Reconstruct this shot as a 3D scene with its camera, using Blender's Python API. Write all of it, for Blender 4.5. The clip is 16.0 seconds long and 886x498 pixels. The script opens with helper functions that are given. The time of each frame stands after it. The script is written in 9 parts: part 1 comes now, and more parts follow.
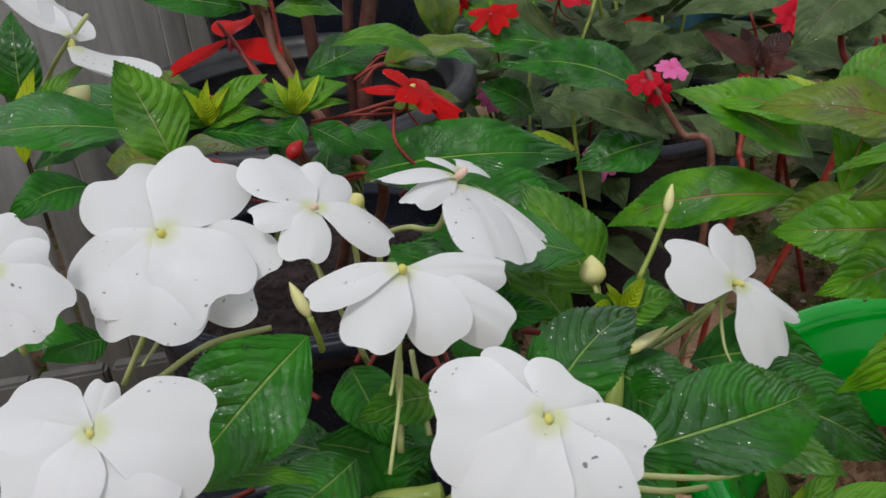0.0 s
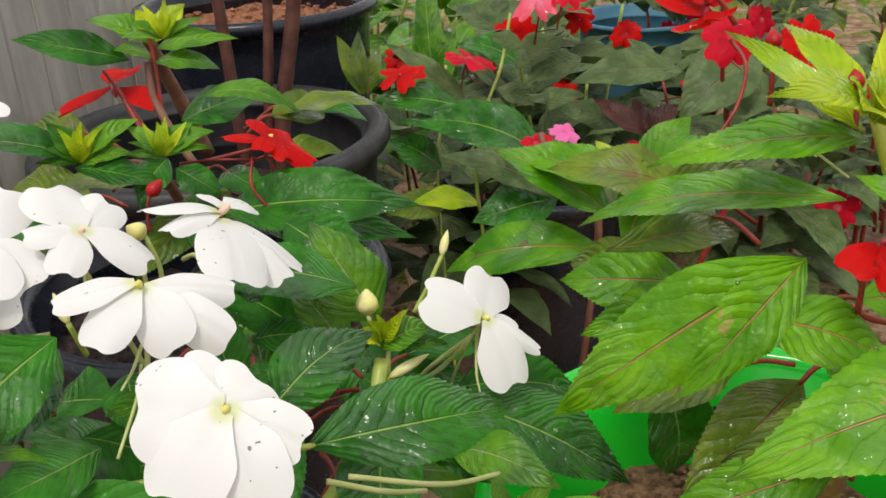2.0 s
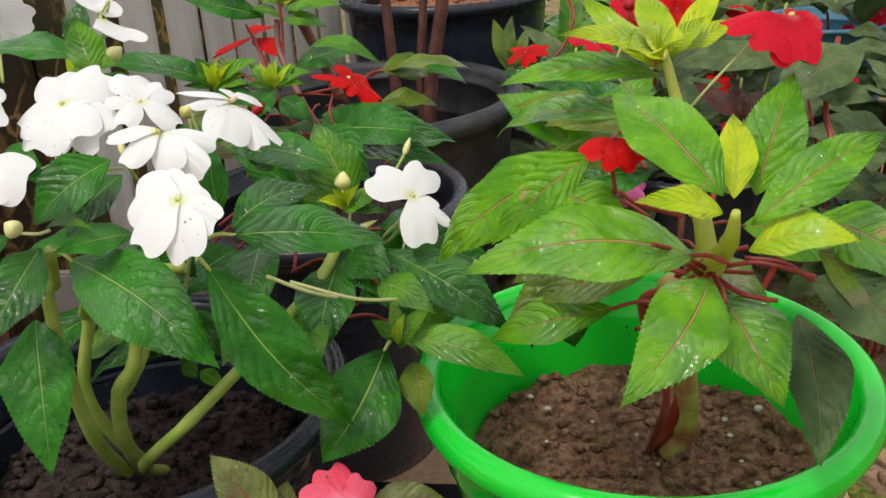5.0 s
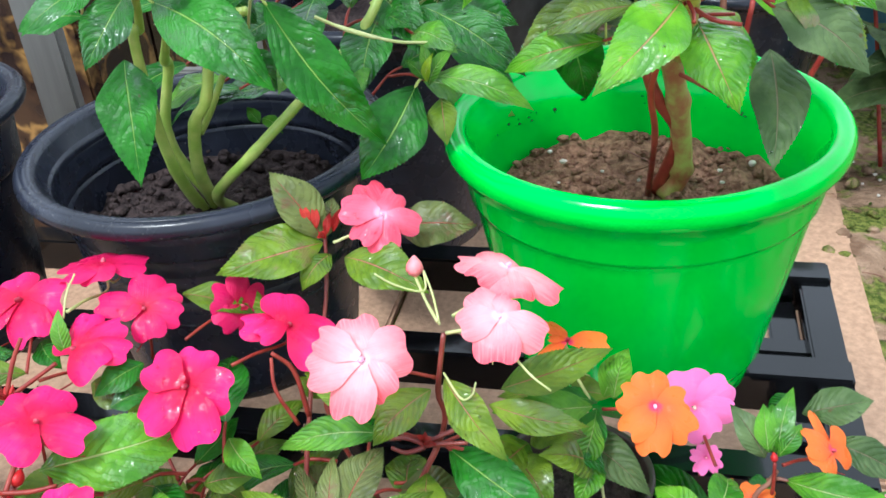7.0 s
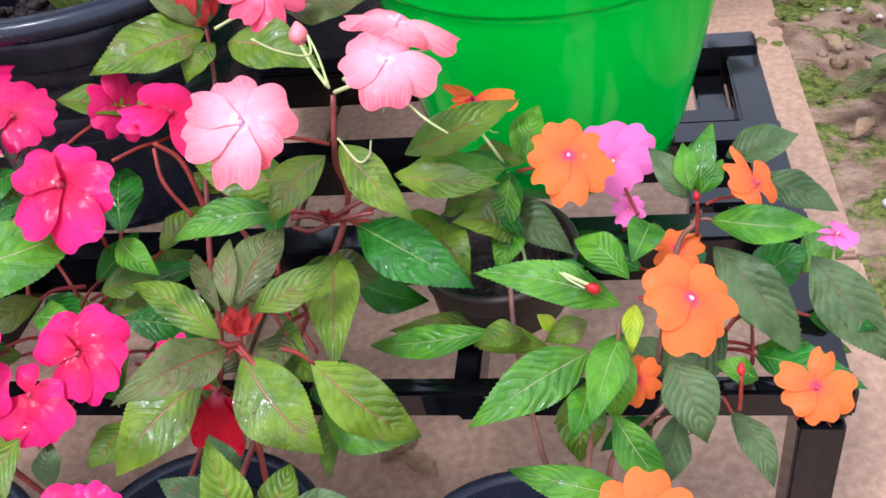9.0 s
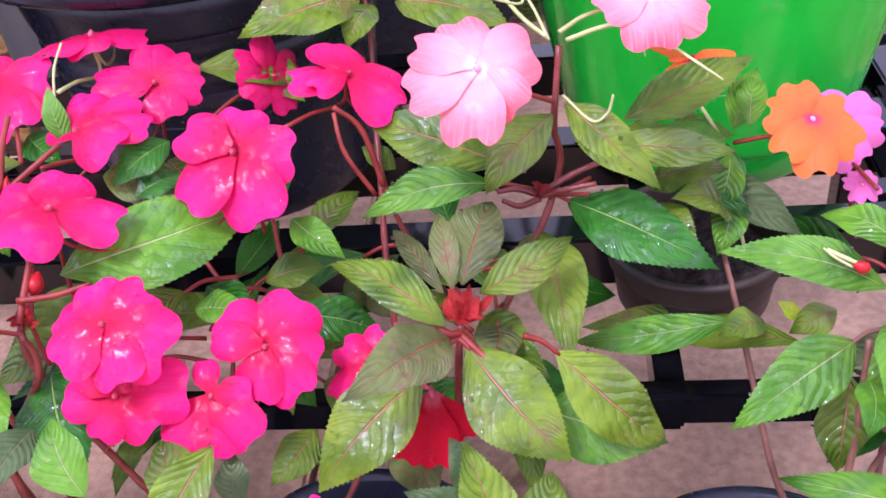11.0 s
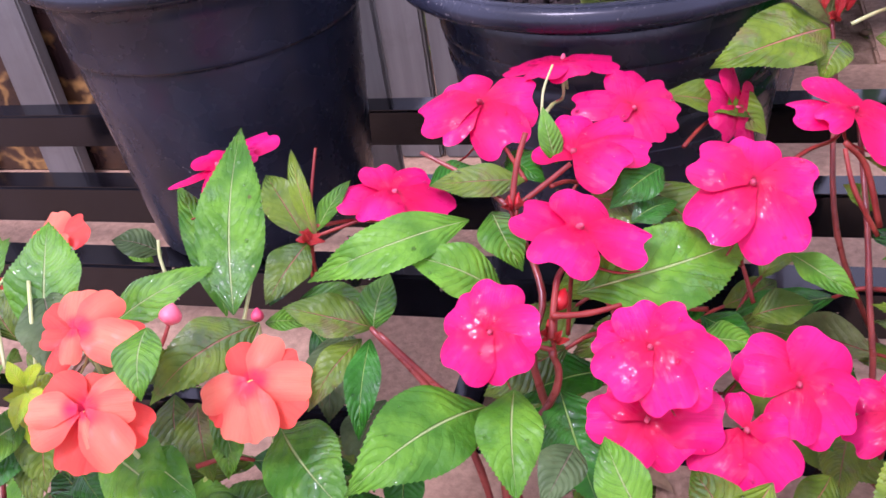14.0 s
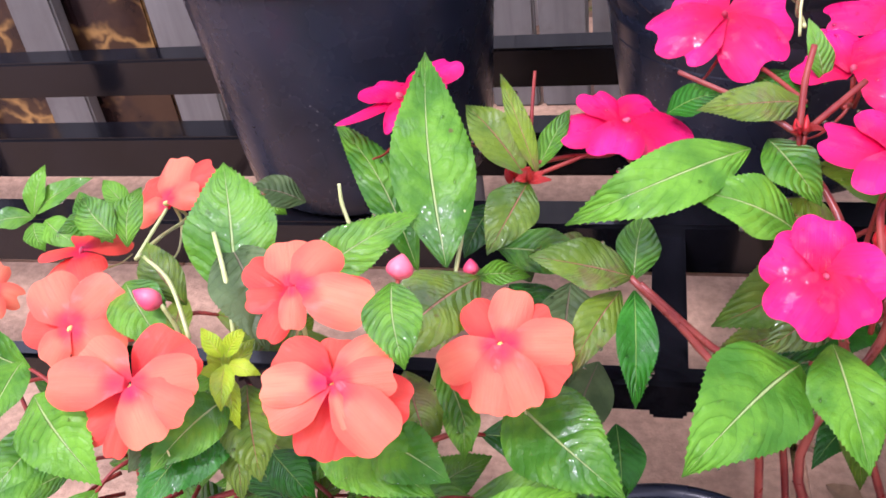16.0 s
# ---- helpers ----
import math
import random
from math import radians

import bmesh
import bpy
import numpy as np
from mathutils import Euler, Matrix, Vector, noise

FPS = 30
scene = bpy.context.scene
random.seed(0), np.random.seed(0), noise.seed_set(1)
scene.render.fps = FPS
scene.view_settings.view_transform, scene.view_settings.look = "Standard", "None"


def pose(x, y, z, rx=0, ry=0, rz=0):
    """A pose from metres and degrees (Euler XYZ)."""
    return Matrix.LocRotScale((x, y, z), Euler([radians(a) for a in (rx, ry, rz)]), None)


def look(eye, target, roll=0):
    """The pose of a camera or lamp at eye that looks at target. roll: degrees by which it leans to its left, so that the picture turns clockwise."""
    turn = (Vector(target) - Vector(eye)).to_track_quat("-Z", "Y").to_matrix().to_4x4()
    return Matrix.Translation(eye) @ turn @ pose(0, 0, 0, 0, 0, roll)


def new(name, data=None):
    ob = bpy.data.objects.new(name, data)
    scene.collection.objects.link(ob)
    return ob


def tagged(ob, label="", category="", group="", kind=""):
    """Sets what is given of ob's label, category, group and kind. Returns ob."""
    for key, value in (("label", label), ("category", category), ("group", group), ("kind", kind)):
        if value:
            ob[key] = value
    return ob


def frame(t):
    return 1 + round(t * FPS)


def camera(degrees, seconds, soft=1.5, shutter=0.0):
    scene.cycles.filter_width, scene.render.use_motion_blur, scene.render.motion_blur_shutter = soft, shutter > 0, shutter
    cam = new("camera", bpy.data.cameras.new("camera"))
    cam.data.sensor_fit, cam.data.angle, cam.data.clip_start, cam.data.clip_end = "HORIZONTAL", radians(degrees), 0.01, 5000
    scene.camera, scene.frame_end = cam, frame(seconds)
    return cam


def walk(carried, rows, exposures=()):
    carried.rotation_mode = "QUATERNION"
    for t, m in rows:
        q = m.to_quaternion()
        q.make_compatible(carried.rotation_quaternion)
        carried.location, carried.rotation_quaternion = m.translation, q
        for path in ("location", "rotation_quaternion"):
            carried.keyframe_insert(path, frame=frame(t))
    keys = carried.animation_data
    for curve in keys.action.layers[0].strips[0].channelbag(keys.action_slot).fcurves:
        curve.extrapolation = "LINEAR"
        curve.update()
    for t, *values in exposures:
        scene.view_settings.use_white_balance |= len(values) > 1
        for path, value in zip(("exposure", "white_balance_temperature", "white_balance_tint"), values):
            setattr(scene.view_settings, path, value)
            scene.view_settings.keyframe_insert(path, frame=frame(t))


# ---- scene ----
import collections

cam = camera(50.0, 16.0, soft=1.55, shutter=0.15)
PATH = [
    (0, (-0.08217, 0.01168, 0.74395), (0.01972, 0.88950, 0.27593), -6.20),
    (0.5, (-0.05972, -0.00542, 0.74703), (0.07311, 0.87997, 0.30156), -4.57),
    (1, (-0.04097, -0.01786, 0.74769), (0.10786, 0.86787, 0.30799), -3.26),
    (1.5, (-0.02074, -0.03267, 0.75008), (0.15565, 0.84895, 0.31234), -2.45),
    (2, (-0.00577, -0.05173, 0.75328), (0.12220, 0.84781, 0.33562), -3.03),
    (2.5, (0.03347, -0.08397, 0.75960), (0.03592, 0.83682, 0.36955), -4.15),
    (3, (0.09274, -0.11568, 0.75922), (0.02370, 0.79356, 0.34872), -3.93),
    (3.5, (0.13763, -0.14549, 0.75363), (0.02659, 0.76138, 0.34713), -3.68),
    (3.7, (0.14960, -0.15382, 0.75446), (0.01830, 0.75278, 0.35340), -3.68),
    (5.8, (0.16502, -0.28790, 0.75225), (0.02055, 0.61716, 0.35225), -3.81),
    (6, (0.16956, -0.30205, 0.74739), (0.01157, 0.59307, 0.33049), -3.79),
    (6.2, (0.17684, -0.31437, 0.74375), (0.00977, 0.56585, 0.29956), -3.70),
    (6.5, (0.18716, -0.32348, 0.73213), (0.01608, 0.53896, 0.25576), -3.95),
    (7, (0.20908, -0.34484, 0.72365), (-0.00292, 0.48064, 0.20054), -4.97),
    (7.5, (0.23950, -0.37307, 0.72719), (0.01991, 0.43755, 0.18435), -6.73),
    (8, (0.25162, -0.38468, 0.71597), (0.03517, 0.40100, 0.13643), -7.94),
    (8.2, (0.25176, -0.37549, 0.70103), (0.04225, 0.39505, 0.09906), -8.71),
    (10.3, (0.14539, -0.33116, 0.58635), (0.03165, 0.42527, -0.05777), -8.63),
    (10.5, (0.12831, -0.32679, 0.58236), (0.00751, 0.43331, -0.05612), -8.65),
    (11, (0.09774, -0.32271, 0.59206), (-0.03323, 0.46495, -0.00997), -8.06),
    (11.5, (0.06549, -0.32393, 0.59986), (-0.07434, 0.48477, 0.02850), -7.24),
    (12, (0.03658, -0.33039, 0.60969), (-0.10003, 0.50484, 0.07703), -6.37),
    (12.5, (0.01584, -0.34483, 0.61284), (-0.15193, 0.49666, 0.09928), -6.39),
    (13, (-0.00436, -0.34643, 0.61016), (-0.21831, 0.47483, 0.08125), -7.35),
    (13.5, (-0.03723, -0.35089, 0.61133), (-0.29982, 0.44862, 0.07111), -8.59),
    (14, (-0.06935, -0.34751, 0.60719), (-0.34549, 0.43832, 0.05382), -9.45),
    (14.5, (-0.10977, -0.33662, 0.60257), (-0.35536, 0.45035, 0.03657), -9.46),
    (15, (-0.15528, -0.33200, 0.59024), (-0.38985, 0.45714, 0.02258), -8.42),
    (15.5, (-0.19160, -0.32667, 0.58673), (-0.42560, 0.46690, 0.02504), -8.57),
    (16, (-0.21930, -0.32880, 0.57790), (-0.43721, 0.44716, -0.01405), -8.56),
]
EXPOSURE = [(0.0, -0.42, 6300, 9), (0.5, -0.20, 6500, 9), (1.0, -0.16, 6750, 8), (2.0, 0.15, 6950, 9), (3.5, 0.18, 6900, 9), (6.0, 0.25, 6350, 8), (6.5, 1.02, 5850, 3), (7.0, 1.10, 5600, 3), (7.5, 0.83, 5500, 3), (8.0, 0.80, 5450, 7), (10.5, 1.10, 5480, 35), (12.0, 0.93, 5400, 52), (14.0, 1.0, 5540, 45), (16.0, 1.14, 5650, 33)]
walk(cam, [(t, look(eye, target, roll)) for t, eye, target, roll in PATH], EXPOSURE)

# ---- light: bright overcast, thin sun high over the viewer's side ----
world = bpy.data.worlds.new("sky")
scene.world = world
world.use_nodes = True
wn = world.node_tree
sky = wn.nodes.new("ShaderNodeTexSky")
sky.sky_type = "NISHITA"
sky.sun_disc = False
sky.sun_elevation = radians(62)
sky.sun_rotation = radians(200)
sky.dust_density = 4.0
sky.air_density = 1.0
veil = wn.nodes.new("ShaderNodeMix")
veil.data_type = "RGBA"
veil.inputs[0].default_value = 0.75
veil.inputs[7].default_value = (9.4, 9.4, 9.6, 1.0)
wn.links.new(sky.outputs[0], veil.inputs[6])
wn.links.new(veil.outputs[2], wn.nodes["Background"].inputs[0])
wn.nodes["Background"].inputs[1].default_value = 0.11
sun_data = bpy.data.lights.new("sun", "SUN")
sun_data.energy = 1.5
sun_data.angle = radians(12)
sun_data.color = (1.0, 0.96, 0.9)
sun = new("sun", sun_data)
sun.matrix_world = look((-0.9, -1.3, 3.2), (0, 0.1, 0))

GROUND = 0.0
RACK = 0.22


# ---- small node kit ----
def material(name):
    m = bpy.data.materials.new(name)
    m.use_nodes = True
    nt = m.node_tree
    return m, nt, nt.nodes["Principled BSDF"]


def node(nt, kind, ins=(), **props):
    n = nt.nodes.new(kind)
    for k, v in props.items():
        if k == "operation":
            n.operation = v
        elif k == "data_type":
            n.data_type = v
        elif k == "blend_type":
            n.blend_type = v
        elif k == "feature":
            n.feature = v
        elif k == "invert":
            n.invert = v
        elif k == "clamp":
            n.use_clamp = v
        elif k == "attribute":
            n.attribute_name = v
    for i, v in ins:
        if hasattr(v, "is_linked"):
            nt.links.new(v, n.inputs[i])
        else:
            n.inputs[i].default_value = v
    return n


def mathn(nt, op, a, b=0.0, c=0.0):
    return node(nt, "ShaderNodeMath", ((0, a), (1, b), (2, c)), operation=op).outputs[0]


def mixc(nt, fac, a, b, blend="MIX"):
    return node(nt, "ShaderNodeMix", ((0, fac), (6, a), (7, b)), data_type="RGBA", blend_type=blend).outputs[2]


def step(nt, x, lo, hi):
    n = node(nt, "ShaderNodeMapRange", ((0, x), (1, lo), (2, hi), (3, 0.0), (4, 1.0)))
    n.interpolation_type = "SMOOTHSTEP"
    return n.outputs[0]


def noisen(nt, scale, detail=3.0, rough=0.55, vec=None, distort=0.0):
    if vec is None:
        vec = node(nt, "ShaderNodeTexCoord").outputs["Object"]
    return node(nt, "ShaderNodeTexNoise", (("Vector", vec), ("Scale", scale), ("Detail", detail), ("Roughness", rough), ("Distortion", distort))).outputs[0]


def bumpn(nt, b, height, strength, dist=0.002):
    n = node(nt, "ShaderNodeBump", (("Strength", strength), ("Distance", dist), ("Height", height)))
    nt.links.new(n.outputs[0], b.inputs["Normal"])


def rgb(r, g, b):
    return (r, g, b, 1.0)


def setc(b, **kw):
    names = {"rough": "Roughness", "metal": "Metallic", "spec": "Specular IOR Level", "coat": "Coat Weight", "coatr": "Coat Roughness", "sss": "Subsurface Weight"}
    for k, v in kw.items():
        b.inputs[names[k]].default_value = v


def leaf_uv(nt):
    sep = node(nt, "ShaderNodeSeparateXYZ", ((0, node(nt, "ShaderNodeTexCoord").outputs["UV"]),))
    u = mathn(nt, "ABSOLUTE", mathn(nt, "MULTIPLY_ADD", sep.outputs[0], 2.0, -1.0))
    return u, sep.outputs[1]


def thin(nt, b, colour, amount):
    """Light that passes through a leaf or petal."""
    tr = node(nt, "ShaderNodeBsdfTranslucent", ((0, colour),))
    mx = node(nt, "ShaderNodeMixShader", ((0, amount), (1, b.outputs[0]), (2, tr.outputs[0])))
    nt.links.new(mx.outputs[0], nt.nodes["Material Output"].inputs[0])


def leaf_material(name, dark, light, rib, blotch=None, scorch=(0.54, 0.68), gloss=0.30, quilt=0.36, ribw=0.046, wet=1.0):
    """A wet leaf: quilted between its side veins, with a pale or red rib."""
    m, nt, b = material(name)
    u, v = leaf_uv(nt)
    n1 = noisen(nt, 45.0, 3.0)
    n2 = noisen(nt, 260.0, 3.0)
    sweep = mathn(nt, "MULTIPLY", mathn(nt, "POWER", u, 1.25), 0.26)
    ph = mathn(nt, "MULTIPLY", mathn(nt, "ADD", mathn(nt, "SUBTRACT", v, sweep), mathn(nt, "MULTIPLY", mathn(nt, "SUBTRACT", n1, 0.5), 0.24)), 9.0)
    wave = mathn(nt, "MULTIPLY", mathn(nt, "PINGPONG", ph, 0.5), 2.0)
    groove_shade = mathn(nt, "SUBTRACT", 1.0, step(nt, wave, 0.0, 0.16))
    ribu = mathn(nt, "DIVIDE", u, mathn(nt, "MULTIPLY_ADD", v, -0.8, 1.05))
    ribm = mathn(nt, "SUBTRACT", 1.0, step(nt, ribu, ribw * 0.5, ribw * 1.3))
    rnd = node(nt, "ShaderNodeObjectInfo").outputs["Random"]
    tone = mathn(nt, "ADD", mathn(nt, "MULTIPLY", step(nt, n1, 0.34, 0.67), 0.60), mathn(nt, "MULTIPLY", rnd, 0.40))
    col = mixc(nt, tone, dark, light)
    # Relief shading put into the colour: quilted ridges lighter, vein grooves darker.
    col = mixc(nt, mathn(nt, "MULTIPLY", mathn(nt, "MULTIPLY", wave, step(nt, n1, 0.35, 0.65)), 0.22), col, light)
    col = mixc(nt, mathn(nt, "MULTIPLY", groove_shade, 0.22), col, dark)
    col = mixc(nt, mathn(nt, "MULTIPLY", step(nt, n2, 0.45, 0.7), 0.22), col, dark)
    if blotch:
        bl = mathn(nt, "MULTIPLY", step(nt, noisen(nt, 48.0, 4.0, 0.7), scorch[0], scorch[1]), mathn(nt, "GREATER_THAN", rnd, 0.35))
        col = mixc(nt, mathn(nt, "MULTIPLY", bl, 0.7), col, blotch)
    spot = mathn(nt, "MULTIPLY", step(nt, noisen(nt, 75.0, 1.0), 0.77, 0.80), 0.75)
    col = mixc(nt, spot, col, rgb(0.10, 0.05, 0.02))
    col = mixc(nt, mathn(nt, "MULTIPLY", ribm, 0.8), col, rib)
    nt.links.new(col, b.inputs["Base Color"])
    rough = mathn(nt, "MULTIPLY_ADD", step(nt, noisen(nt, 95.0, 3.0), 0.35, 0.65), 0.22, gloss + 0.04)
    nt.links.new(rough, b.inputs["Roughness"])
    setc(b, spec=0.26, coatr=0.06)
    film = mathn(nt, "MULTIPLY", step(nt, noisen(nt, 24.0, 3.0, 0.6), 0.47, 0.55), wet)
    nt.links.new(film, b.inputs["Coat Weight"])
    puckered = mathn(nt, "MULTIPLY_ADD", step(nt, noisen(nt, 26.0, 2.0), 0.38, 0.62), quilt, quilt * 0.15)
    grain = mathn(nt, "ADD", mathn(nt, "MULTIPLY", noisen(nt, 90.0, 2.0, 0.45), 0.8), mathn(nt, "MULTIPLY", noisen(nt, 420.0, 2.0, 0.5), 0.22))
    h = mathn(nt, "ADD", mathn(nt, "MULTIPLY", mathn(nt, "POWER", wave, 0.6), puckered), grain)
    h = mathn(nt, "SUBTRACT", h, mathn(nt, "MULTIPLY", ribm, 0.5))
    bumpn(nt, b, h, 0.90, 0.0024)
    streak = mathn(nt, "MULTIPLY", mathn(nt, "PINGPONG", mathn(nt, "MULTIPLY", ph, 2.7), 0.5), step(nt, n1, 0.40, 0.62))
    ripple = node(nt, "ShaderNodeBump", (("Strength", 1.0), ("Distance", 0.0036), ("Height", mathn(nt, "ADD", h, mathn(nt, "MULTIPLY", streak, 0.9)))))
    nt.links.new(ripple.outputs[0], b.inputs["Coat Normal"])
    thin(nt, b, mixc(nt, 0.6, col, light), 0.15)
    return m


def petal_material(name, edge, middle, heart, reach=(0.12, 0.6), wet=0.4, lines=0.25, specks=False, flank_shade=0.0, eyed=(0.06, 0.20), spec=0.3):
    """A thin petal: heart colour at its claw, middle colour, then the edge colour, faint veins and wet patches."""
    m, nt, b = material(name)
    u, v = leaf_uv(nt)
    n1 = noisen(nt, 70.0, 3.0)
    rnd = node(nt, "ShaderNodeObjectInfo").outputs["Random"]
    col = mixc(nt, step(nt, mathn(nt, "ADD", v, mathn(nt, "MULTIPLY", mathn(nt, "SUBTRACT", n1, 0.5), 0.5)), reach[0], reach[1]), middle, edge)
    streak = noisen(nt, 5.0, 3.0, 0.6, node(nt, "ShaderNodeCombineXYZ", ((0, mathn(nt, "MULTIPLY", u, 2.4)), (1, mathn(nt, "MULTIPLY", v, 0.35)), (2, mathn(nt, "MULTIPLY", rnd, 9.0)))).outputs[0])
    col = mixc(nt, mathn(nt, "MULTIPLY", step(nt, streak, 0.40, 0.70), lines), col, mixc(nt, 0.65, edge, middle))
    col = mixc(nt, mathn(nt, "SUBTRACT", 1.0, step(nt, v, eyed[0], eyed[1])), col, heart)
    col = mixc(nt, mathn(nt, "MULTIPLY", rnd, 0.40 if lines > 0.1 else 0.2), col, middle)
    # Sides darkened like shade between overlapping petals, besides salmon's own red clefts.
    if flank_shade:
        side = mathn(nt, "MULTIPLY", step(nt, mathn(nt, "ADD", u, mathn(nt, "MULTIPLY", mathn(nt, "SUBTRACT", 0.75, v), 1.0)), 0.35, 1.0), flank_shade)
        col = mixc(nt, side, col, middle)
    if specks:
        dirt = mathn(nt, "MULTIPLY", step(nt, noisen(nt, 420.0, 1.0), 0.72, 0.76), step(nt, noisen(nt, 40.0, 1.0), 0.52, 0.60))
        col = mixc(nt, mathn(nt, "MULTIPLY", dirt, 0.8), col, rgb(0.12, 0.10, 0.09))
    nt.links.new(col, b.inputs["Base Color"])
    nt.links.new(mathn(nt, "MULTIPLY_ADD", step(nt, noisen(nt, 150.0, 2.0), 0.52, 0.64), -0.36, wet + 0.22), b.inputs["Roughness"])
    setc(b, spec=spec)
    h = mathn(nt, "ADD", mathn(nt, "MULTIPLY", streak, 0.8), noisen(nt, 240.0, 3.0))
    bumpn(nt, b, h, 0.42 if lines > 0.1 else 0.08, 0.0010)
    if lines > 0.1 and wet < 0.4:
        film = mathn(nt, "MULTIPLY", step(nt, noisen(nt, 110.0, 2.0), 0.57, 0.63), 0.6)
        nt.links.new(film, b.inputs["Coat Weight"])
        drops = node(nt, "ShaderNodeBump", (("Strength", 0.8), ("Distance", 0.0016), ("Height", noisen(nt, 190.0, 2.0))))
        nt.links.new(drops.outputs[0], b.inputs["Coat Normal"])
        setc(b, coatr=0.10)
    thin(nt, b, col, 0.3)
    return m


def plain(name, col, col2, scale=40.0, rough=0.5, bump=0.2, bscale=200.0, spec=0.5, dist=0.001, rvar=0.3, metal=0.0, dust=0.0):
    m, nt, b = material(name)
    n = step(nt, noisen(nt, scale, 4.0), 0.3, 0.7)
    paint = mixc(nt, n, col, col2)
    if dust:
        bits = mathn(nt, "MULTIPLY", step(nt, noisen(nt, 420.0, 1.0), 0.70, 0.75), step(nt, noisen(nt, 18.0, 3.0), 0.45, 0.65))
        haze = mathn(nt, "MULTIPLY", step(nt, noisen(nt, 9.0, 5.0, 0.7), 0.5, 0.8), 0.03)
        paint = mixc(nt, mathn(nt, "MULTIPLY", mathn(nt, "MAXIMUM", bits, haze), dust), paint, rgb(0.30, 0.28, 0.27))
    nt.links.new(paint, b.inputs["Base Color"])
    nt.links.new(mathn(nt, "MULTIPLY_ADD", noisen(nt, scale * 3.1, 3.0), rvar, rough - rvar * 0.5), b.inputs["Roughness"])
    setc(b, spec=spec, metal=metal)
    bumpn(nt, b, noisen(nt, bscale, 4.0), bump, dist)
    return m


# ---- materials ----
LEAF_DEEP = leaf_material("leaf_deep_green", rgb(0.005, 0.062, 0.002), rgb(0.030, 0.205, 0.007), rgb(0.24, 0.42, 0.08), gloss=0.27)
LEAF_BRIGHT = leaf_material("leaf_bright_green", rgb(0.032, 0.165, 0.001), rgb(0.150, 0.385, 0.005), rgb(0.46, 0.22, 0.11), rgb(0.42, 0.24, 0.11), (0.64, 0.70), gloss=0.25)
LEAF_LIME = leaf_material("leaf_lime", rgb(0.22, 0.40, 0.004), rgb(0.52, 0.60, 0.016), rgb(0.58, 0.56, 0.10), gloss=0.34, quilt=0.3)
LEAF_OLIVE = leaf_material("leaf_olive", rgb(0.040, 0.098, 0.005), rgb(0.160, 0.240, 0.014), rgb(0.34, 0.13, 0.08), rgb(0.13, 0.085, 0.035), gloss=0.28)
LEAF_BRONZE = leaf_material("leaf_bronze", rgb(0.060, 0.072, 0.019), rgb(0.162, 0.196, 0.051), rgb(0.38, 0.09, 0.06), rgb(0.17, 0.07, 0.045), gloss=0.28)
LEAF_FRESH = leaf_material("leaf_fresh", rgb(0.024, 0.125, 0.004), rgb(0.145, 0.360, 0.018), rgb(0.38, 0.48, 0.17), gloss=0.28)
LEAF_ROSY = leaf_material("leaf_rosy", rgb(0.050, 0.110, 0.005), rgb(0.205, 0.310, 0.014), rgb(0.48, 0.17, 0.12), rgb(0.17, 0.12, 0.045), gloss=0.26)
LEAF_RED = leaf_material("leaf_red", rgb(0.28, 0.010, 0.010), rgb(0.55, 0.045, 0.030), rgb(0.60, 0.10, 0.06), gloss=0.30)
LEAF_DUSK = leaf_material("leaf_dusk", rgb(0.032, 0.066, 0.016), rgb(0.125, 0.185, 0.065), rgb(0.20, 0.16, 0.10), gloss=0.34, wet=0.15)
LEAF_MAROON = leaf_material("leaf_maroon", rgb(0.035, 0.012, 0.010), rgb(0.10, 0.028, 0.020), rgb(0.16, 0.03, 0.02), gloss=0.36, wet=0.3)
PET_WHITE = petal_material("petal_white", rgb(0.88, 0.88, 0.90), rgb(0.85, 0.85, 0.86), rgb(0.72, 0.76, 0.48), lines=0.03, wet=0.55, specks=True)
PET_RED = petal_material("petal_red", rgb(0.66, 0.004, 0.003), rgb(0.48, 0.002, 0.004), rgb(0.40, 0.01, 0.01), lines=0.3, wet=0.40, spec=0.16)
PET_CRIMSON = petal_material("petal_crimson", rgb(0.68, 0.006, 0.030), rgb(0.50, 0.003, 0.018), rgb(0.60, 0.12, 0.16), lines=0.3, wet=0.40, spec=0.18)
PET_MAGENTA = petal_material("petal_magenta", rgb(0.97, 0.022, 0.225), rgb(0.64, 0.003, 0.060), rgb(0.40, 0.0, 0.03), (0.16, 0.80), lines=0.45, wet=0.34, flank_shade=0.55, spec=0.22)
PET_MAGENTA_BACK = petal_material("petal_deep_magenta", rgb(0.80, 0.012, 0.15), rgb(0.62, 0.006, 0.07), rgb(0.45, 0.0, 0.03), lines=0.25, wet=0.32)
PET_CORAL = petal_material("petal_coral", rgb(0.88, 0.075, 0.120), rgb(0.90, 0.42, 0.46), rgb(0.90, 0.66, 0.73), (0.30, 1.0), lines=0.6, wet=0.4)
PET_ROSE = petal_material("petal_rose", rgb(0.86, 0.045, 0.10), rgb(0.86, 0.22, 0.34), rgb(0.85, 0.62, 0.78), (0.12, 0.6), lines=0.45, wet=0.38)
PET_PINK = petal_material("petal_pink", rgb(0.88, 0.20, 0.50), rgb(0.86, 0.16, 0.44), rgb(0.7, 0.1, 0.25), lines=0.2)
PET_ORANGE = petal_material("petal_orange", rgb(0.90, 0.20, 0.030), rgb(0.88, 0.13, 0.03), rgb(0.74, 0.03, 0.15), (0.1, 0.7), lines=0.25)
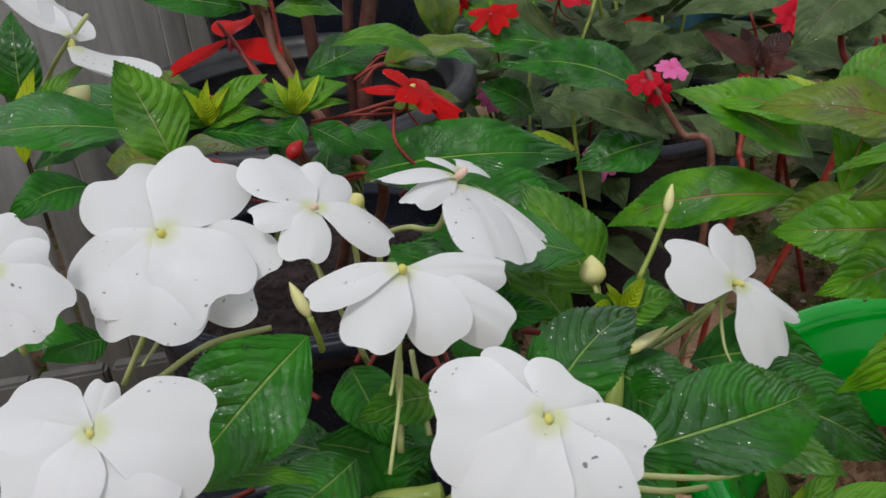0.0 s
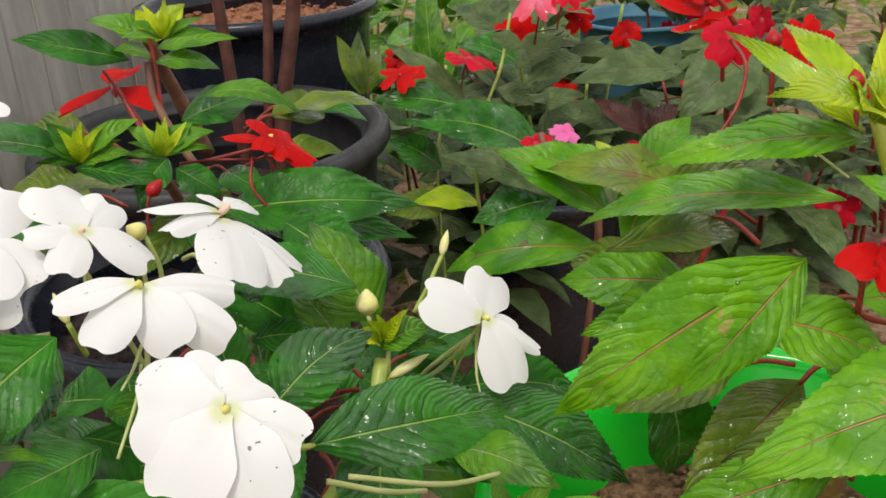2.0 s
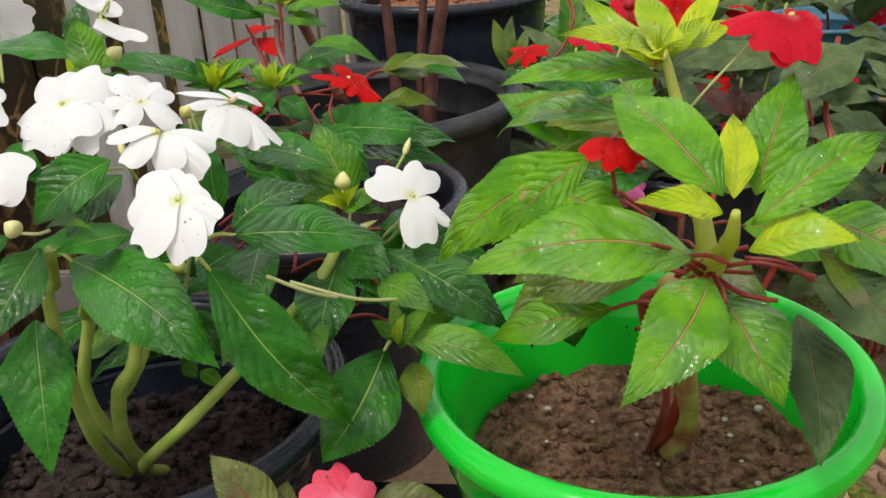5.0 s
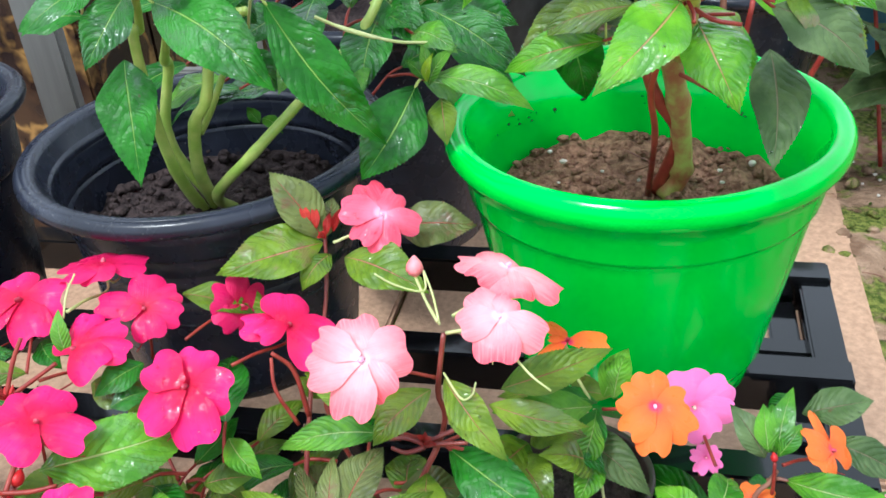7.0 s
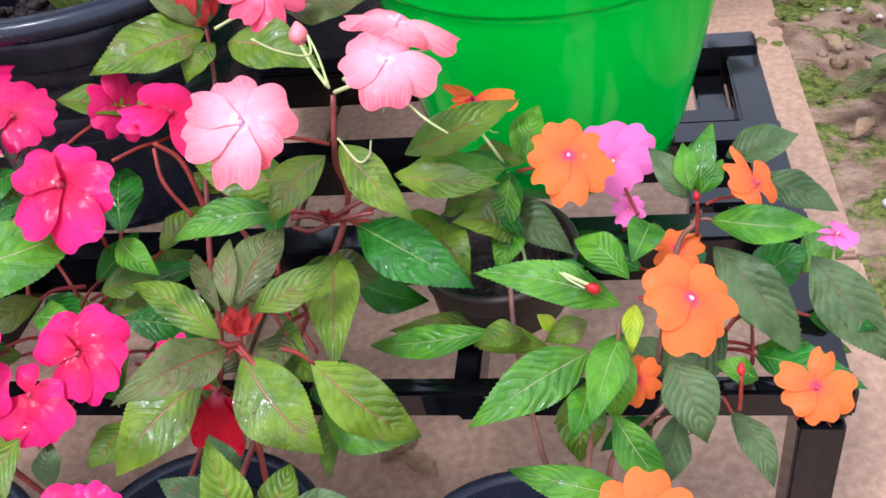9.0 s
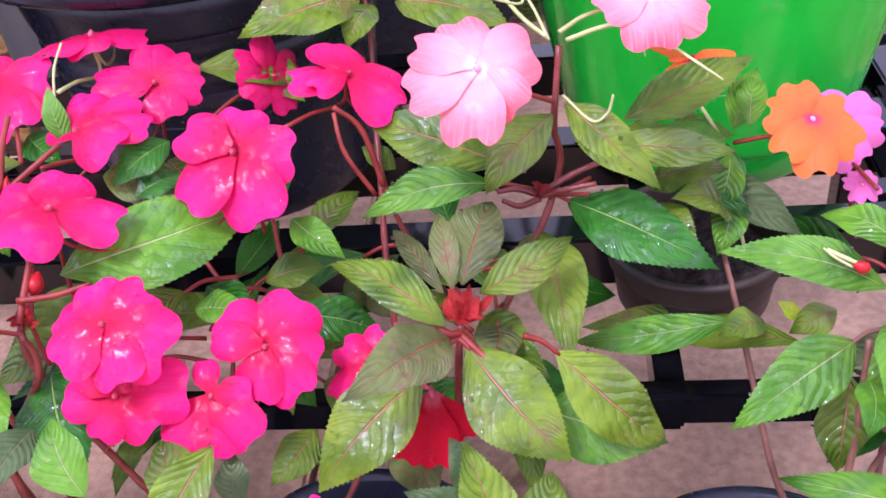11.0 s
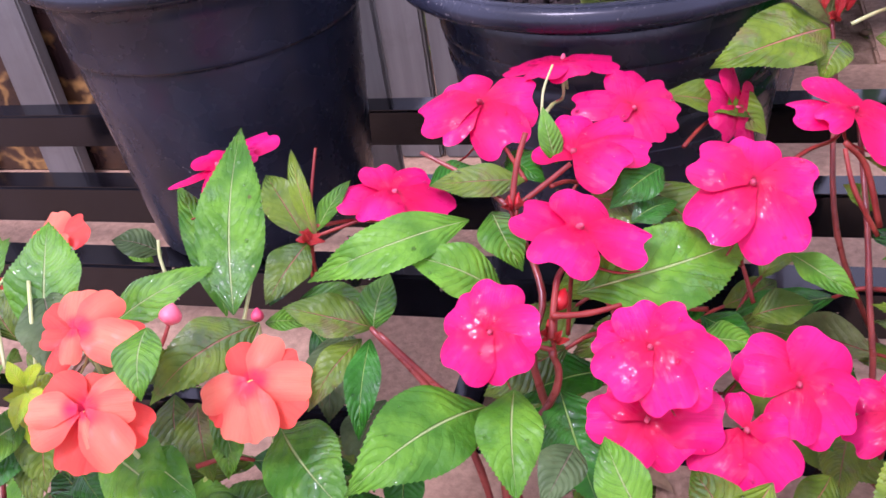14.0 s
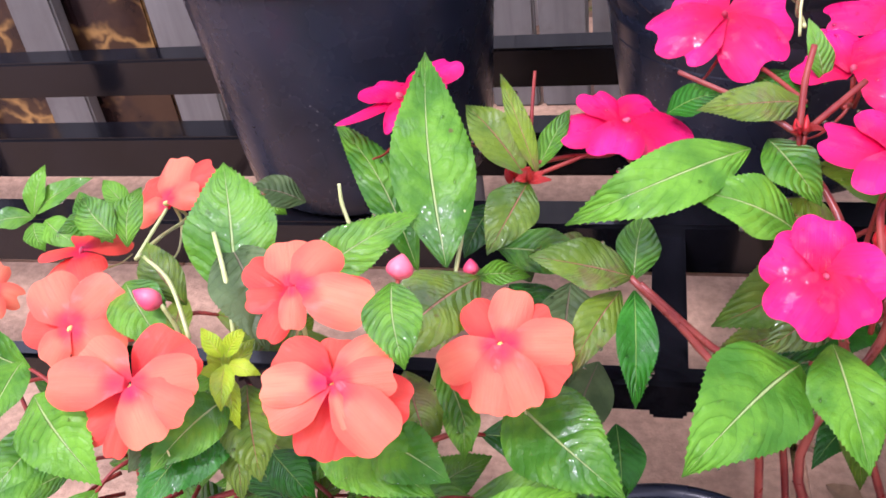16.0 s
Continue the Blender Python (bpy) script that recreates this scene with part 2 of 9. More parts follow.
# Copy of the salmon for rear petals, deepened as if in shade.
PET_SALMON_SHADED = petal_material("petal_shaded_salmon", rgb(0.88, 0.115, 0.065), rgb(0.78, 0.035, 0.035), rgb(0.66, 0.010, 0.10), (0.10, 0.6), flank_shade=0.4, lines=0.25, wet=0.46, eyed=(0.10, 0.34))
PET_SALMON = petal_material("petal_salmon", rgb(0.94, 0.27, 0.14), rgb(0.84, 0.085, 0.06), rgb(0.60, 0.006, 0.09), (0.12, 0.46), flank_shade=0.52, lines=0.25, wet=0.48, eyed=(0.10, 0.34))
STEM_GREEN = plain("stem_green", rgb(0.24, 0.36, 0.05), rgb(0.40, 0.46, 0.11), 60, 0.4)
STEM_PALE = plain("stem_pale", rgb(0.42, 0.48, 0.16), rgb(0.50, 0.52, 0.24), 60, 0.4)
STEM_LIME = plain("stem_lime", rgb(0.36, 0.44, 0.03), rgb(0.46, 0.50, 0.08), 40, 0.38)
STEM_BARK = plain("stem_bark", rgb(0.34, 0.34, 0.08), rgb(0.30, 0.09, 0.045), 75, 0.45, 0.6, 150)
STEM_RED = plain("stem_red", rgb(0.17, 0.014, 0.011), rgb(0.30, 0.045, 0.028), 60, 0.42, spec=0.35)
STEM_WINE = plain("stem_wine_red", rgb(0.13, 0.016, 0.014), rgb(0.26, 0.05, 0.034), 60, 0.32)
STEM_SHRUB = plain("stem_shrub", rgb(0.070, 0.024, 0.020), rgb(0.15, 0.060, 0.045), 60, 0.5, 0.4)
STEM_BROWN = plain("stem_brown", rgb(0.13, 0.045, 0.032), rgb(0.24, 0.11, 0.07), 60, 0.45)
EYE_YELLOW = plain("eye_yellow", rgb(0.62, 0.58, 0.10), rgb(0.72, 0.68, 0.25), 90, 0.5)
EYE_PALE = plain("eye_pale", rgb(0.66, 0.36, 0.30), rgb(0.78, 0.60, 0.48), 90, 0.5)
EYE_RED = plain("eye_red", rgb(0.30, 0.006, 0.03), rgb(0.62, 0.10, 0.16), 90, 0.5)
EYE_LILAC = plain("eye_lilac", rgb(0.70, 0.30, 0.50), rgb(0.80, 0.55, 0.70), 90, 0.5)
BUD_CREAM = plain("bud_cream", rgb(0.66, 0.62, 0.20), rgb(0.74, 0.72, 0.38), 60, 0.45)
BUD_CORAL = plain("bud_coral", rgb(0.80, 0.16, 0.18), rgb(0.86, 0.30, 0.32), 60, 0.45)
BUD_PINK = plain("bud_pink", rgb(0.74, 0.05, 0.13), rgb(0.80, 0.19, 0.22), 60, 0.45)
BUD_RED = plain("bud_red", rgb(0.34, 0.006, 0.010), rgb(0.48, 0.02, 0.02), 60, 0.40, spec=0.3)
BLACK_PLASTIC = plain("black_plastic", rgb(0.009, 0.011, 0.019), rgb(0.020, 0.023, 0.037), 14, 0.27, 0.10, 260, 0.38, rvar=0.22, dust=0.5)
GREY_PLASTIC = plain("scuffed_plastic", rgb(0.010, 0.010, 0.012), rgb(0.035, 0.036, 0.04), 30, 0.5, 0.3, 220)
GREEN_PLASTIC = plain("green_plastic", rgb(0.002, 0.49, 0.020), rgb(0.003, 0.58, 0.034), 9, 0.15, 0.22, 45, 0.5, rvar=0.14)
BROWN_PLASTIC = plain("brown_plastic", rgb(0.022, 0.014, 0.012), rgb(0.045, 0.028, 0.023), 25, 0.5, 0.3)
BLUE_PLASTIC = plain("blue_plastic", rgb(0.05, 0.17, 0.26), rgb(0.08, 0.22, 0.32), 25, 0.5, 0.3)
SOIL = plain("soil", rgb(0.13, 0.062, 0.038), rgb(0.34, 0.19, 0.12), 160, 0.9, 1.0, 420, 0.2, 0.004)
SOIL_DARK = plain("soil_dark", rgb(0.022, 0.015, 0.015), rgb(0.075, 0.052, 0.05), 160, 0.9, 1.0, 420, 0.2, 0.004)
SOIL_RED = plain("soil_red", rgb(0.20, 0.075, 0.04), rgb(0.40, 0.19, 0.11), 130, 0.9, 1.0, 300, 0.2, 0.005)
STEEL = plain("black_steel", rgb(0.003, 0.003, 0.004), rgb(0.006, 0.006, 0.008), 20, 0.07, 0.04, 60, 0.40, rvar=0.06)


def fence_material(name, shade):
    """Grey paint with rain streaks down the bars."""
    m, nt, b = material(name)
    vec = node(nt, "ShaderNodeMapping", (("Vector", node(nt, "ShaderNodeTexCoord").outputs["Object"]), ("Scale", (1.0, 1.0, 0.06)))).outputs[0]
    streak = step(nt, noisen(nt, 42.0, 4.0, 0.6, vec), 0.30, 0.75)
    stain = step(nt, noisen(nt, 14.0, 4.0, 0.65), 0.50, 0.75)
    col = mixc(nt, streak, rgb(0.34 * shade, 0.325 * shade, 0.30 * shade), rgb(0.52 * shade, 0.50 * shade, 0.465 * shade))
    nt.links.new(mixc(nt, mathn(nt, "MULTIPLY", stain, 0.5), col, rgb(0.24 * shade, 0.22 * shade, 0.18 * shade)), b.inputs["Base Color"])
    setc(b, rough=0.55)
    bumpn(nt, b, streak, 0.35, 0.001)
    return m


PAINT_GREY = fence_material("grey_painted_wood", 1.0)
# Same streaked paint with its colour values scaled to 0.34.
PAINT_DARK_GREY = fence_material("dark_grey_paint", 0.34)

TILE = plain("sandstone_paving", rgb(0.35, 0.21, 0.130), rgb(0.49, 0.305, 0.195), 110, 0.75, 0.9, 170, dist=0.002)


def earth_material():
    """Bare earth with cushions of yellow-green moss."""
    m, nt, b = material("mossy_earth")
    soil = mixc(nt, step(nt, noisen(nt, 24.0, 4.0), 0.3, 0.7), rgb(0.15, 0.085, 0.05), rgb(0.36, 0.24, 0.16))
    moss = mixc(nt, step(nt, noisen(nt, 130.0, 3.0), 0.3, 0.7), rgb(0.07, 0.11, 0.015), rgb(0.30, 0.32, 0.07))
    patch = step(nt, noisen(nt, 13.0, 4.0, 0.65), 0.47, 0.58)
    nt.links.new(mixc(nt, patch, soil, moss), b.inputs["Base Color"])
    setc(b, rough=0.9, spec=0.2)
    bumpn(nt, b, mathn(nt, "ADD", noisen(nt, 90.0, 4.0), mathn(nt, "MULTIPLY", patch, noisen(nt, 400.0, 3.0))), 1.0, 0.008)
    return m


DIRT = earth_material()


def water_material():
    m, nt, b = material("water")
    b.inputs["Base Color"].default_value = rgb(1.0, 1.0, 1.0)
    b.inputs["IOR"].default_value = 1.33
    b.inputs["Transmission Weight"].default_value = 1.0
    setc(b, rough=0.03)
    return m


WATER = water_material()


def marble_material():
    m, nt, b = material("dark_marble")
    vec = node(nt, "ShaderNodeTexCoord").outputs["Object"]
    d = node(nt, "ShaderNodeTexNoise", (("Vector", vec), ("Scale", 9.0), ("Detail", 4.0))).outputs[1]
    v2 = node(nt, "ShaderNodeMix", ((0, 0.12), (4, vec), (5, d)), data_type="VECTOR").outputs[1]
    vor = node(nt, "ShaderNodeTexVoronoi", (("Vector", v2), ("Scale", 15.0)), feature="DISTANCE_TO_EDGE").outputs[0]
    line = mathn(nt, "SUBTRACT", 1.0, step(nt, vor, 0.0, 0.10))
    cloud = step(nt, noisen(nt, 11.0, 4.0), 0.40, 0.58)
    fac = mathn(nt, "MULTIPLY", line, cloud)
    base = mixc(nt, step(nt, noisen(nt, 16.0, 3.0), 0.35, 0.7), rgb(0.010, 0.005, 0.006), rgb(0.030, 0.015, 0.012))
    base = mixc(nt, mathn(nt, "MULTIPLY", cloud, 0.35), base, rgb(0.10, 0.05, 0.018))
    nt.links.new(mixc(nt, fac, base, rgb(0.32, 0.18, 0.055)), b.inputs["Base Color"])
    setc(b, rough=0.18)
    return m


MARBLE = marble_material()


# ---- mesh kit ----
def mesh_part(name, verts, faces, mat, parent, label="", uvs=None, smooth=True, origin=(0, 0, 0)):
    """One mesh under a thing or a part; verts in the world, origin the thing's base."""
    me = bpy.data.meshes.new(name)
    o = Vector(origin)
    me.from_pydata([tuple(Vector(p) - o) for p in verts], [], faces)
    me.materials.append(mat)
    if uvs is not None:
        lay = me.uv_layers.new(name="uv")
        idx = np.empty(len(me.loops), dtype=np.int32)
        me.loops.foreach_get("vertex_index", idx)
        lay.data.foreach_set("uv", np.asarray(uvs, dtype=np.float32)[idx].ravel())
    if smooth:
        me.polygons.foreach_set("use_smooth", [True] * len(me.polygons))
    ob = new(name, me)
    ob.parent = parent
    if label:
        ob["label"] = label
    return ob


def thing(name, loc, label, category, group="", kind=""):
    ob = new(name)
    ob.empty_display_size = 0.02
    ob.location = loc
    return tagged(ob, label, category, group, kind)


def grid_faces(n, m, closed=False):
    f = []
    for i in range(n - 1):
        for j in range(m if closed else m - 1):
            k = (j + 1) % m
            f.append((i * m + j, i * m + k, (i + 1) * m + k, (i + 1) * m + j))
    return f


def smooth_line(pts, per=6):
    """A Catmull-Rom line through the points."""
    p = [Vector(q) for q in pts]
    if len(p) == 2:
        return [p[0].lerp(p[1], i / per) for i in range(per + 1)]
    p = [p[0] * 2 - p[1]] + p + [p[-1] * 2 - p[-2]]
    out = []
    for a, b, c, d in zip(p, p[1:], p[2:], p[3:]):
        for i in range(per):
            t = i / per
            out.append(0.5 * (2 * b + (c - a) * t + (2 * a - 5 * b + 4 * c - d) * t * t + (3 * b - a - 3 * c + d) * t ** 3))
    return out + [p[-2]]


def tube(pts, r0, r1, sides=8, per=6, knots=0.0):
    line = smooth_line(pts, per)
    verts, n = [], len(line)
    side = None
    for i, q in enumerate(line):
        ahead = (line[min(i + 1, n - 1)] - line[max(i - 1, 0)]).normalized()
        if side is None:
            side = ahead.orthogonal().normalized()
        side = (side - ahead * side.dot(ahead)).normalized()
        up = ahead.cross(side)
        r = r0 + (r1 - r0) * i / (n - 1)
        if knots and i % per == 0 and 0 < i < n - 1:
            r *= 1 + knots
        verts += [q + (side * math.cos(a) + up * math.sin(a)) * r for a in (2 * math.pi * k / sides for k in range(sides))]
    faces = grid_faces(n, sides, True)
    faces += [tuple(range(sides))[::-1], tuple(range((n - 1) * sides, n * sides))]
    return verts, faces


def join(*pieces):
    verts, faces = [], []
    for v, f in pieces:
        k = len(verts)
        verts += list(v)
        faces += [tuple(i + k for i in q) for q in f]
    return verts, faces


DROPS = collections.defaultdict(list)


def beads(spots):
    """Verts and faces of flattened beads of water: place, axis and radius of each."""
    verts, faces = [], []
    for c, up, r in spots:
        x = up.orthogonal().normalized()
        y = up.cross(x)
        o = len(verts)
        for k, z in ((1.0, -0.15), (0.92, 0.3), (0.55, 0.62)):
            verts += [c + (x * math.cos(w) + y * math.sin(w)) * (r * k) + up * (r * z) for w in (0.785 * j for j in range(8))]
        verts.append(c + up * (r * 0.72))
        for lv in range(2):
            faces += [(o + 8 * lv + j, o + 8 * lv + (j + 1) % 8, o + 8 * lv + 8 + (j + 1) % 8, o + 8 * lv + 8 + j) for j in range(8)]
        faces += [(o + 16 + j, o + 16 + (j + 1) % 8, o + 24) for j in range(8)]
    return verts, faces


def frame_of(normal, roll=0.0):
    """Right, up, out for something that faces along normal, its top turned by roll degrees."""
    z = Vector(normal).normalized()
    x = Vector((0, 0, 1)).cross(z)
    x = x.normalized() if x.length > 1e-3 else Vector((1, 0, 0))
    y = z.cross(x)
    c, s = math.cos(radians(roll)), math.sin(radians(roll))
    return x * c + y * s, y * c - x * s, z


def leaf(plant, mat, base, tip, width, arch=0.12, fold=0.35, turn=0.0, petiole=0.0, stem=None, facing=(0, -0.5, 0.85), curl=0.0, fine=True):
    """A pointed oval leaf with a finely toothed edge from base to tip: arch lifts its middle, fold closes it along the rib, turn rolls it in degrees."""
    base, tip = Vector(base), Vector(tip)
    axis = tip - base
    length = axis.length
    a = axis.normalized()
    up = Vector(facing)
    up = (up - a * up.dot(a)).normalized()
    side = a.cross(up)
    c, s = math.cos(radians(turn)), math.sin(radians(turn))
    side, up = side * c + up * s, up * c - side * s
    n, m = (91, 9) if fine and length > 0.025 else (31, 7)
    verts, uvs = [], []
    ripple, sway, lop = random.random() * 6.28, random.uniform(-0.06, 0.06), random.uniform(-0.07, 0.07)
    peak = random.uniform(0.38, 0.47)
    puff, fold = random.uniform(0.15, 0.85), fold * random.uniform(0.6, 1.15)
    for i in range(n):
        v = i / (n - 1)
        body = math.sin(math.pi * 0.5 * v / peak) ** 0.9 if v < peak else (1 - ((v - peak) / (1 - peak)) ** 1.75) ** 1.2
        half = width * 0.5 * body + 0.0003
        mid = base + axis * v + up * (length * arch * 4 * v * (1 - v)) - up * (length * curl * max(0, v - 0.6) ** 2 * 4)
        mid = mid + side * (sway * length * math.sin(math.pi * v))
        for j in range(m):
            u = 2 * j / (m - 1) - 1
            w = half * (1 + lop * (1 if u > 0 else -1))
            ahead = 0.0
            if abs(u) == 1 and 0.08 < v < 0.96:
                k = min(1, length / 0.06)
                w += (0.0004 if i % 3 == 0 else 0.0) * k
                ahead = 0.0008 * k if i % 3 == 0 else 0.0
            au = abs(u)
            lift = fold * half * au ** 1.3 - 0.16 * half * au ** 4 + 0.09 * half * math.sin(v * 15 + ripple + u) * u * u
            q = ((v - au ** 1.25 * 0.26) * 9 + 0.25 * math.sin(ripple + 3 * u)) % 1 - 0.5
            lift += 0.024 * width * puff * (0.25 - q * q) * (1 - au ** 5) * min(1, 5 * v) * min(1, 5 * (1 - v)) * min(1, au * 4)
            verts.append(mid + side * (u * w) + up * lift + a * ahead)
            uvs.append((u * 0.5 + 0.5, v))
    ob = mesh_part("leaf", verts, grid_faces(n, m), mat, plant, uvs=uvs, origin=plant.location)
    if length > 0.04:
        for k in range(5):
            i, j = random.randrange(n // 8, n - n // 8), random.choice((0, 0, 1, 2, m - 3, m - 2, m - 1, m - 1))
            DROPS[plant].append((verts[i * m + j], up.copy(), random.uniform(0.0005, 0.0012)))
    if petiole:
        end = base - a * petiole - Vector((0, 0, petiole * 0.3))
        v, f = tube([base + a * length * 0.03 + up * (length * arch * 0.1 - 0.0005), base - a * petiole * 0.4, end], 0.0010, 0.0014, 6, 4)
        mesh_part("petiole", v, f, stem or STEM_GREEN, ob, origin=plant.location)
    return ob


def petal(flower, mat, origin, centre, out, across, front, length, width, cup, notch, wave, tilt=0.16):
    """A broad heart-shaped petal on a narrow claw: two round lobes, recurved sides, a soft ruffle and a crease along its middle."""
    n, m = 11, 41
    verts, uvs = [], []
    ph, lean, twist = random.random() * 6.28, random.uniform(-0.08, 0.08), random.uniform(tilt - 0.07, tilt + 0.07)
    lobe, flop = random.uniform(-0.06, 0.06), random.uniform(-0.05, 0.03)
    for i in range(n):
        v = i / (n - 1)
        for j in range(m):
            s = 2 * j / (m - 1) - 1
            a = s * 2.72
            ca, sa = math.cos(a), math.sin(a)
            ex = 0.5 * width * math.copysign(abs(sa) ** 0.80, sa) * (1 + lobe * s)
            ey = length * (0.60 + 0.40 * math.copysign(abs(ca) ** 0.78, ca))
            ey -= length * notch * math.exp(-(((a - lean) / 0.27) ** 2))
            ey += length * 0.005 * math.sin(4 * a + ph)
            bx, by = 0.13 * width * s, 0.01 * length
            px, py = bx + (ex - bx) * v, by + (ey - by) * v
            r = math.hypot(px, py) / length
            t = px / (0.5 * width)
            h = cup * length * r * r + 0.05 * length * math.sin(math.pi * min(1.0, r)) - 0.11 * length * t * t * r
            h += twist * length * t * r + flop * length * max(0.0, r - 0.6) ** 2 * 5
            h += notch * 0.35 * length * r * r * (0.25 - (abs(t) - 0.5) ** 2) - 0.020 * length * math.exp(-((t / 0.10) ** 2)) * r
            h += wave * length * r * r * (math.sin(2.6 * t + ph) * 0.5 + math.sin(6.1 * t + ph * 2 + 3 * r) * 0.16)
            verts.append(centre + out * (py + length * 0.03) + across * px + front * h)
            uvs.append((0.5 + 0.5 * max(-1.0, min(1.0, t)), min(1.0, r)))
    mesh_part("petal", verts, grid_faces(n, m), mat, flower, uvs=uvs, origin=origin)
    return [(verts[random.randrange(4, n) * m + random.randrange(6, m - 6)], front.copy(), random.uniform(0.0004, 0.0013)) for k in range(4)]


def lathe_along(line, radii, x, z, sides=8):
    """A closed rounded body along a line."""
    y = z.cross(x)
    verts = [c + (x * math.cos(w) * 0.8 + y * math.sin(w)) * q for c, q in zip(line, radii) for w in (2 * math.pi * k / sides for k in range(sides))]
    n = len(line)
    return verts, grid_faces(n, sides, True) + [tuple(range(sides))[::-1], tuple(range((n - 1) * sides, n * sides))]


def flower(plant, mat, eye, stalk, centre, normal, radius, roll=0.0, cup=-0.06, spread=1.0, foot=None, spur=True, notch=0.2, petals=None, back=None, deep=(), name="flower"):
    """A flat five-petalled flower with notched petals, an eye, a thin curved spur and its stalk down to foot."""
    o = plant.location
    centre = Vector(centre)
    x, y, z = frame_of(normal, roll)
    r = radius
    foot = Vector(foot) if foot else centre - z * r * 0.9 - Vector((0, 0, r * 1.1)) + x * r * random.uniform(-0.3, 0.3)
    st = tube([centre - z * r * 0.10, centre - z * r * 0.45 - Vector((0, 0, r * 0.12)), (centre - z * r * 0.5).lerp(foot, 0.55), foot], 0.0009, 0.0012, 6, 5)
    fl = mesh_part(name, *st, stalk, plant, origin=o)
    big = 0.85 if mat is PET_WHITE else 1.0
    nub = [centre + z * (r * q * 0.16) - y * (r * 0.05 * q) for q in (-0.2, 0.1, 0.4, 0.7, 0.95, 1.1)]
    mesh_part("eye", *lathe_along(nub, [r * big * q for q in (0.025, 0.045, 0.060, 0.058, 0.036, 0.006)], x, z), eye, fl, origin=o)
    if spur:
        q = centre - z * r * 0.12
        sd = random.choice((-1, 1))
        sp = tube([q, q - z * r * 0.35 - y * r * 0.2, q - z * r * 0.40 - y * r * 0.65 + x * r * 0.2 * sd, q - z * r * 0.25 - y * r * 0.95 + x * r * 0.35 * sd], r * 0.035, r * 0.013, 6, 4)
        mesh_part("spur", *sp, stalk, fl, origin=o)
    plan = [(90, 0.90, 0.90, -0.07), (20, 1.0, 0.80, 0.0), (160, 1.0, 0.80, 0.04), (-52, 1.05, 0.80, 0.08), (232, 1.05, 0.80, 0.12)]
    wet = []
    if petals:
        plan = [(ang, ln, wd, min(0.05, 0.22 / len(petals)) * i - 0.08) for i, (ang, ln, wd) in enumerate(petals)]
    # Petals listed in deep sit lower and take the shaded copy.
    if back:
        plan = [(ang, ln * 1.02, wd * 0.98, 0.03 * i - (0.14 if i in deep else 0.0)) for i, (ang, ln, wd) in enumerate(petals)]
    for i, (ang, ln, wd, off) in enumerate(plan):
        slack = 0.0 if petals else 1.0
        a = radians(ang + random.uniform(-7, 7) * slack)
        out = x * math.cos(a) + y * math.sin(a)
        across = out.cross(z) * -1
        long = r * ln * (0.90 if mat is PET_WHITE else 0.95 if petals else 1.0) * (1 + random.uniform(-0.12, 0.08) * slack)
        wide = r * wd * spread * (0.95 if mat is PET_WHITE else 1.0) * (1 + random.uniform(-0.10, 0.14) * slack)
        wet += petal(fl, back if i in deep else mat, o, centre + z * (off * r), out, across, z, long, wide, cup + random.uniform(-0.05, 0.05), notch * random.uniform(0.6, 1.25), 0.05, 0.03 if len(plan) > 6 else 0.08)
    if mat in (PET_MAGENTA, PET_MAGENTA_BACK, PET_RED, PET_CRIMSON, PET_ROSE):
        tagged(mesh_part("dew", *beads(wet), WATER, fl, origin=o), "clear beads of water", kind="stuff")
    return fl


def bud(plant, mat, stalk, base, tip, r, foot=None):
    base, tip = Vector(base), Vector(tip)
    line = [base.lerp(tip, i / 8) for i in range(9)]
    prof = [0.25, 0.7, 0.95, 1.0, 0.97, 0.85, 0.65, 0.4, 0.08]
    a = (tip - base).normalized()
    s = a.orthogonal().normalized()
    t = a.cross(s)
    verts = [q + (s * math.cos(w) + t * math.sin(w)) * (r * p * (1 + 0.06 * math.cos(3 * w))) for q, p in zip(line, prof) for w in (2 * math.pi * k / 10 for k in range(10))]
    faces = grid_faces(9, 10, True) + [tuple(range(10))[::-1], tuple(range(80, 90))]
    ob = mesh_part("bud", verts, faces, mat, plant, origin=plant.location)
    foot = Vector(foot) if foot else base - a * 0.004 - Vector((0, 0, 0.02))
    mesh_part("stalk", *tube([base, base.lerp(foot, 0.5) - a * 0.002, foot], 0.001, 0.0012, 6, 4), stalk, ob, origin=plant.location)
    return ob


def stem(plant, mat, r0, r1, *pts, knots=0.12):
    return mesh_part("stem", *tube(pts, r0, r1, 10, 6, knots), mat, plant, origin=plant.location)


def lathe(profile, centre, sides=64):
    c = Vector(centre)
    verts = [c + Vector((r * math.cos(a), r * math.sin(a), z)) for r, z in profile for a in (2 * math.pi * k / sides for k in range(sides))]
    return verts, grid_faces(len(profile), sides, True)


def rolled_rim(outer, inner, top, drop):
    """The lip's section, from its lower outer edge over the crest to the inner edge."""
    mid, half = (outer + inner) / 2, (outer - inner) / 2
    return [(mid + half * math.cos(a), top - half * drop + half * drop * math.sin(a)) for a in (radians(d) for d in range(-70, 200, 18))]


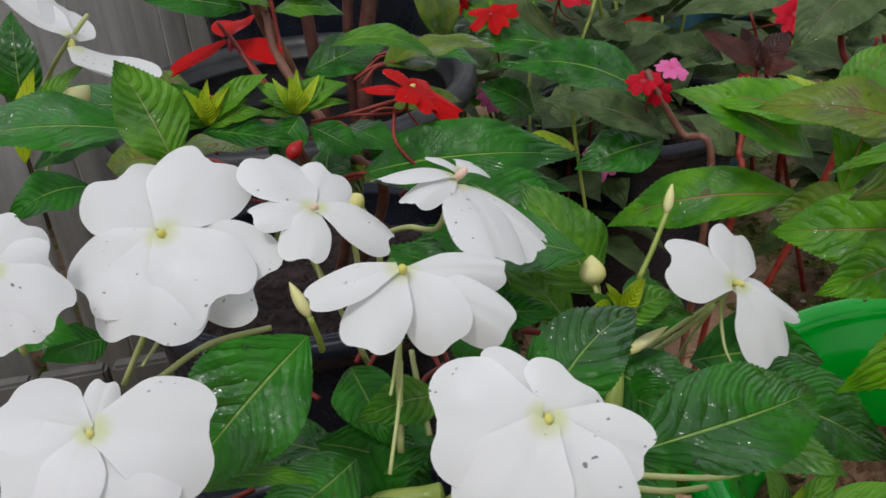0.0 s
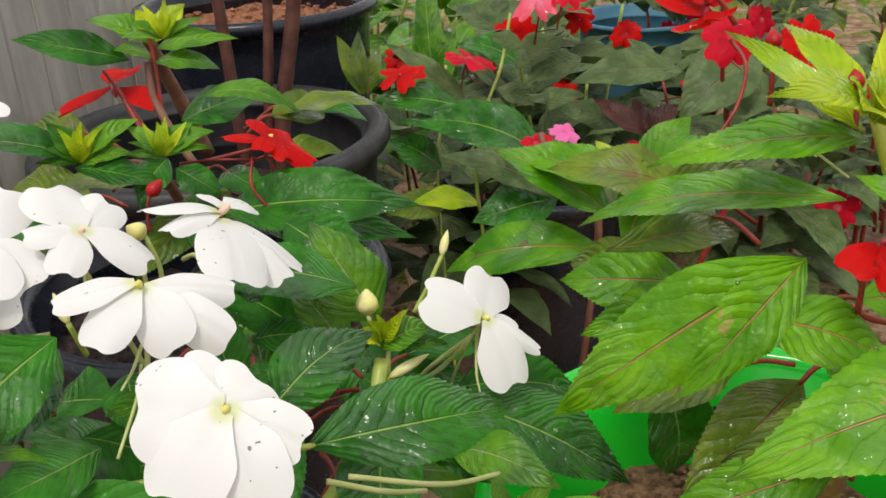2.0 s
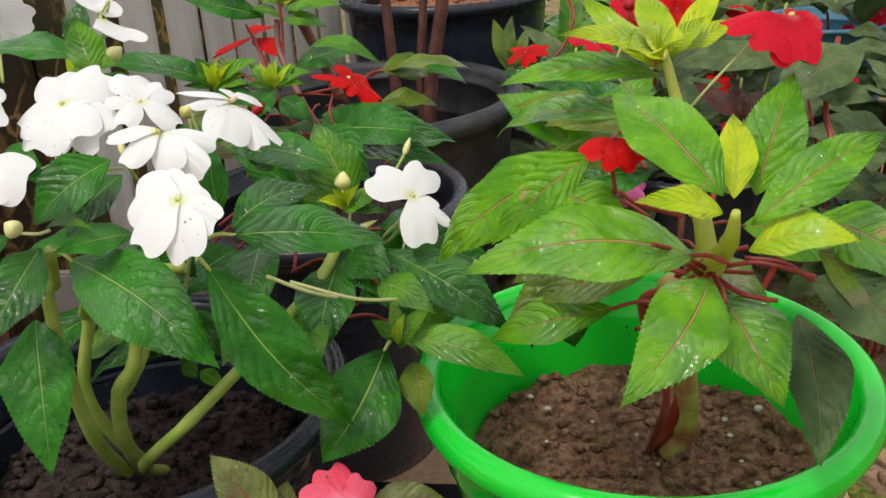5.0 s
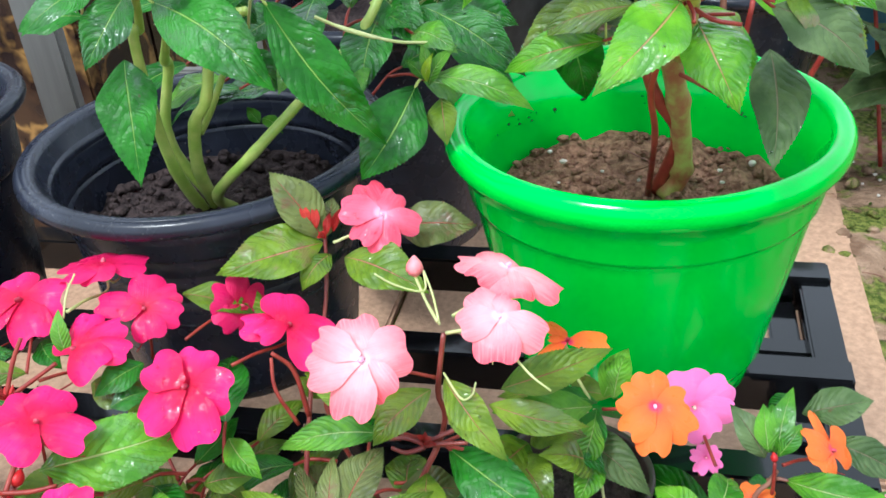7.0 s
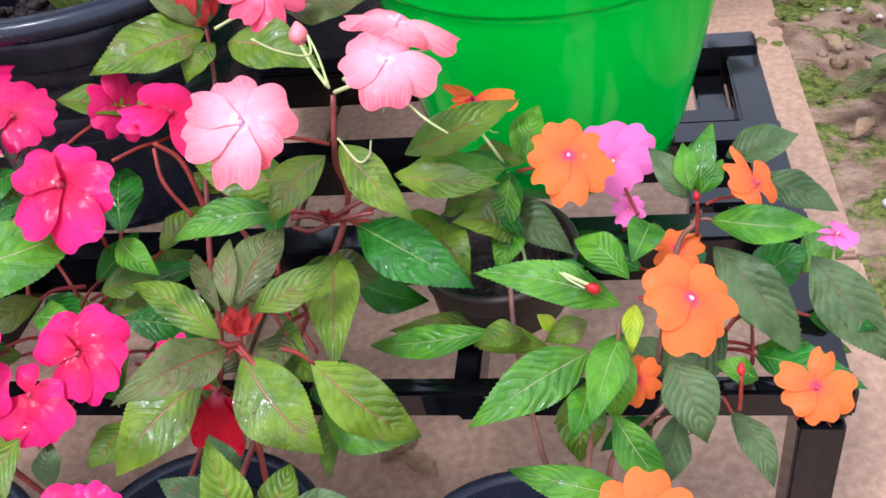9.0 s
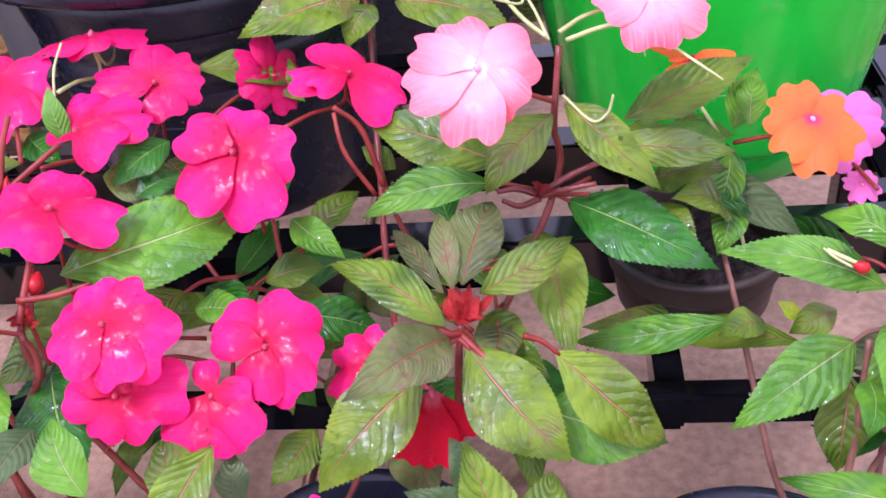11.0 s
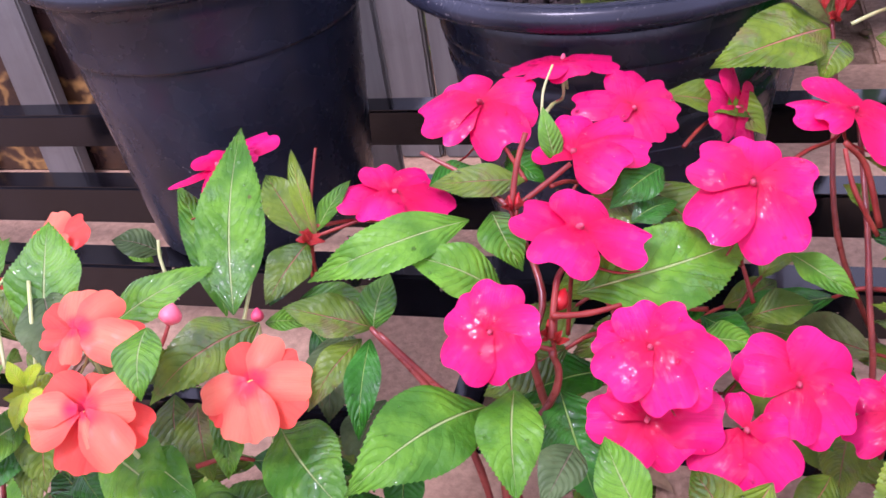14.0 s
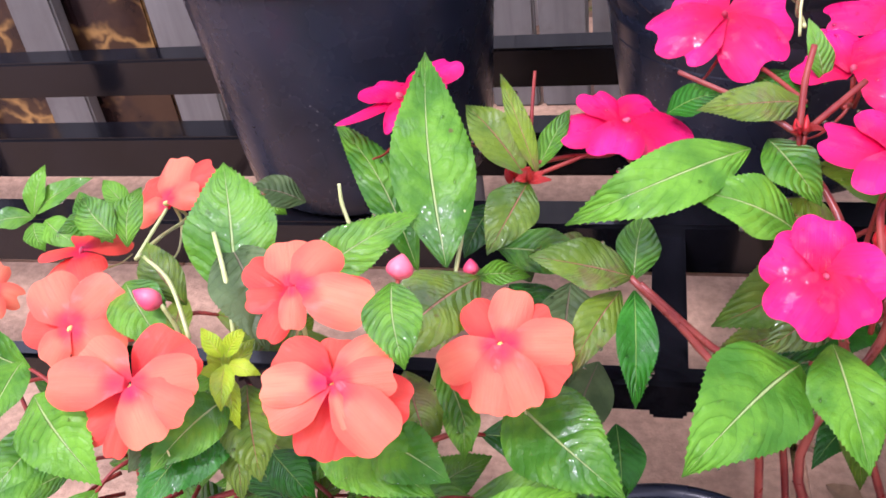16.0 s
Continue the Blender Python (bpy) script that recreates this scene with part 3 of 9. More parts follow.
def flower_pot(name, centre, rim_z, floor_z, outer, inner, base_r, soil_z, mat, soil_mat, label, ribs=(), lip_drop=1.0, top_r=0.0, group="plant pots"):
    """A round tapered pot: wall with ribs, a rolled lip and its soil."""
    x, y = centre
    ob = thing(name, (x, y, floor_z), label, "flower pot", group)
    h = rim_z - floor_z
    lip = rolled_rim(outer, inner, h, lip_drop)
    neck_z = lip[0][1] - 0.001
    neck_r = lip[0][0] - 0.002
    wall = [(base_r * 0.3, 0.0), (base_r - 0.004, 0.0), (base_r, 0.004)]
    zs = sorted([0.02 + (neck_z - 0.02) * i / 14 for i in range(15)] + [q for r in ribs for q in (r - 0.0035, r - 0.0008, r, r + 0.0025)])
    top_r = top_r or max(inner, neck_r - 0.008)
    for z in zs:
        r = base_r + (top_r - base_r) * z / neck_z
        k = sum(0.0026 for q in ribs if z >= q) - sum(0.0012 for q in ribs if -0.003 < z - q < 0)
        wall.append((min(r + k, neck_r), z))
    wall.append((neck_r, neck_z))
    inside = [(base_r + (inner - 0.004 - base_r) * (1 - i / 8) - 0.003, h - 0.02 - (h - 0.03) * i / 8) for i in range(9)]
    if outer > 0.1 and mat is not GREEN_PLASTIC:
        k = len(lip) // 2
        lip = lip[:k] + [(lip[k][0] - 0.0008, lip[k][1] + 0.0016), (lip[k][0] - 0.0022, lip[k][1] + 0.0002)] + lip[k + 1:]
        inside = [q for r, z in inside for q in ((r, z), (r - 0.0012, z - 0.004), (r + 0.0004, z - 0.0055))]
    body = wall + lip + inside
    v, f = lathe(body, (x, y, floor_z))
    mesh_part("pot_body", v, f, mat, ob, origin=ob.location)
    sz = soil_z - floor_z
    ring, seg = 14, 48
    rs = base_r + (inner - 0.004 - base_r) * (sz - 0.01) / (h - 0.03) - 0.002
    verts = [Vector((x, y, soil_z + 0.004))]
    for i in range(1, ring + 1):
        for k in range(seg):
            a = 2 * math.pi * k / seg
            r = rs * i / ring
            p = Vector((x + r * math.cos(a), y + r * math.sin(a), soil_z))
            e = noise.fractal(p * 34, 0.9, 2.1, 4) * 0.010 + noise.noise(p * 150) * 0.004
            p.z += e - 0.004 * (i / ring) ** 3
            verts.append(p)
    faces = [(0, 1 + k, 1 + (k + 1) % seg) for k in range(seg)]
    for i in range(ring - 1):
        for k in range(seg):
            q = (k + 1) % seg
            faces.append((1 + i * seg + k, 1 + (i + 1) * seg + k, 1 + (i + 1) * seg + q, 1 + i * seg + q))
    mesh_part("soil", verts, faces, soil_mat, ob, origin=ob.location)
    return ob


def box(c, size, bevel=0.002, turn=0.0):
    """Verts and faces of a box with chamfered upright edges."""
    bm = bmesh.new()
    bmesh.ops.create_cube(bm, size=1.0, matrix=Matrix.Translation(c) @ Matrix.Rotation(turn, 4, "Z") @ Matrix.Diagonal((*size, 1)))
    if bevel:
        bmesh.ops.bevel(bm, geom=bm.edges[:], offset=bevel, segments=2, affect="EDGES")
    v = [w.co.copy() for w in bm.verts]
    bm.verts.index_update()
    f = [tuple(w.index for w in q.verts) for q in bm.faces]
    bm.free()
    return v, f


# ---- ground and paving ----
def ground():
    n = 90
    verts, faces = [], []
    xs = [-60, -20, -8, -4] + [-2.5 + 5.0 * i / n for i in range(n + 1)] + [4, 8, 20, 60]
    ys = [-60, -20, -6, -3] + [-1.2 + 5.0 * i / n for i in range(n + 1)] + [6, 12, 30, 60]
    for y in ys:
        for x in xs:
            p = Vector((x, y, 0))
            rough = 0.0
            if x > 0.52 or y > 0.75:
                rough = noise.fractal(p * 9, 0.9, 2.0, 4) * 0.014
            verts.append((x, y, GROUND - 0.012 + rough))
    ob = new("ground")
    tagged(ob, "bare brown earth with crumbs and low moss", "ground", kind="structure")
    mesh_part("earth", verts, grid_faces(len(ys), len(xs)), DIRT, ob)
    return ob


ground()

paving = tagged(new("pavement"), "sand-coloured stone paving under the plant rack", "pavement", kind="structure")
for i in range(-3, 1):
    for j in range(-1, 3):
        wide, x0, y0 = 0.594, 0.186 + 0.6 * i, 0.10 + 0.6 * j
        if j == 2:
            wide, x0 = 0.34, 0.313
            if i:
                continue
        v, f = box((x0, y0, GROUND - 0.012), (wide, 0.594, 0.024), 0.004)
        mesh_part("paving_stone", v, f, TILE, paving, smooth=False)

# ---- wall and fence behind ----
wall = tagged(new("wall_back"), "dark brown polished marble slabs with gold veins, plus an added side row", "wall", kind="structure")
for i in range(6):
    v, f = box((-2.32 + 0.33 * i, 0.705, GROUND + 0.31), (0.327, 0.03, 0.62), 0.003)
    mesh_part("slab", v, f, MARBLE, wall, smooth=False)

fence = thing("fence", (-0.6, 0.7, GROUND), "row of grey painted upright fence bars", "fence", kind="structure")


def fence_bar(x, y, w, d, turn, h=0.95, paint=PAINT_GREY):
    v, f = box((x, y, GROUND + h / 2), (w, d, h), 0.003, turn)
    mesh_part("bar", v, f, paint, fence, smooth=False, origin=fence.location)


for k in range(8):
    fence_bar(-0.787 - 0.185 * k, 0.672, 0.062, 0.024, 0.0, paint=PAINT_DARK_GREY)
for x, y, w in ((-0.431, 0.875, 0.037), (-0.409, 0.968, 0.044), (-0.386, 1.061, 0.044), (-0.367, 1.142, 0.041), (-0.348, 1.222, 0.041), (-0.327, 1.309, 0.039), (-0.306, 1.399, 0.039), (-0.284, 1.492, 0.039), (-0.260, 1.591, 0.039)):
    fence_bar(x, y, w, 0.016, 0.45)
fence_bar(-0.419, 0.505, 0.040, 0.022, 0.25, paint=PAINT_DARK_GREY)
# Side slabs added to make the gaps between bars dark; no known wall.
for i in range(6):
    v, f = box((-0.64, 0.90 + 0.33 * i, GROUND + 0.31), (0.03, 0.327, 0.62), 0.003)
    mesh_part("slab", v, f, MARBLE, wall, smooth=False)
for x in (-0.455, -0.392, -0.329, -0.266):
    fence_bar(x, 0.735, 0.058, 0.016, 0.0, 0.30, paint=PAINT_DARK_GREY)

# ---- plant rack ----
rack = thing("plant_rack", (-0.2, 0.25, GROUND), "low black enamelled steel rack with wide slats, wet and shiny", "plant rack")
for y, deep, tall in ((0.444, 0.030, 0.038), (0.298, 0.030, 0.038), (0.182, 0.030, 0.038), (0.036, 0.014, 0.022)):
    v, f = box((-0.370, y, RACK - tall / 2), (1.486, deep, tall), 0.002)
    mesh_part("slat", v, f, STEEL, rack, smooth=False, origin=rack.location)
for x, wide in ((-1.0, 0.028), (-0.211, 0.020), (0.149, 0.016), (0.359, 0.028)):
    v, f = box((x, 0.24, RACK - 0.022), (wide, 0.40, 0.034), 0.002)
    mesh_part("cross_rail", v, f, STEEL, rack, smooth=False, origin=rack.location)
for x in (-1.0, 0.359):
    for y in (0.05, 0.44):
        v, f = box((x, y, GROUND + 0.0905), (0.028, 0.028, 0.181), 0.002)
        mesh_part("leg", v, f, STEEL, rack, smooth=False, origin=rack.location)

v, f = box((0.330, 0.30, RACK - 0.030), (0.026, 0.25, 0.012), 0.002)
mesh_part("plate", v, f, STEEL, rack, smooth=False, origin=rack.location)
for y in (0.235, 0.345):
    v, f = box((0.325, y, RACK - 0.026), (0.055, 0.022, 0.022), 0.002)
    mesh_part("bracket", v, f, STEEL, rack, smooth=False, origin=rack.location)

# ---- pots ----
flower_pot("green_pot", (0.20, 0.303), 0.44, RACK + 0.002, 0.1455, 0.128, 0.092, 0.374, GREEN_PLASTIC, SOIL, "bright green plastic flower pot with a thick rolled rim", ribs=(0.165, 0.03), lip_drop=1.25)
flower_pot("black_pot", (-0.142, 0.292), 0.42, RACK + 0.002, 0.148, 0.130, 0.100, 0.350, BLACK_PLASTIC, SOIL_DARK, "black plastic flower pot, wet rim, dark soil", ribs=(0.15,), lip_drop=0.9, top_r=0.121)
flower_pot("black_pot", (-0.426, 0.258), 0.449, RACK + 0.002, 0.128, 0.112, 0.0895, 0.422, BLACK_PLASTIC, SOIL_RED, "tall black plastic flower pot with reddish gritty soil", ribs=(0.164,), lip_drop=0.9, top_r=0.110)
flower_pot("black_pot", (-0.10, 0.672), 0.42, RACK - 0.10, 0.152, 0.134, 0.105, 0.375, BLACK_PLASTIC, SOIL_DARK, "black plastic flower pot behind the rack")
flower_pot("black_pot", (-0.112, 1.03), 0.435, GROUND, 0.205, 0.178, 0.14, 0.33, GREY_PLASTIC, SOIL_DARK, "large scuffed black plastic pot with a wide rim", ribs=(0.2,))
flower_pot("black_pot", (-0.06, 1.43), 0.51, GROUND, 0.185, 0.165, 0.13, 0.475, BLACK_PLASTIC, SOIL_RED, "black plastic pot filled with reddish soil", ribs=(0.3,))
flower_pot("black_pot", (0.32, 1.15), 0.30, GROUND, 0.15, 0.132, 0.10, 0.26, BLACK_PLASTIC, SOIL_DARK, "small black nursery pot among the plants behind")
flower_pot("brown_pot", (0.168, 0.110), 0.268, RACK + 0.002, 0.052, 0.047, 0.043, 0.258, BROWN_PLASTIC, SOIL_DARK, "small grey-brown plastic pot on the rack", ribs=(0.03,))
flower_pot("black_pot", (0.187, -0.055), 0.15, GROUND, 0.085, 0.075, 0.06, 0.135, BLACK_PLASTIC, SOIL_DARK, "small black nursery pot on the paving")
flower_pot("black_pot", (-0.02, -0.04), 0.15, GROUND, 0.085, 0.075, 0.06, 0.135, BLACK_PLASTIC, SOIL_DARK, "small black nursery pot on the paving")
flower_pot("black_pot", (-0.21, -0.06), 0.15, GROUND, 0.085, 0.075, 0.06, 0.135, BLACK_PLASTIC, SOIL_DARK, "small black nursery pot on the paving")
flower_pot("black_pot", (-0.36, -0.10), 0.15, GROUND, 0.085, 0.075, 0.06, 0.135, BLACK_PLASTIC, SOIL_DARK, "small black nursery pot on the paving")


white = thing("impatiens", (-0.142, 0.30, 0.355), "impatiens with flat white flowers and glossy dark green toothed leaves", "plant", "potted impatiens")
stem(white, STEM_GREEN, 0.0055, 0.0034, (-0.1480, 0.2980, 0.3450), (-0.1386, 0.2640, 0.4011), (-0.1220, 0.2442, 0.4491), (-0.1070, 0.2423, 0.4713), (-0.0938, 0.2489, 0.5231), (-0.0643, 0.2422, 0.5344))
stem(white, STEM_GREEN, 0.0051, 0.0030, (-0.1550, 0.2900, 0.3450), (-0.1568, 0.2602, 0.4025), (-0.1552, 0.2461, 0.4657), (-0.1535, 0.2435, 0.5182), (-0.1536, 0.2538, 0.5180), (-0.1402, 0.2365, 0.5489))
stem(white, STEM_GREEN, 0.0051, 0.0030, (-0.1500, 0.3050, 0.3450), (-0.1696, 0.2834, 0.4156), (-0.1580, 0.2881, 0.4757), (-0.1514, 0.2740, 0.4879), (-0.1267, 0.2526, 0.5305))
stem(white, STEM_GREEN, 0.0047, 0.0034, (-0.1300, 0.3000, 0.3450), (-0.1256, 0.2605, 0.3808), (-0.0824, 0.2505, 0.4240), (-0.0381, 0.2644, 0.4661), (0.0033, 0.2854, 0.5078), (0.0161, 0.3105, 0.5349))
stem(white, STEM_GREEN, 0.0030, 0.0020, (-0.1363, 0.2752, 0.4275), (-0.1195, 0.2704, 0.4512), (-0.0885, 0.2813, 0.5133), (-0.0756, 0.2594, 0.5274))
stem(white, STEM_GREEN, 0.0020, 0.0013, (-0.1293, 0.2614, 0.4411), (-0.1160, 0.2566, 0.4663))
flower(white, PET_WHITE, EYE_YELLOW, STEM_PALE, (-0.0386, 0.1987, 0.5921), (-0.111, -0.705, 0.700), 0.0298, 0, foot=(-0.0811, 0.2657, 0.4942), notch=0.12, petals=((141, 0.89, 0.71), (49, 0.49, 0.83), (177, 1.13, 1.19), (-27, 1.01, 0.66), (-70, 1.25, 0.88), (-121, 1.23, 1.05)))
flower(white, PET_WHITE, EYE_YELLOW, STEM_PALE, (-0.0673, 0.2497, 0.6124), (0.094, -0.607, 0.789), 0.0329, 0, foot=(-0.0749, 0.2484, 0.5485), notch=0.06, petals=((-42, 1.19, 0.50), (-12, 1.06, 0.38), (-69, 0.87, 0.61), (-131, 0.91, 0.59), (-174, 0.96, 0.39)))
flower(white, PET_WHITE, EYE_PALE, STEM_PALE, (-0.0904, 0.2804, 0.6216), (0.357, -0.463, 0.812), 0.0256, 0, foot=(-0.0806, 0.2965, 0.5521), notch=0.12, petals=((29, 0.98, 0.78), (88, 1.14, 1.08), (161, 0.84, 0.50), (-136, 0.85, 0.63), (-56, 1.20, 0.60)))
flower(white, PET_WHITE, EYE_PALE, STEM_PALE, (-0.0425, 0.2982, 0.6160), (0.489, -0.070, 0.870), 0.0330, 0, foot=(-0.0642, 0.3340, 0.5832), notch=0.06, cup=-.12, petals=((-115, 1.24, 0.45), (-89, 1.28, 0.41), (-154, 1.32, 0.90), (149, 0.94, 0.38), (123, 1.04, 0.38), (41, 0.44, 0.35), (-26, 0.74, 0.44)))
flower(white, PET_WHITE, EYE_YELLOW, STEM_PALE, (0.0608, 0.3036, 0.5533), (0.276, -0.670, 0.689), 0.0296, 0, foot=(0.0267, 0.3277, 0.5057), notch=0.12, petals=((-39, 0.66, 0.46), (53, 0.90, 0.86), (139, 1.09, 0.98), (-50, 1.10, 0.28), (-90, 1.24, 0.80)))
flower(white, PET_WHITE, EYE_YELLOW, STEM_PALE, (-0.1348, 0.2779, 0.6218), (0.028, -0.599, 0.800), 0.0364, 0, foot=(-0.1673, 0.3072, 0.5532), notch=0.14, petals=((-37, 1.10, 0.88), (118, 0.94, 0.90), (54, 1.00, 0.90), (-150, 0.92, 0.88), (-106, 1.05, 0.99), (-62, 0.98, 0.93)))
flower(white, PET_WHITE, EYE_YELLOW, STEM_PALE, (-0.1483, 0.2030, 0.6081), (0.184, -0.493, 0.850), 0.0257, 0, foot=(-0.1948, 0.2507, 0.5267), notch=0.12, petals=((60, 0.69, 0.34), (130, 1.03, 0.92), (-176, 1.00, 0.90), (-74, 1.12, 0.89), (-128, 0.91, 0.64), (-25, 1.26, 1.20)))
flower(white, PET_WHITE, EYE_YELLOW, STEM_PALE, (-0.1765, 0.2537, 0.6306), (0.341, -0.674, 0.655), 0.0207, 0, notch=0.12, petals=((37, 0.98, 0.88), (-6, 0.87, 0.70), (124, 0.68, 0.62), (-133, 0.96, 0.86), (-95, 1.27, 1.02), (-59, 1.23, 0.98)))
flower(white, PET_WHITE, EYE_YELLOW, STEM_PALE, (-0.1819, 0.4326, 0.6471), (-0.520, 0.037, -0.853), 0.0387, 0, foot=(-0.2180, 0.4912, 0.6096), notch=0.12, spur=False, petals=((113, 1.01, 0.81), (157, 0.91, 0.73), (-66, 1.09, 1.03)))
flower(white, PET_WHITE, EYE_YELLOW, STEM_PALE, (-0.2560, 0.4187, 0.6523), (-0.527, 0.769, 0.362), 0.0319, 30, notch=0.13)
bud(white, BUD_CREAM, STEM_PALE, (0.0123, 0.3241, 0.5505), (0.0129, 0.3296, 0.5610), 0.0053, foot=(0.0153, 0.3178, 0.5392))
bud(white, BUD_CREAM, STEM_PALE, (-0.2024, 0.4656, 0.6076), (-0.1884, 0.4691, 0.6173), 0.0064, foot=(-0.2195, 0.4609, 0.5737))
bud(white, BUD_CREAM, STEM_GREEN, (0.0499, 0.3450, 0.5658), (0.0541, 0.3501, 0.5763), 0.0021, foot=(0.0342, 0.3347, 0.5431))
bud(white, BUD_CREAM, STEM_GREEN, (0.0183, 0.3063, 0.5279), (0.0367, 0.3085, 0.5359), 0.0024, foot=(0.0045, 0.3032, 0.5190))
bud(white, BUD_CREAM, STEM_GREEN, (-0.0957, 0.2592, 0.5964), (-0.1000, 0.2650, 0.6062), 0.0020, foot=(-0.0942, 0.2670, 0.5791))
bud(white, BUD_CREAM, STEM_PALE, (-0.1561, 0.2368, 0.5585), (-0.1652, 0.2380, 0.5646), 0.0057, foot=(-0.1395, 0.2397, 0.5591))
bud(white, BUD_CREAM, STEM_PALE, (-0.0737, 0.3106, 0.6051), (-0.0804, 0.3117, 0.6100), 0.0045)
stem(white, STEM_PALE, 0.0011, 0.0010, (-0.1507, 0.2888, 0.5650), (-0.1305, 0.2824, 0.5788), (-0.1097, 0.2815, 0.5817))
stem(white, STEM_PALE, 0.0012, 0.0010, (-0.0126, 0.2330, 0.5332), (0.0084, 0.2362, 0.5224), (0.0246, 0.2419, 0.5153))
stem(white, STEM_PALE, 0.0012, 0.0010, (-0.0046, 0.2488, 0.5219), (0.0323, 0.2500, 0.5107), (0.0576, 0.2564, 0.5070))
stem(white, STEM_PALE, 0.0011, 0.0010, (0.0281, 0.3280, 0.5066), (0.0441, 0.3219, 0.5200), (0.0559, 0.3092, 0.5415))
stem(white, STEM_PALE, 0.0007, 0.0007, (0.0468, 0.3249, 0.5048), (0.0509, 0.3208, 0.5194), (0.0551, 0.3088, 0.5406))
stem(white, STEM_PALE, 0.0006, 0.0006, (-0.0798, 0.2224, 0.5627), (-0.0730, 0.2402, 0.5762), (-0.0711, 0.2446, 0.5850))
stem(white, STEM_PALE, 0.0009, 0.0009, (-0.0652, 0.2493, 0.5524), (-0.0659, 0.2671, 0.5643), (-0.0660, 0.2707, 0.5709))
leaf(white, LEAF_DEEP, (-0.1676, 0.2467, 0.4973), (-0.1414, 0.1865, 0.4266), 0.0435, facing=(0.12, -0.77, 0.62))
leaf(white, LEAF_DEEP, (-0.1251, 0.2295, 0.5454), (-0.0321, 0.1949, 0.4960), 0.0464, facing=(0.12, -0.73, 0.67), petiole=.02)
leaf(white, LEAF_DEEP, (-0.0337, 0.2043, 0.5527), (0.0368, 0.2026, 0.4559), 0.0384, facing=(0.12, -0.77, 0.62), petiole=.02)
leaf(white, LEAF_DEEP, (0.0490, 0.2447, 0.4810), (0.0148, 0.2047, 0.4279), 0.0448, facing=(0.12, -0.77, 0.62), petiole=.01)
leaf(white, LEAF_FRESH, (0.0590, 0.2485, 0.4860), (0.1299, 0.2398, 0.4657), 0.0242, facing=(0.09, -0.54, 0.84))
leaf(white, LEAF_DEEP, (0.0121, 0.2968, 0.5121), (0.0056, 0.2546, 0.4690), 0.0364, facing=(0.12, -0.73, 0.67))
leaf(white, LEAF_DEEP, (-0.0168, 0.2029, 0.5708), (0.0571, 0.2368, 0.5523), 0.0325, facing=(0.06, -0.49, 0.87), petiole=.02)
leaf(white, LEAF_DEEP, (-0.0311, 0.2403, 0.5596), (0.0112, 0.2725, 0.5708), 0.0276, facing=(0.07, -0.54, 0.84))
leaf(white, LEAF_FRESH, (0.0164, 0.3360, 0.5391), (-0.0096, 0.3540, 0.5865), 0.0339, facing=(0.09, -0.73, 0.67), fold=.5)
leaf(white, LEAF_DEEP, (-0.0410, 0.2516, 0.5630), (-0.0504, 0.2763, 0.5960), 0.0193, facing=(0.09, -0.73, 0.67))
leaf(white, LEAF_DEEP, (0.0437, 0.2971, 0.5192), (0.1198, 0.2757, 0.4754), 0.0335, facing=(0.08, -0.64, 0.76))
leaf(white, LEAF_DEEP, (0.0494, 0.3163, 0.5114), (0.1099, 0.3176, 0.4978), 0.0373, facing=(0.07, -0.54, 0.84))
leaf(white, LEAF_DEEP, (0.0294, 0.2998, 0.5046), (0.0611, 0.2817, 0.4802), 0.0263, facing=(0.07, -0.54, 0.84))
leaf(white, LEAF_FRESH, (0.0031, 0.3250, 0.5304), (-0.0229, 0.3474, 0.5629), 0.0197, facing=(0.08, -0.64, 0.76))
leaf(white, LEAF_DEEP, (-0.0127, 0.3521, 0.5214), (-0.0682, 0.3544, 0.5664), 0.0285, facing=(0.08, -0.64, 0.76))
leaf(white, LEAF_FRESH, (0.0572, 0.2455, 0.4801), (0.0785, 0.2496, 0.5079), 0.0107, facing=(0.07, -0.54, 0.84))
leaf(white, LEAF_FRESH, (0.0573, 0.2467, 0.4827), (0.0526, 0.2576, 0.5082), 0.0085, facing=(0.07, -0.54, 0.84))
leaf(white, LEAF_LIME, (0.0559, 0.2465, 0.4827), (0.0620, 0.2455, 0.5033), 0.0065, facing=(0.07, -0.54, 0.84))
leaf(white, LEAF_FRESH, (0.0545, 0.2470, 0.4841), (0.0407, 0.2509, 0.4965), 0.0081, facing=(0.07, -0.54, 0.84))
leaf(white, LEAF_OLIVE, (0.0641, 0.2522, 0.4686), (0.0707, 0.2306, 0.4432), 0.0200, facing=(0.10, -0.81, 0.58))
leaf(white, LEAF_FRESH, (0.0158, 0.3093, 0.5411), (0.0391, 0.3061, 0.5522), 0.0149, facing=(0.07, -0.54, 0.84))
leaf(white, LEAF_LIME, (0.0159, 0.3105, 0.5439), (0.0110, 0.3052, 0.5580), 0.0067, facing=(0.07, -0.54, 0.84), fold=.7)
leaf(white, LEAF_LIME, (0.0174, 0.3107, 0.5438), (0.0273, 0.3080, 0.5597), 0.0065, facing=(0.07, -0.54, 0.84), fold=.7)
leaf(white, LEAF_LIME, (0.0158, 0.3099, 0.5425), (0.0019, 0.3013, 0.5517), 0.0087, facing=(0.07, -0.54, 0.84), fold=.7)
leaf(white, LEAF_DEEP, (-0.1448, 0.2350, 0.5503), (-0.1639, 0.1922, 0.5104), 0.0353, facing=(0.12, -0.77, 0.62))
leaf(white, LEAF_DEEP, (-0.1045, 0.2695, 0.5817), (-0.1279, 0.2359, 0.5562), 0.0268, facing=(-0.09, -0.77, 0.63))
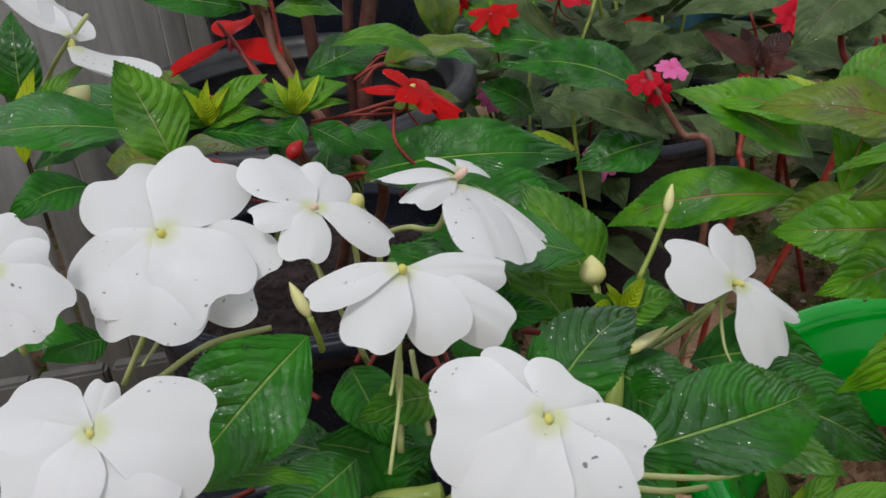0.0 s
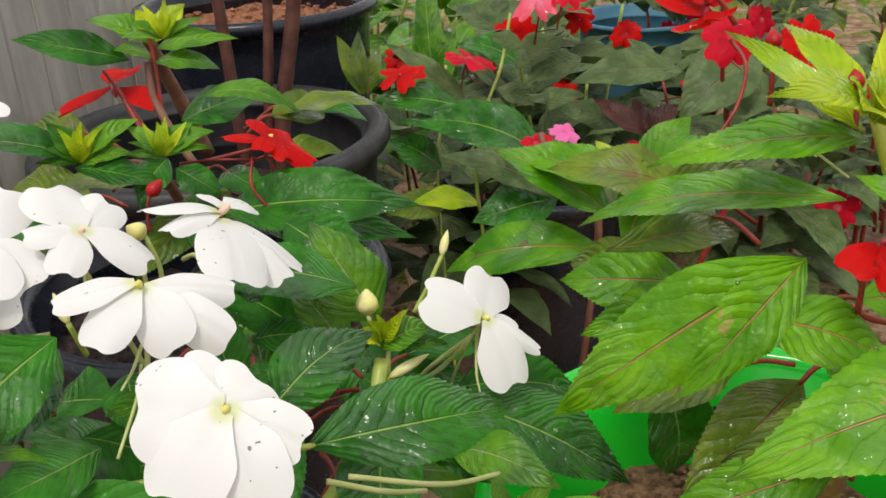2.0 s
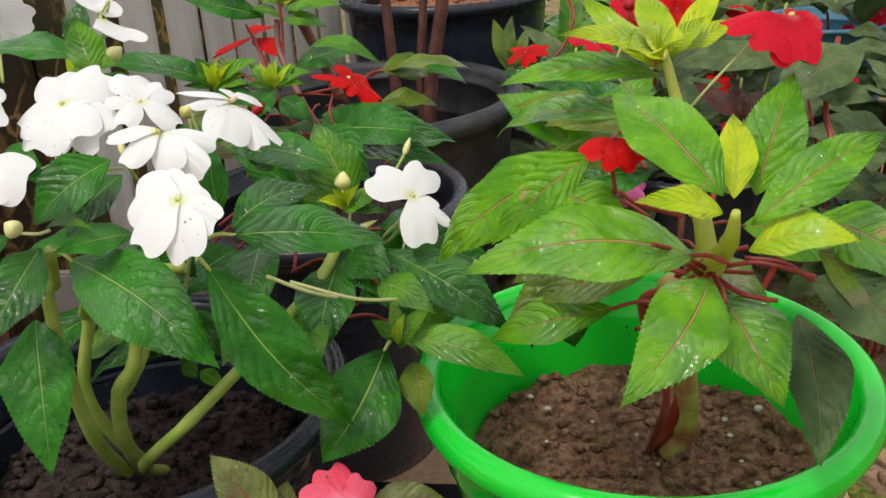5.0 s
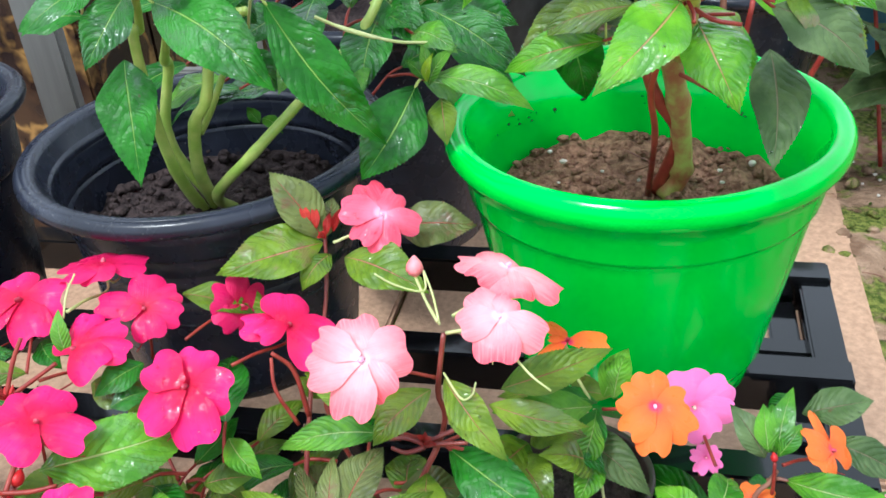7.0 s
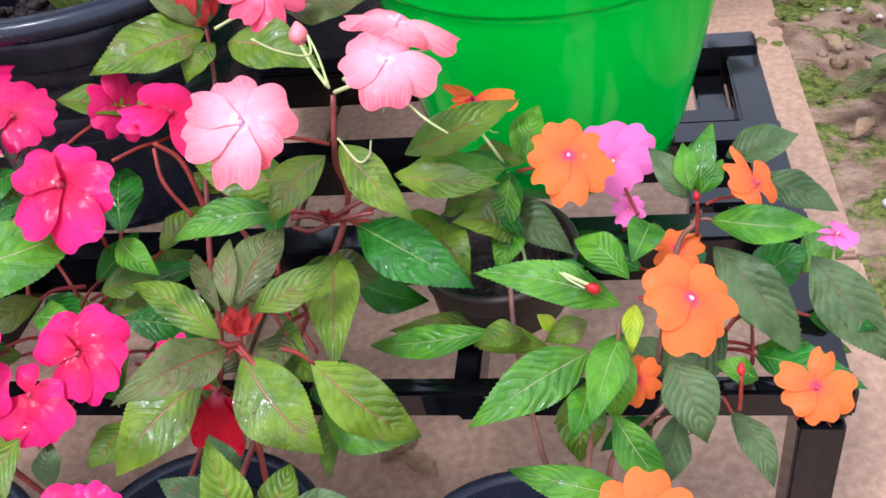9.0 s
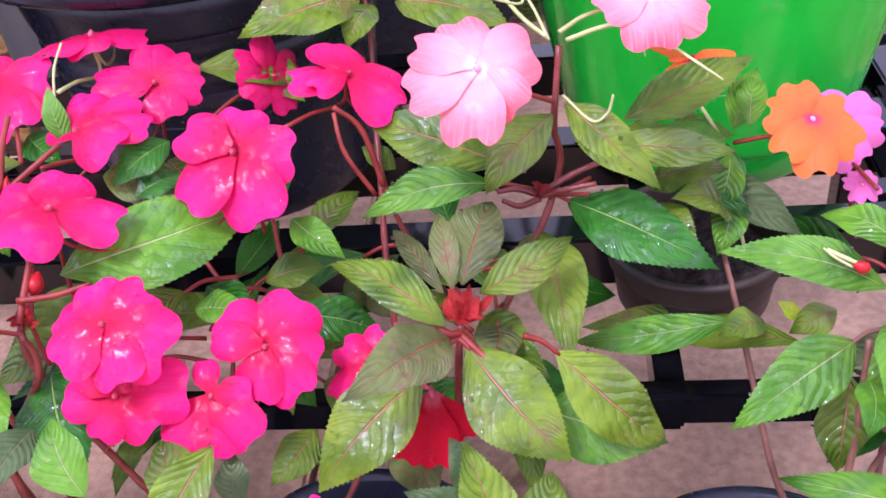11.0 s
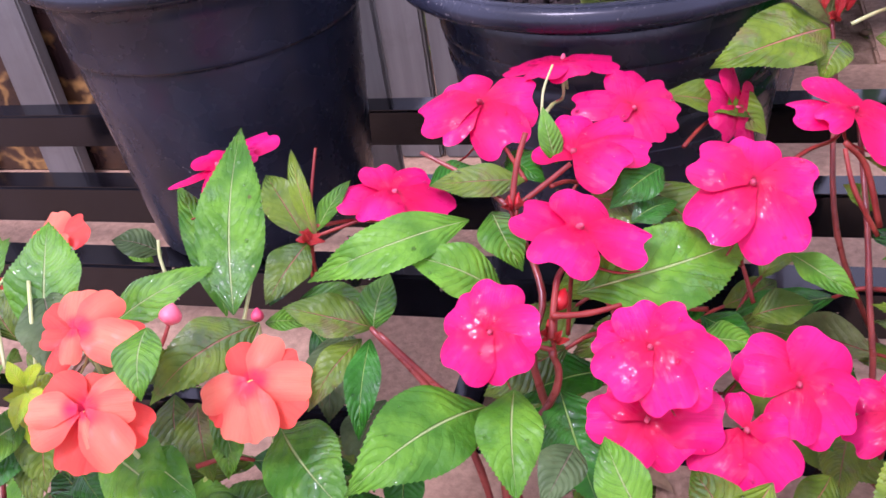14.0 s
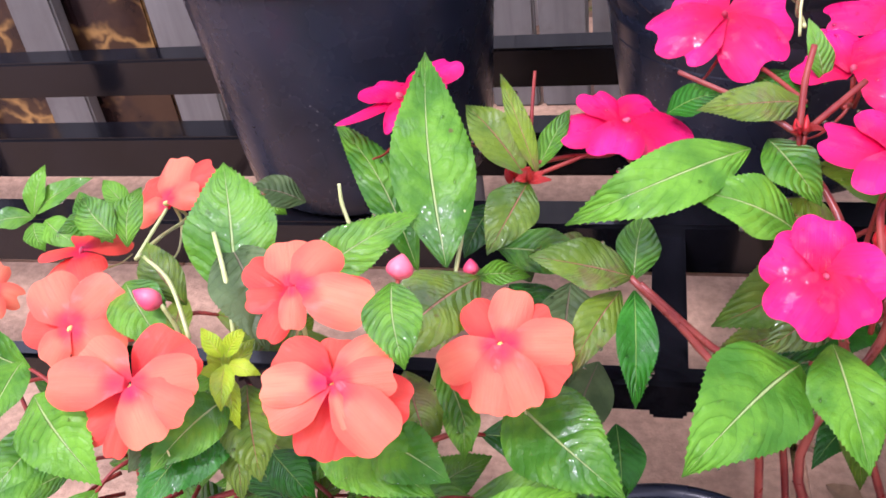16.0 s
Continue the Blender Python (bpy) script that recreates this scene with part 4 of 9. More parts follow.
leaf(white, LEAF_DEEP, (-0.0867, 0.2882, 0.5565), (-0.0779, 0.2577, 0.5440), 0.0205, facing=(-0.08, -0.70, 0.71))
leaf(white, LEAF_FRESH, (-0.0590, 0.2624, 0.5570), (-0.0876, 0.2469, 0.5643), 0.0162, facing=(-0.07, -0.61, 0.79))
leaf(white, LEAF_DEEP, (-0.1062, 0.2681, 0.5145), (-0.0635, 0.2553, 0.5426), 0.0253, facing=(-0.07, -0.61, 0.79))
leaf(white, LEAF_FRESH, (-0.1179, 0.2684, 0.5766), (-0.1386, 0.2676, 0.5707), 0.0053, facing=(-0.06, -0.51, 0.86))
leaf(white, LEAF_FRESH, (-0.1357, 0.2295, 0.5639), (-0.1000, 0.2168, 0.5693), 0.0074, facing=(-0.06, -0.51, 0.86))
leaf(white, LEAF_DEEP, (-0.1758, 0.3333, 0.5577), (-0.1957, 0.3158, 0.5632), 0.0163, facing=(-0.08, -0.70, 0.71))
leaf(white, LEAF_DEEP, (-0.2053, 0.3165, 0.5838), (-0.1777, 0.3082, 0.5741), 0.0183, facing=(-0.08, -0.70, 0.71))
leaf(white, LEAF_DEEP, (-0.1879, 0.4185, 0.5866), (-0.2204, 0.3981, 0.5839), 0.0231, facing=(-0.07, -0.61, 0.79))
leaf(white, LEAF_DEEP, (-0.2179, 0.4596, 0.6143), (-0.2129, 0.4698, 0.6559), 0.0259, facing=(-0.09, -0.77, 0.63))
leaf(white, LEAF_FRESH, (-0.2142, 0.4325, 0.6070), (-0.1735, 0.4298, 0.6109), 0.0221, facing=(-0.05, -0.41, 0.91))
leaf(white, LEAF_LIME, (-0.2177, 0.4377, 0.5947), (-0.2040, 0.4462, 0.6351), 0.0128, facing=(-0.07, -0.61, 0.79))
leaf(white, LEAF_FRESH, (-0.2121, 0.4309, 0.6046), (-0.1814, 0.4535, 0.6323), 0.0107, facing=(-0.06, -0.51, 0.86))
leaf(white, LEAF_DEEP, (-0.2205, 0.4556, 0.5850), (-0.1753, 0.4652, 0.5914), 0.0201, facing=(-0.05, -0.41, 0.91))
leaf(white, LEAF_DEEP, (-0.0963, 0.2448, 0.5990), (-0.1391, 0.2245, 0.5684), 0.0339, facing=(0.12, -0.73, 0.67))
leaf(white, LEAF_DEEP, (-0.0887, 0.2386, 0.5570), (-0.1222, 0.2115, 0.5578), 0.0229, facing=(0.09, -0.54, 0.84))
leaf(white, LEAF_DEEP, (-0.1016, 0.2645, 0.5454), (-0.0651, 0.2589, 0.5195), 0.0271, facing=(0.09, -0.54, 0.84))
leaf(white, LEAF_DEEP, (-0.1624, 0.2352, 0.5572), (-0.1997, 0.1869, 0.5363), 0.0296, facing=(0.10, -0.64, 0.76))
leaf(white, LEAF_DEEP, (-0.1880, 0.2418, 0.5314), (-0.2354, 0.2311, 0.5242), 0.0295, facing=(0.10, -0.64, 0.76))
leaf(white, LEAF_FRESH, (-0.1327, 0.3150, 0.6299), (-0.1458, 0.3278, 0.6636), 0.0230, facing=(0.12, -0.73, 0.67))
leaf(white, LEAF_DEEP, (-0.1393, 0.3281, 0.6369), (-0.2117, 0.3201, 0.6449), 0.0286, facing=(0.05, -0.31, 0.95))
leaf(white, LEAF_DEEP, (0.0086, 0.3225, 0.5655), (-0.0617, 0.3277, 0.5775), 0.0276, facing=(0.09, -0.54, 0.84))
leaf(white, LEAF_DEEP, (-0.0326, 0.3260, 0.5632), (-0.0525, 0.3230, 0.5887), 0.0195, facing=(0.09, -0.54, 0.84))
leaf(white, LEAF_DEEP, (-0.1002, 0.2527, 0.5263), (-0.1277, 0.2569, 0.4959), 0.0247, facing=(0.12, -0.73, 0.67))
leaf(white, LEAF_DEEP, (-0.0674, 0.2389, 0.5084), (-0.0460, 0.2308, 0.4823), 0.0208, facing=(0.12, -0.73, 0.67))
leaf(white, LEAF_FRESH, (-0.0945, 0.3013, 0.4291), (-0.0746, 0.2900, 0.4214), 0.0111, facing=(0.09, -0.54, 0.84))
leaf(white, LEAF_FRESH, (-0.0965, 0.2993, 0.4254), (-0.1068, 0.3030, 0.4374), 0.0098, facing=(0.09, -0.54, 0.84))
leaf(white, LEAF_DEEP, (-0.0199, 0.3245, 0.5302), (-0.0515, 0.3090, 0.5067), 0.0254, facing=(0.10, -0.64, 0.76))
leaf(white, LEAF_LIME, (0.0201, 0.3139, 0.5434), (0.0298, 0.3178, 0.5545), 0.0040, facing=(-0.09, -0.52, 0.85), fold=.6)
leaf(white, LEAF_LIME, (0.0193, 0.3138, 0.5430), (0.0157, 0.3195, 0.5531), 0.0034, facing=(-0.09, -0.52, 0.85), fold=.6)
leaf(white, LEAF_LIME, (0.0200, 0.3137, 0.5430), (0.0336, 0.3144, 0.5490), 0.0043, facing=(-0.09, -0.52, 0.85), fold=.6)
leaf(white, LEAF_LIME, (0.0206, 0.3133, 0.5423), (0.0259, 0.3115, 0.5519), 0.0037, facing=(-0.09, -0.52, 0.85), fold=.6)
leaf(white, LEAF_FRESH, (0.0198, 0.3129, 0.5413), (0.0450, 0.3037, 0.5426), 0.0082, facing=(-0.09, -0.52, 0.85), fold=.5)
leaf(white, LEAF_FRESH, (0.0186, 0.3131, 0.5414), (0.0084, 0.3193, 0.5504), 0.0067, facing=(-0.09, -0.52, 0.85), fold=.5)
bud(white, BUD_CREAM, STEM_PALE, (0.0193, 0.3107, 0.5413), (0.0214, 0.3135, 0.5475), 0.0037)
bud(white, BUD_CREAM, STEM_PALE, (-0.0784, 0.3186, 0.6010), (-0.0785, 0.3205, 0.6049), 0.0025)
leaf(white, LEAF_FRESH, (-0.0107, 0.3590, 0.5443), (-0.0040, 0.3404, 0.5319), 0.0140, facing=(-0.10, -0.62, 0.78))
leaf(white, LEAF_DEEP, (-0.0221, 0.4058, 0.5664), (0.0200, 0.3728, 0.5369), 0.0333, facing=(-0.12, -0.71, 0.70))
leaf(white, LEAF_DEEP, (-0.0387, 0.3112, 0.5521), (-0.0076, 0.3061, 0.5525), 0.0149, facing=(-0.10, -0.62, 0.78))

greenpot = thing("impatiens", (0.215, 0.30, 0.385), "tall impatiens with bright green pink-veined leaves and red flowers", "plant", "potted impatiens")
stem(greenpot, STEM_BARK, 0.0080, 0.0065, (0.2180, 0.2980, 0.3720), (0.2291, 0.2996, 0.3944), (0.2239, 0.2872, 0.4533), (0.2138, 0.2707, 0.5078), (0.2228, 0.2334, 0.5109), (0.2249, 0.2070, 0.5504), knots=0.3)
stem(greenpot, STEM_RED, 0.0050, 0.0040, (0.2120, 0.3020, 0.3750), (0.2254, 0.2936, 0.4245), (0.2084, 0.2861, 0.4578), (0.1996, 0.2814, 0.4923), (0.2096, 0.2542, 0.5127))
stem(greenpot, STEM_LIME, 0.0060, 0.0020, (0.2249, 0.2064, 0.5489), (0.2287, 0.1800, 0.5760), (0.2285, 0.1680, 0.5950))
stem(greenpot, STEM_LIME, 0.0060, 0.0022, (0.2260, 0.2159, 0.5450), (0.2215, 0.2274, 0.5727), (0.2120, 0.2520, 0.6150), (0.2040, 0.2640, 0.6460))
stem(greenpot, STEM_RED, 0.0013, 0.0011, (0.2207, 0.1971, 0.5544), (0.2056, 0.1799, 0.5710), (0.1929, 0.1610, 0.5829))
stem(greenpot, STEM_RED, 0.0013, 0.0011, (0.2237, 0.1969, 0.5529), (0.2270, 0.1849, 0.5497), (0.2272, 0.1733, 0.5483))
stem(greenpot, STEM_RED, 0.0013, 0.0011, (0.2222, 0.1960, 0.5516), (0.2137, 0.1832, 0.5505), (0.2034, 0.1782, 0.5430))
stem(greenpot, STEM_RED, 0.0013, 0.0011, (0.2253, 0.1977, 0.5541), (0.2447, 0.1921, 0.5595), (0.2690, 0.1836, 0.5564))
stem(greenpot, STEM_RED, 0.0012, 0.0011, (0.2121, 0.2248, 0.5704), (0.1903, 0.2245, 0.5775), (0.1809, 0.2258, 0.5839))
stem(greenpot, STEM_BROWN, 0.0008, 0.0005, (0.1900, 0.3300, 0.3750), (0.2065, 0.3155, 0.3903), (0.1872, 0.3172, 0.4008))
leaf(greenpot, LEAF_DUSK, (0.2746, 0.2311, 0.5119), (0.2760, 0.1666, 0.4627), 0.0341, facing=(0.13, -0.81, 0.58), arch=.05)
leaf(greenpot, LEAF_BRIGHT, (0.1630, 0.4314, 0.5376), (0.1008, 0.4683, 0.5718), 0.0327, facing=(-0.06, -0.51, 0.86))
leaf(greenpot, LEAF_BRIGHT, (0.1536, 0.3877, 0.5391), (0.2168, 0.4460, 0.5767), 0.0349, facing=(-0.07, -0.61, 0.79))
leaf(greenpot, LEAF_LIME, (0.1773, 0.4374, 0.5518), (0.1611, 0.4622, 0.5734), 0.0151, facing=(-0.07, -0.61, 0.79))
leaf(greenpot, LEAF_LIME, (0.1801, 0.4369, 0.5516), (0.1927, 0.4571, 0.5709), 0.0119, facing=(-0.07, -0.61, 0.79))
leaf(greenpot, LEAF_BRIGHT, (0.1789, 0.4378, 0.5530), (0.2187, 0.4606, 0.5830), 0.0246, facing=(-0.07, -0.61, 0.79))
stem(greenpot, STEM_PALE, 0.0008, 0.0006, (0.2147, 0.2632, 0.6112), (0.2301, 0.2626, 0.6302), (0.2518, 0.2647, 0.6535))
stem(greenpot, STEM_PALE, 0.0006, 0.0005, (0.1815, 0.2682, 0.6314), (0.1923, 0.2542, 0.6218))
flower(greenpot, PET_RED, EYE_RED, STEM_RED, (0.1769, 0.2068, 0.6176), (0.149, -0.561, 0.814), 0.0171, 0, notch=0.12, cup=-.25, petals=((-163, 0.98, 0.78), (-54, 1.06, 0.84), (-92, 0.96, 0.87)))
flower(greenpot, PET_RED, EYE_RED, STEM_RED, (0.1506, 0.2963, 0.6797), (0.202, 0.255, -0.946), 0.0267, 0, foot=(0.1611, 0.2930, 0.6739), notch=0.12, cup=-.3, spur=False, petals=((63, 0.93, 0.65), (105, 1.29, 0.65), (-132, 0.68, 0.41), (25, 1.24, 0.87), (-82, 0.85, 0.51)))
stem(greenpot, STEM_RED, 0.0009, 0.0006, (0.1561, 0.2855, 0.6699), (0.1587, 0.2766, 0.6617), (0.1531, 0.2700, 0.6484), (0.1425, 0.2641, 0.6381))
flower(greenpot, PET_CRIMSON, EYE_YELLOW, STEM_RED, (0.2635, 0.2607, 0.6611), (0.237, -0.563, 0.792), 0.0256, 0, foot=(0.2525, 0.2670, 0.6518), notch=0.12, cup=-.15, petals=((38, 0.49, 0.30), (175, 1.36, 0.61), (-27, 0.76, 0.60), (-134, 1.19, 0.95), (-103, 1.20, 0.96)))
flower(greenpot, PET_RED, EYE_RED, STEM_RED, (0.2170, 0.3375, 0.6533), (0.062, -0.859, 0.508), 0.0125, 40, notch=0.14)
flower(greenpot, PET_CRIMSON, EYE_RED, STEM_RED, (0.1946, 0.3664, 0.6511), (0.028, -0.846, 0.532), 0.0152, 0, notch=0.14)
bud(greenpot, BUD_RED, STEM_RED, (0.2001, 0.2682, 0.6509), (0.1997, 0.2715, 0.6583), 0.0033)
bud(greenpot, BUD_RED, STEM_RED, (0.1891, 0.3139, 0.6573), (0.1898, 0.3174, 0.6651), 0.0035)
bud(greenpot, BUD_RED, STEM_PALE, (0.3240, 0.2514, 0.6150), (0.3252, 0.2555, 0.6240), 0.0045, foot=(0.3400, 0.2520, 0.5856))
stem(greenpot, STEM_RED, 0.0016, 0.0012, (0.2156, 0.2711, 0.5077), (0.2306, 0.2601, 0.5226), (0.2533, 0.2458, 0.5289))
stem(greenpot, STEM_RED, 0.0016, 0.0012, (0.2157, 0.2691, 0.5046), (0.2038, 0.2411, 0.5035), (0.1905, 0.2218, 0.5070))
stem(greenpot, STEM_RED, 0.0016, 0.0012, (0.2180, 0.2755, 0.4945), (0.2296, 0.2641, 0.5101), (0.2417, 0.2548, 0.5096))
stem(greenpot, STEM_RED, 0.0016, 0.0012, (0.2151, 0.2649, 0.5173), (0.2298, 0.2546, 0.5334), (0.2486, 0.2429, 0.5455))
stem(greenpot, STEM_RED, 0.0016, 0.0012, (0.2226, 0.2781, 0.4777), (0.2373, 0.2674, 0.4740), (0.2461, 0.2567, 0.4726))
stem(greenpot, STEM_RED, 0.0015, 0.0012, (0.2249, 0.2057, 0.5475), (0.2380, 0.1898, 0.5443), (0.2535, 0.1860, 0.5426))
stem(greenpot, STEM_RED, 0.0015, 0.0012, (0.2218, 0.2047, 0.5463), (0.2094, 0.1874, 0.5617), (0.1998, 0.1756, 0.5633))
stem(greenpot, STEM_RED, 0.0023, 0.0020, (0.2060, 0.3000, 0.3720), (0.2093, 0.2370, 0.4506), (0.2055, 0.2198, 0.4870), (0.2098, 0.2014, 0.5178))
leaf(greenpot, LEAF_BRIGHT, (0.2221, 0.1650, 0.6036), (0.1766, 0.2263, 0.6342), 0.0366, facing=(0.08, -0.60, 0.80), arch=.10, fold=.25)
leaf(greenpot, LEAF_LIME, (0.2313, 0.1922, 0.5920), (0.2352, 0.2323, 0.6207), 0.0183, facing=(0.08, -0.60, 0.80), arch=.06, fold=.35)
leaf(greenpot, LEAF_BRIGHT, (0.2437, 0.2059, 0.5884), (0.2658, 0.2491, 0.6362), 0.0298, facing=(0.08, -0.60, 0.80), arch=.08, fold=.25)
leaf(greenpot, LEAF_BRIGHT, (0.2351, 0.1650, 0.5903), (0.2969, 0.2000, 0.6200), 0.0238, facing=(0.08, -0.60, 0.80), arch=.14)
leaf(greenpot, LEAF_LIME, (0.2225, 0.1650, 0.5958), (0.1838, 0.1538, 0.6056), 0.0154, facing=(0.08, -0.60, 0.80), arch=.12)
leaf(greenpot, LEAF_BRIGHT, (0.2137, 0.1780, 0.5692), (0.1062, 0.1618, 0.5675), 0.0425, facing=(0.05, -0.50, 0.86), arch=.16, fold=.25, petiole=.015, stem=STEM_RED)
leaf(greenpot, LEAF_BRIGHT, (0.2196, 0.1750, 0.5593), (0.1770, 0.1100, 0.5310), 0.0360, facing=(0.05, -0.75, 0.65), arch=.14, fold=.2)
leaf(greenpot, LEAF_BRIGHT, (0.2304, 0.2000, 0.5386), (0.2540, 0.1570, 0.5020), 0.0380, facing=(0.13, -0.80, 0.58), arch=.14, fold=.2)
leaf(greenpot, LEAF_BRIGHT, (0.1783, 0.2130, 0.5239), (0.1130, 0.2260, 0.4980), 0.0267, facing=(0.08, -0.60, 0.80), petiole=.04, stem=STEM_RED)
leaf(greenpot, LEAF_OLIVE, (0.1953, 0.2100, 0.5462), (0.1366, 0.2250, 0.5223), 0.0244, facing=(0.08, -0.60, 0.80), petiole=.02, stem=STEM_RED)
leaf(greenpot, LEAF_BRIGHT, (0.1660, 0.2360, 0.6000), (0.0770, 0.2560, 0.5310), 0.0366, facing=(-0.11, -0.76, 0.64), arch=.10, fold=.2, curl=.1)
leaf(greenpot, LEAF_BRIGHT, (0.1670, 0.2340, 0.6010), (0.1160, 0.2210, 0.5570), 0.0241, facing=(-0.11, -0.76, 0.64), arch=.10, fold=.25)
leaf(greenpot, LEAF_BRIGHT, (0.1460, 0.2260, 0.5830), (0.1878, 0.2050, 0.5700), 0.0277, facing=(0.10, -0.70, 0.70), arch=.12, fold=.25)
leaf(greenpot, LEAF_DUSK, (0.2681, 0.1900, 0.5516), (0.3210, 0.1750, 0.5183), 0.0372, facing=(0.08, -0.60, 0.80), fold=.2, petiole=.035, stem=STEM_RED)
leaf(greenpot, LEAF_BRIGHT, (0.2724, 0.2100, 0.5748), (0.3245, 0.2000, 0.5459), 0.0375, facing=(0.08, -0.60, 0.80), fold=.2, petiole=.02, stem=STEM_RED)
leaf(greenpot, LEAF_LIME, (0.2345, 0.1650, 0.5778), (0.2764, 0.1500, 0.5887), 0.0212, facing=(0.08, -0.60, 0.80), arch=.14)
leaf(greenpot, LEAF_OLIVE, (0.2732, 0.2000, 0.5623), (0.3209, 0.1900, 0.5271), 0.0346, facing=(0.08, -0.60, 0.80), fold=.2)
leaf(greenpot, LEAF_BRIGHT, (0.2037, 0.2620, 0.6325), (0.1188, 0.2703, 0.6279), 0.0180, facing=(0.08, -0.60, 0.80), arch=.2, fold=.3)
leaf(greenpot, LEAF_BRIGHT, (0.1880, 0.2470, 0.6160), (0.1111, 0.3307, 0.5791), 0.0220, facing=(0.08, -0.60, 0.80), arch=.13, fold=.3)
leaf(greenpot, LEAF_LIME, (0.2040, 0.2650, 0.6341), (0.1600, 0.3000, 0.6700), 0.0152, facing=(0.08, -0.60, 0.80), arch=.1, fold=.45)
leaf(greenpot, LEAF_LIME, (0.2057, 0.2700, 0.6385), (0.1940, 0.3180, 0.6670), 0.0191, facing=(0.08, -0.60, 0.80), arch=.08, fold=.4)
leaf(greenpot, LEAF_LIME, (0.2087, 0.2700, 0.6409), (0.2370, 0.3060, 0.6720), 0.0131, facing=(0.08, -0.60, 0.80), arch=.08)
leaf(greenpot, LEAF_LIME, (0.1989, 0.2580, 0.6461), (0.1510, 0.2450, 0.6590), 0.0143, facing=(0.08, -0.60, 0.80), arch=.16)
leaf(greenpot, LEAF_LIME, (0.2106, 0.2680, 0.6444), (0.2418, 0.2850, 0.6562), 0.0123, facing=(0.08, -0.60, 0.80), arch=.1)
leaf(greenpot, LEAF_LIME, (0.2022, 0.2620, 0.6418), (0.1910, 0.2500, 0.6596), 0.0226, facing=(0.08, -0.60, 0.80), fold=.5)
leaf(greenpot, LEAF_LIME, (0.2026, 0.2580, 0.6419), (0.2116, 0.2400, 0.6567), 0.0232, facing=(0.08, -0.60, 0.80), fold=.5)
leaf(greenpot, LEAF_LIME, (0.2007, 0.2580, 0.6419), (0.1849, 0.2400, 0.6525), 0.0244, facing=(0.08, -0.60, 0.80), fold=.5)
leaf(greenpot, LEAF_LIME, (0.2055, 0.2650, 0.6429), (0.2246, 0.2700, 0.6610), 0.0116, facing=(0.08, -0.60, 0.80), fold=.5)
leaf(greenpot, LEAF_BRIGHT, (0.1577, 0.4312, 0.5171), (0.0743, 0.5011, 0.4799), 0.0382, facing=(0.08, -0.60, 0.80), arch=.14, petiole=.02, stem=STEM_RED)
leaf(greenpot, LEAF_BRIGHT, (0.1659, 0.4172, 0.5595), (0.1155, 0.4778, 0.5645), 0.0294, facing=(0.08, -0.60, 0.80), arch=.12, petiole=.02, stem=STEM_RED)
leaf(greenpot, LEAF_OLIVE, (0.1784, 0.2450, 0.5399), (0.1204, 0.2250, 0.5030), 0.0352, facing=(0.00, -0.75, 0.65), arch=.1, fold=.2, petiole=.02, stem=STEM_RED)
leaf(greenpot, LEAF_DEEP, (0.1430, 0.3000, 0.5140), (0.1580, 0.3200, 0.4400), 0.0358, facing=(0.00, -0.80, 0.60), arch=.1)
leaf(greenpot, LEAF_OLIVE, (0.1273, 0.3400, 0.5607), (0.2092, 0.3700, 0.5469), 0.0215, facing=(0.08, -0.60, 0.80))
leaf(greenpot, LEAF_OLIVE, (0.1408, 0.3300, 0.5876), (0.2109, 0.3600, 0.5855), 0.0187, facing=(0.08, -0.60, 0.80))

redplant = thing("impatiens", (-0.09, 0.66, 0.375), "impatiens with scarlet flowers, red stems and dark toothed leaves", "plant", "potted impatiens")
stem(redplant, STEM_BROWN, 0.0037, 0.0025, (-0.0900, 0.6600, 0.3650), (-0.0515, 0.5731, 0.4896), (-0.0731, 0.5669, 0.5309), (-0.1024, 0.5962, 0.5797), (-0.1065, 0.6090, 0.6092))
stem(redplant, STEM_BROWN, 0.0043, 0.0031, (-0.0950, 0.6700, 0.3650), (-0.0753, 0.5878, 0.4796), (-0.0956, 0.5879, 0.5101), (-0.1088, 0.5700, 0.5475), (-0.1416, 0.5492, 0.5592))
stem(redplant, STEM_BROWN, 0.0062, 0.0050, (-0.0918, 0.7575, 0.4939), (-0.1056, 0.7449, 0.5433), (-0.1153, 0.7192, 0.5871), (-0.1183, 0.6908, 0.6228))
stem(redplant, STEM_RED, 0.0019, 0.0015, (-0.0999, 0.5680, 0.5408), (-0.1206, 0.5945, 0.5808), (-0.1306, 0.6110, 0.5959))
stem(redplant, STEM_RED, 0.0015, 0.0012, (-0.0919, 0.5368, 0.5181), (-0.0564, 0.5334, 0.5254), (-0.0389, 0.5395, 0.5342))
stem(redplant, STEM_RED, 0.0014, 0.0012, (-0.0892, 0.5524, 0.5521), (-0.0515, 0.5490, 0.5588), (-0.0190, 0.5449, 0.5655))
stem(redplant, STEM_RED, 0.0015, 0.0012, (-0.1029, 0.6103, 0.6358), (-0.1019, 0.6094, 0.6090), (-0.1001, 0.5955, 0.5775))
flower(redplant, PET_RED, EYE_YELLOW, STEM_RED, (-0.0304, 0.5391, 0.5697), (0.482, -0.238, 0.843), 0.0273, 0, foot=(-0.0892, 0.5533, 0.5541), notch=0.12, petals=((136, 1.17, 0.59), (46, 0.88, 0.71), (-20, 0.90, 0.63), (-81, 1.34, 0.67), (-118, 0.89, 0.53), (-168, 0.82, 0.49)))
stem(redplant, STEM_RED, 0.0011, 0.0008, (-0.0411, 0.5336, 0.5607), (-0.0431, 0.5208, 0.5449), (-0.0288, 0.5088, 0.5265), (-0.0158, 0.4998, 0.5028))
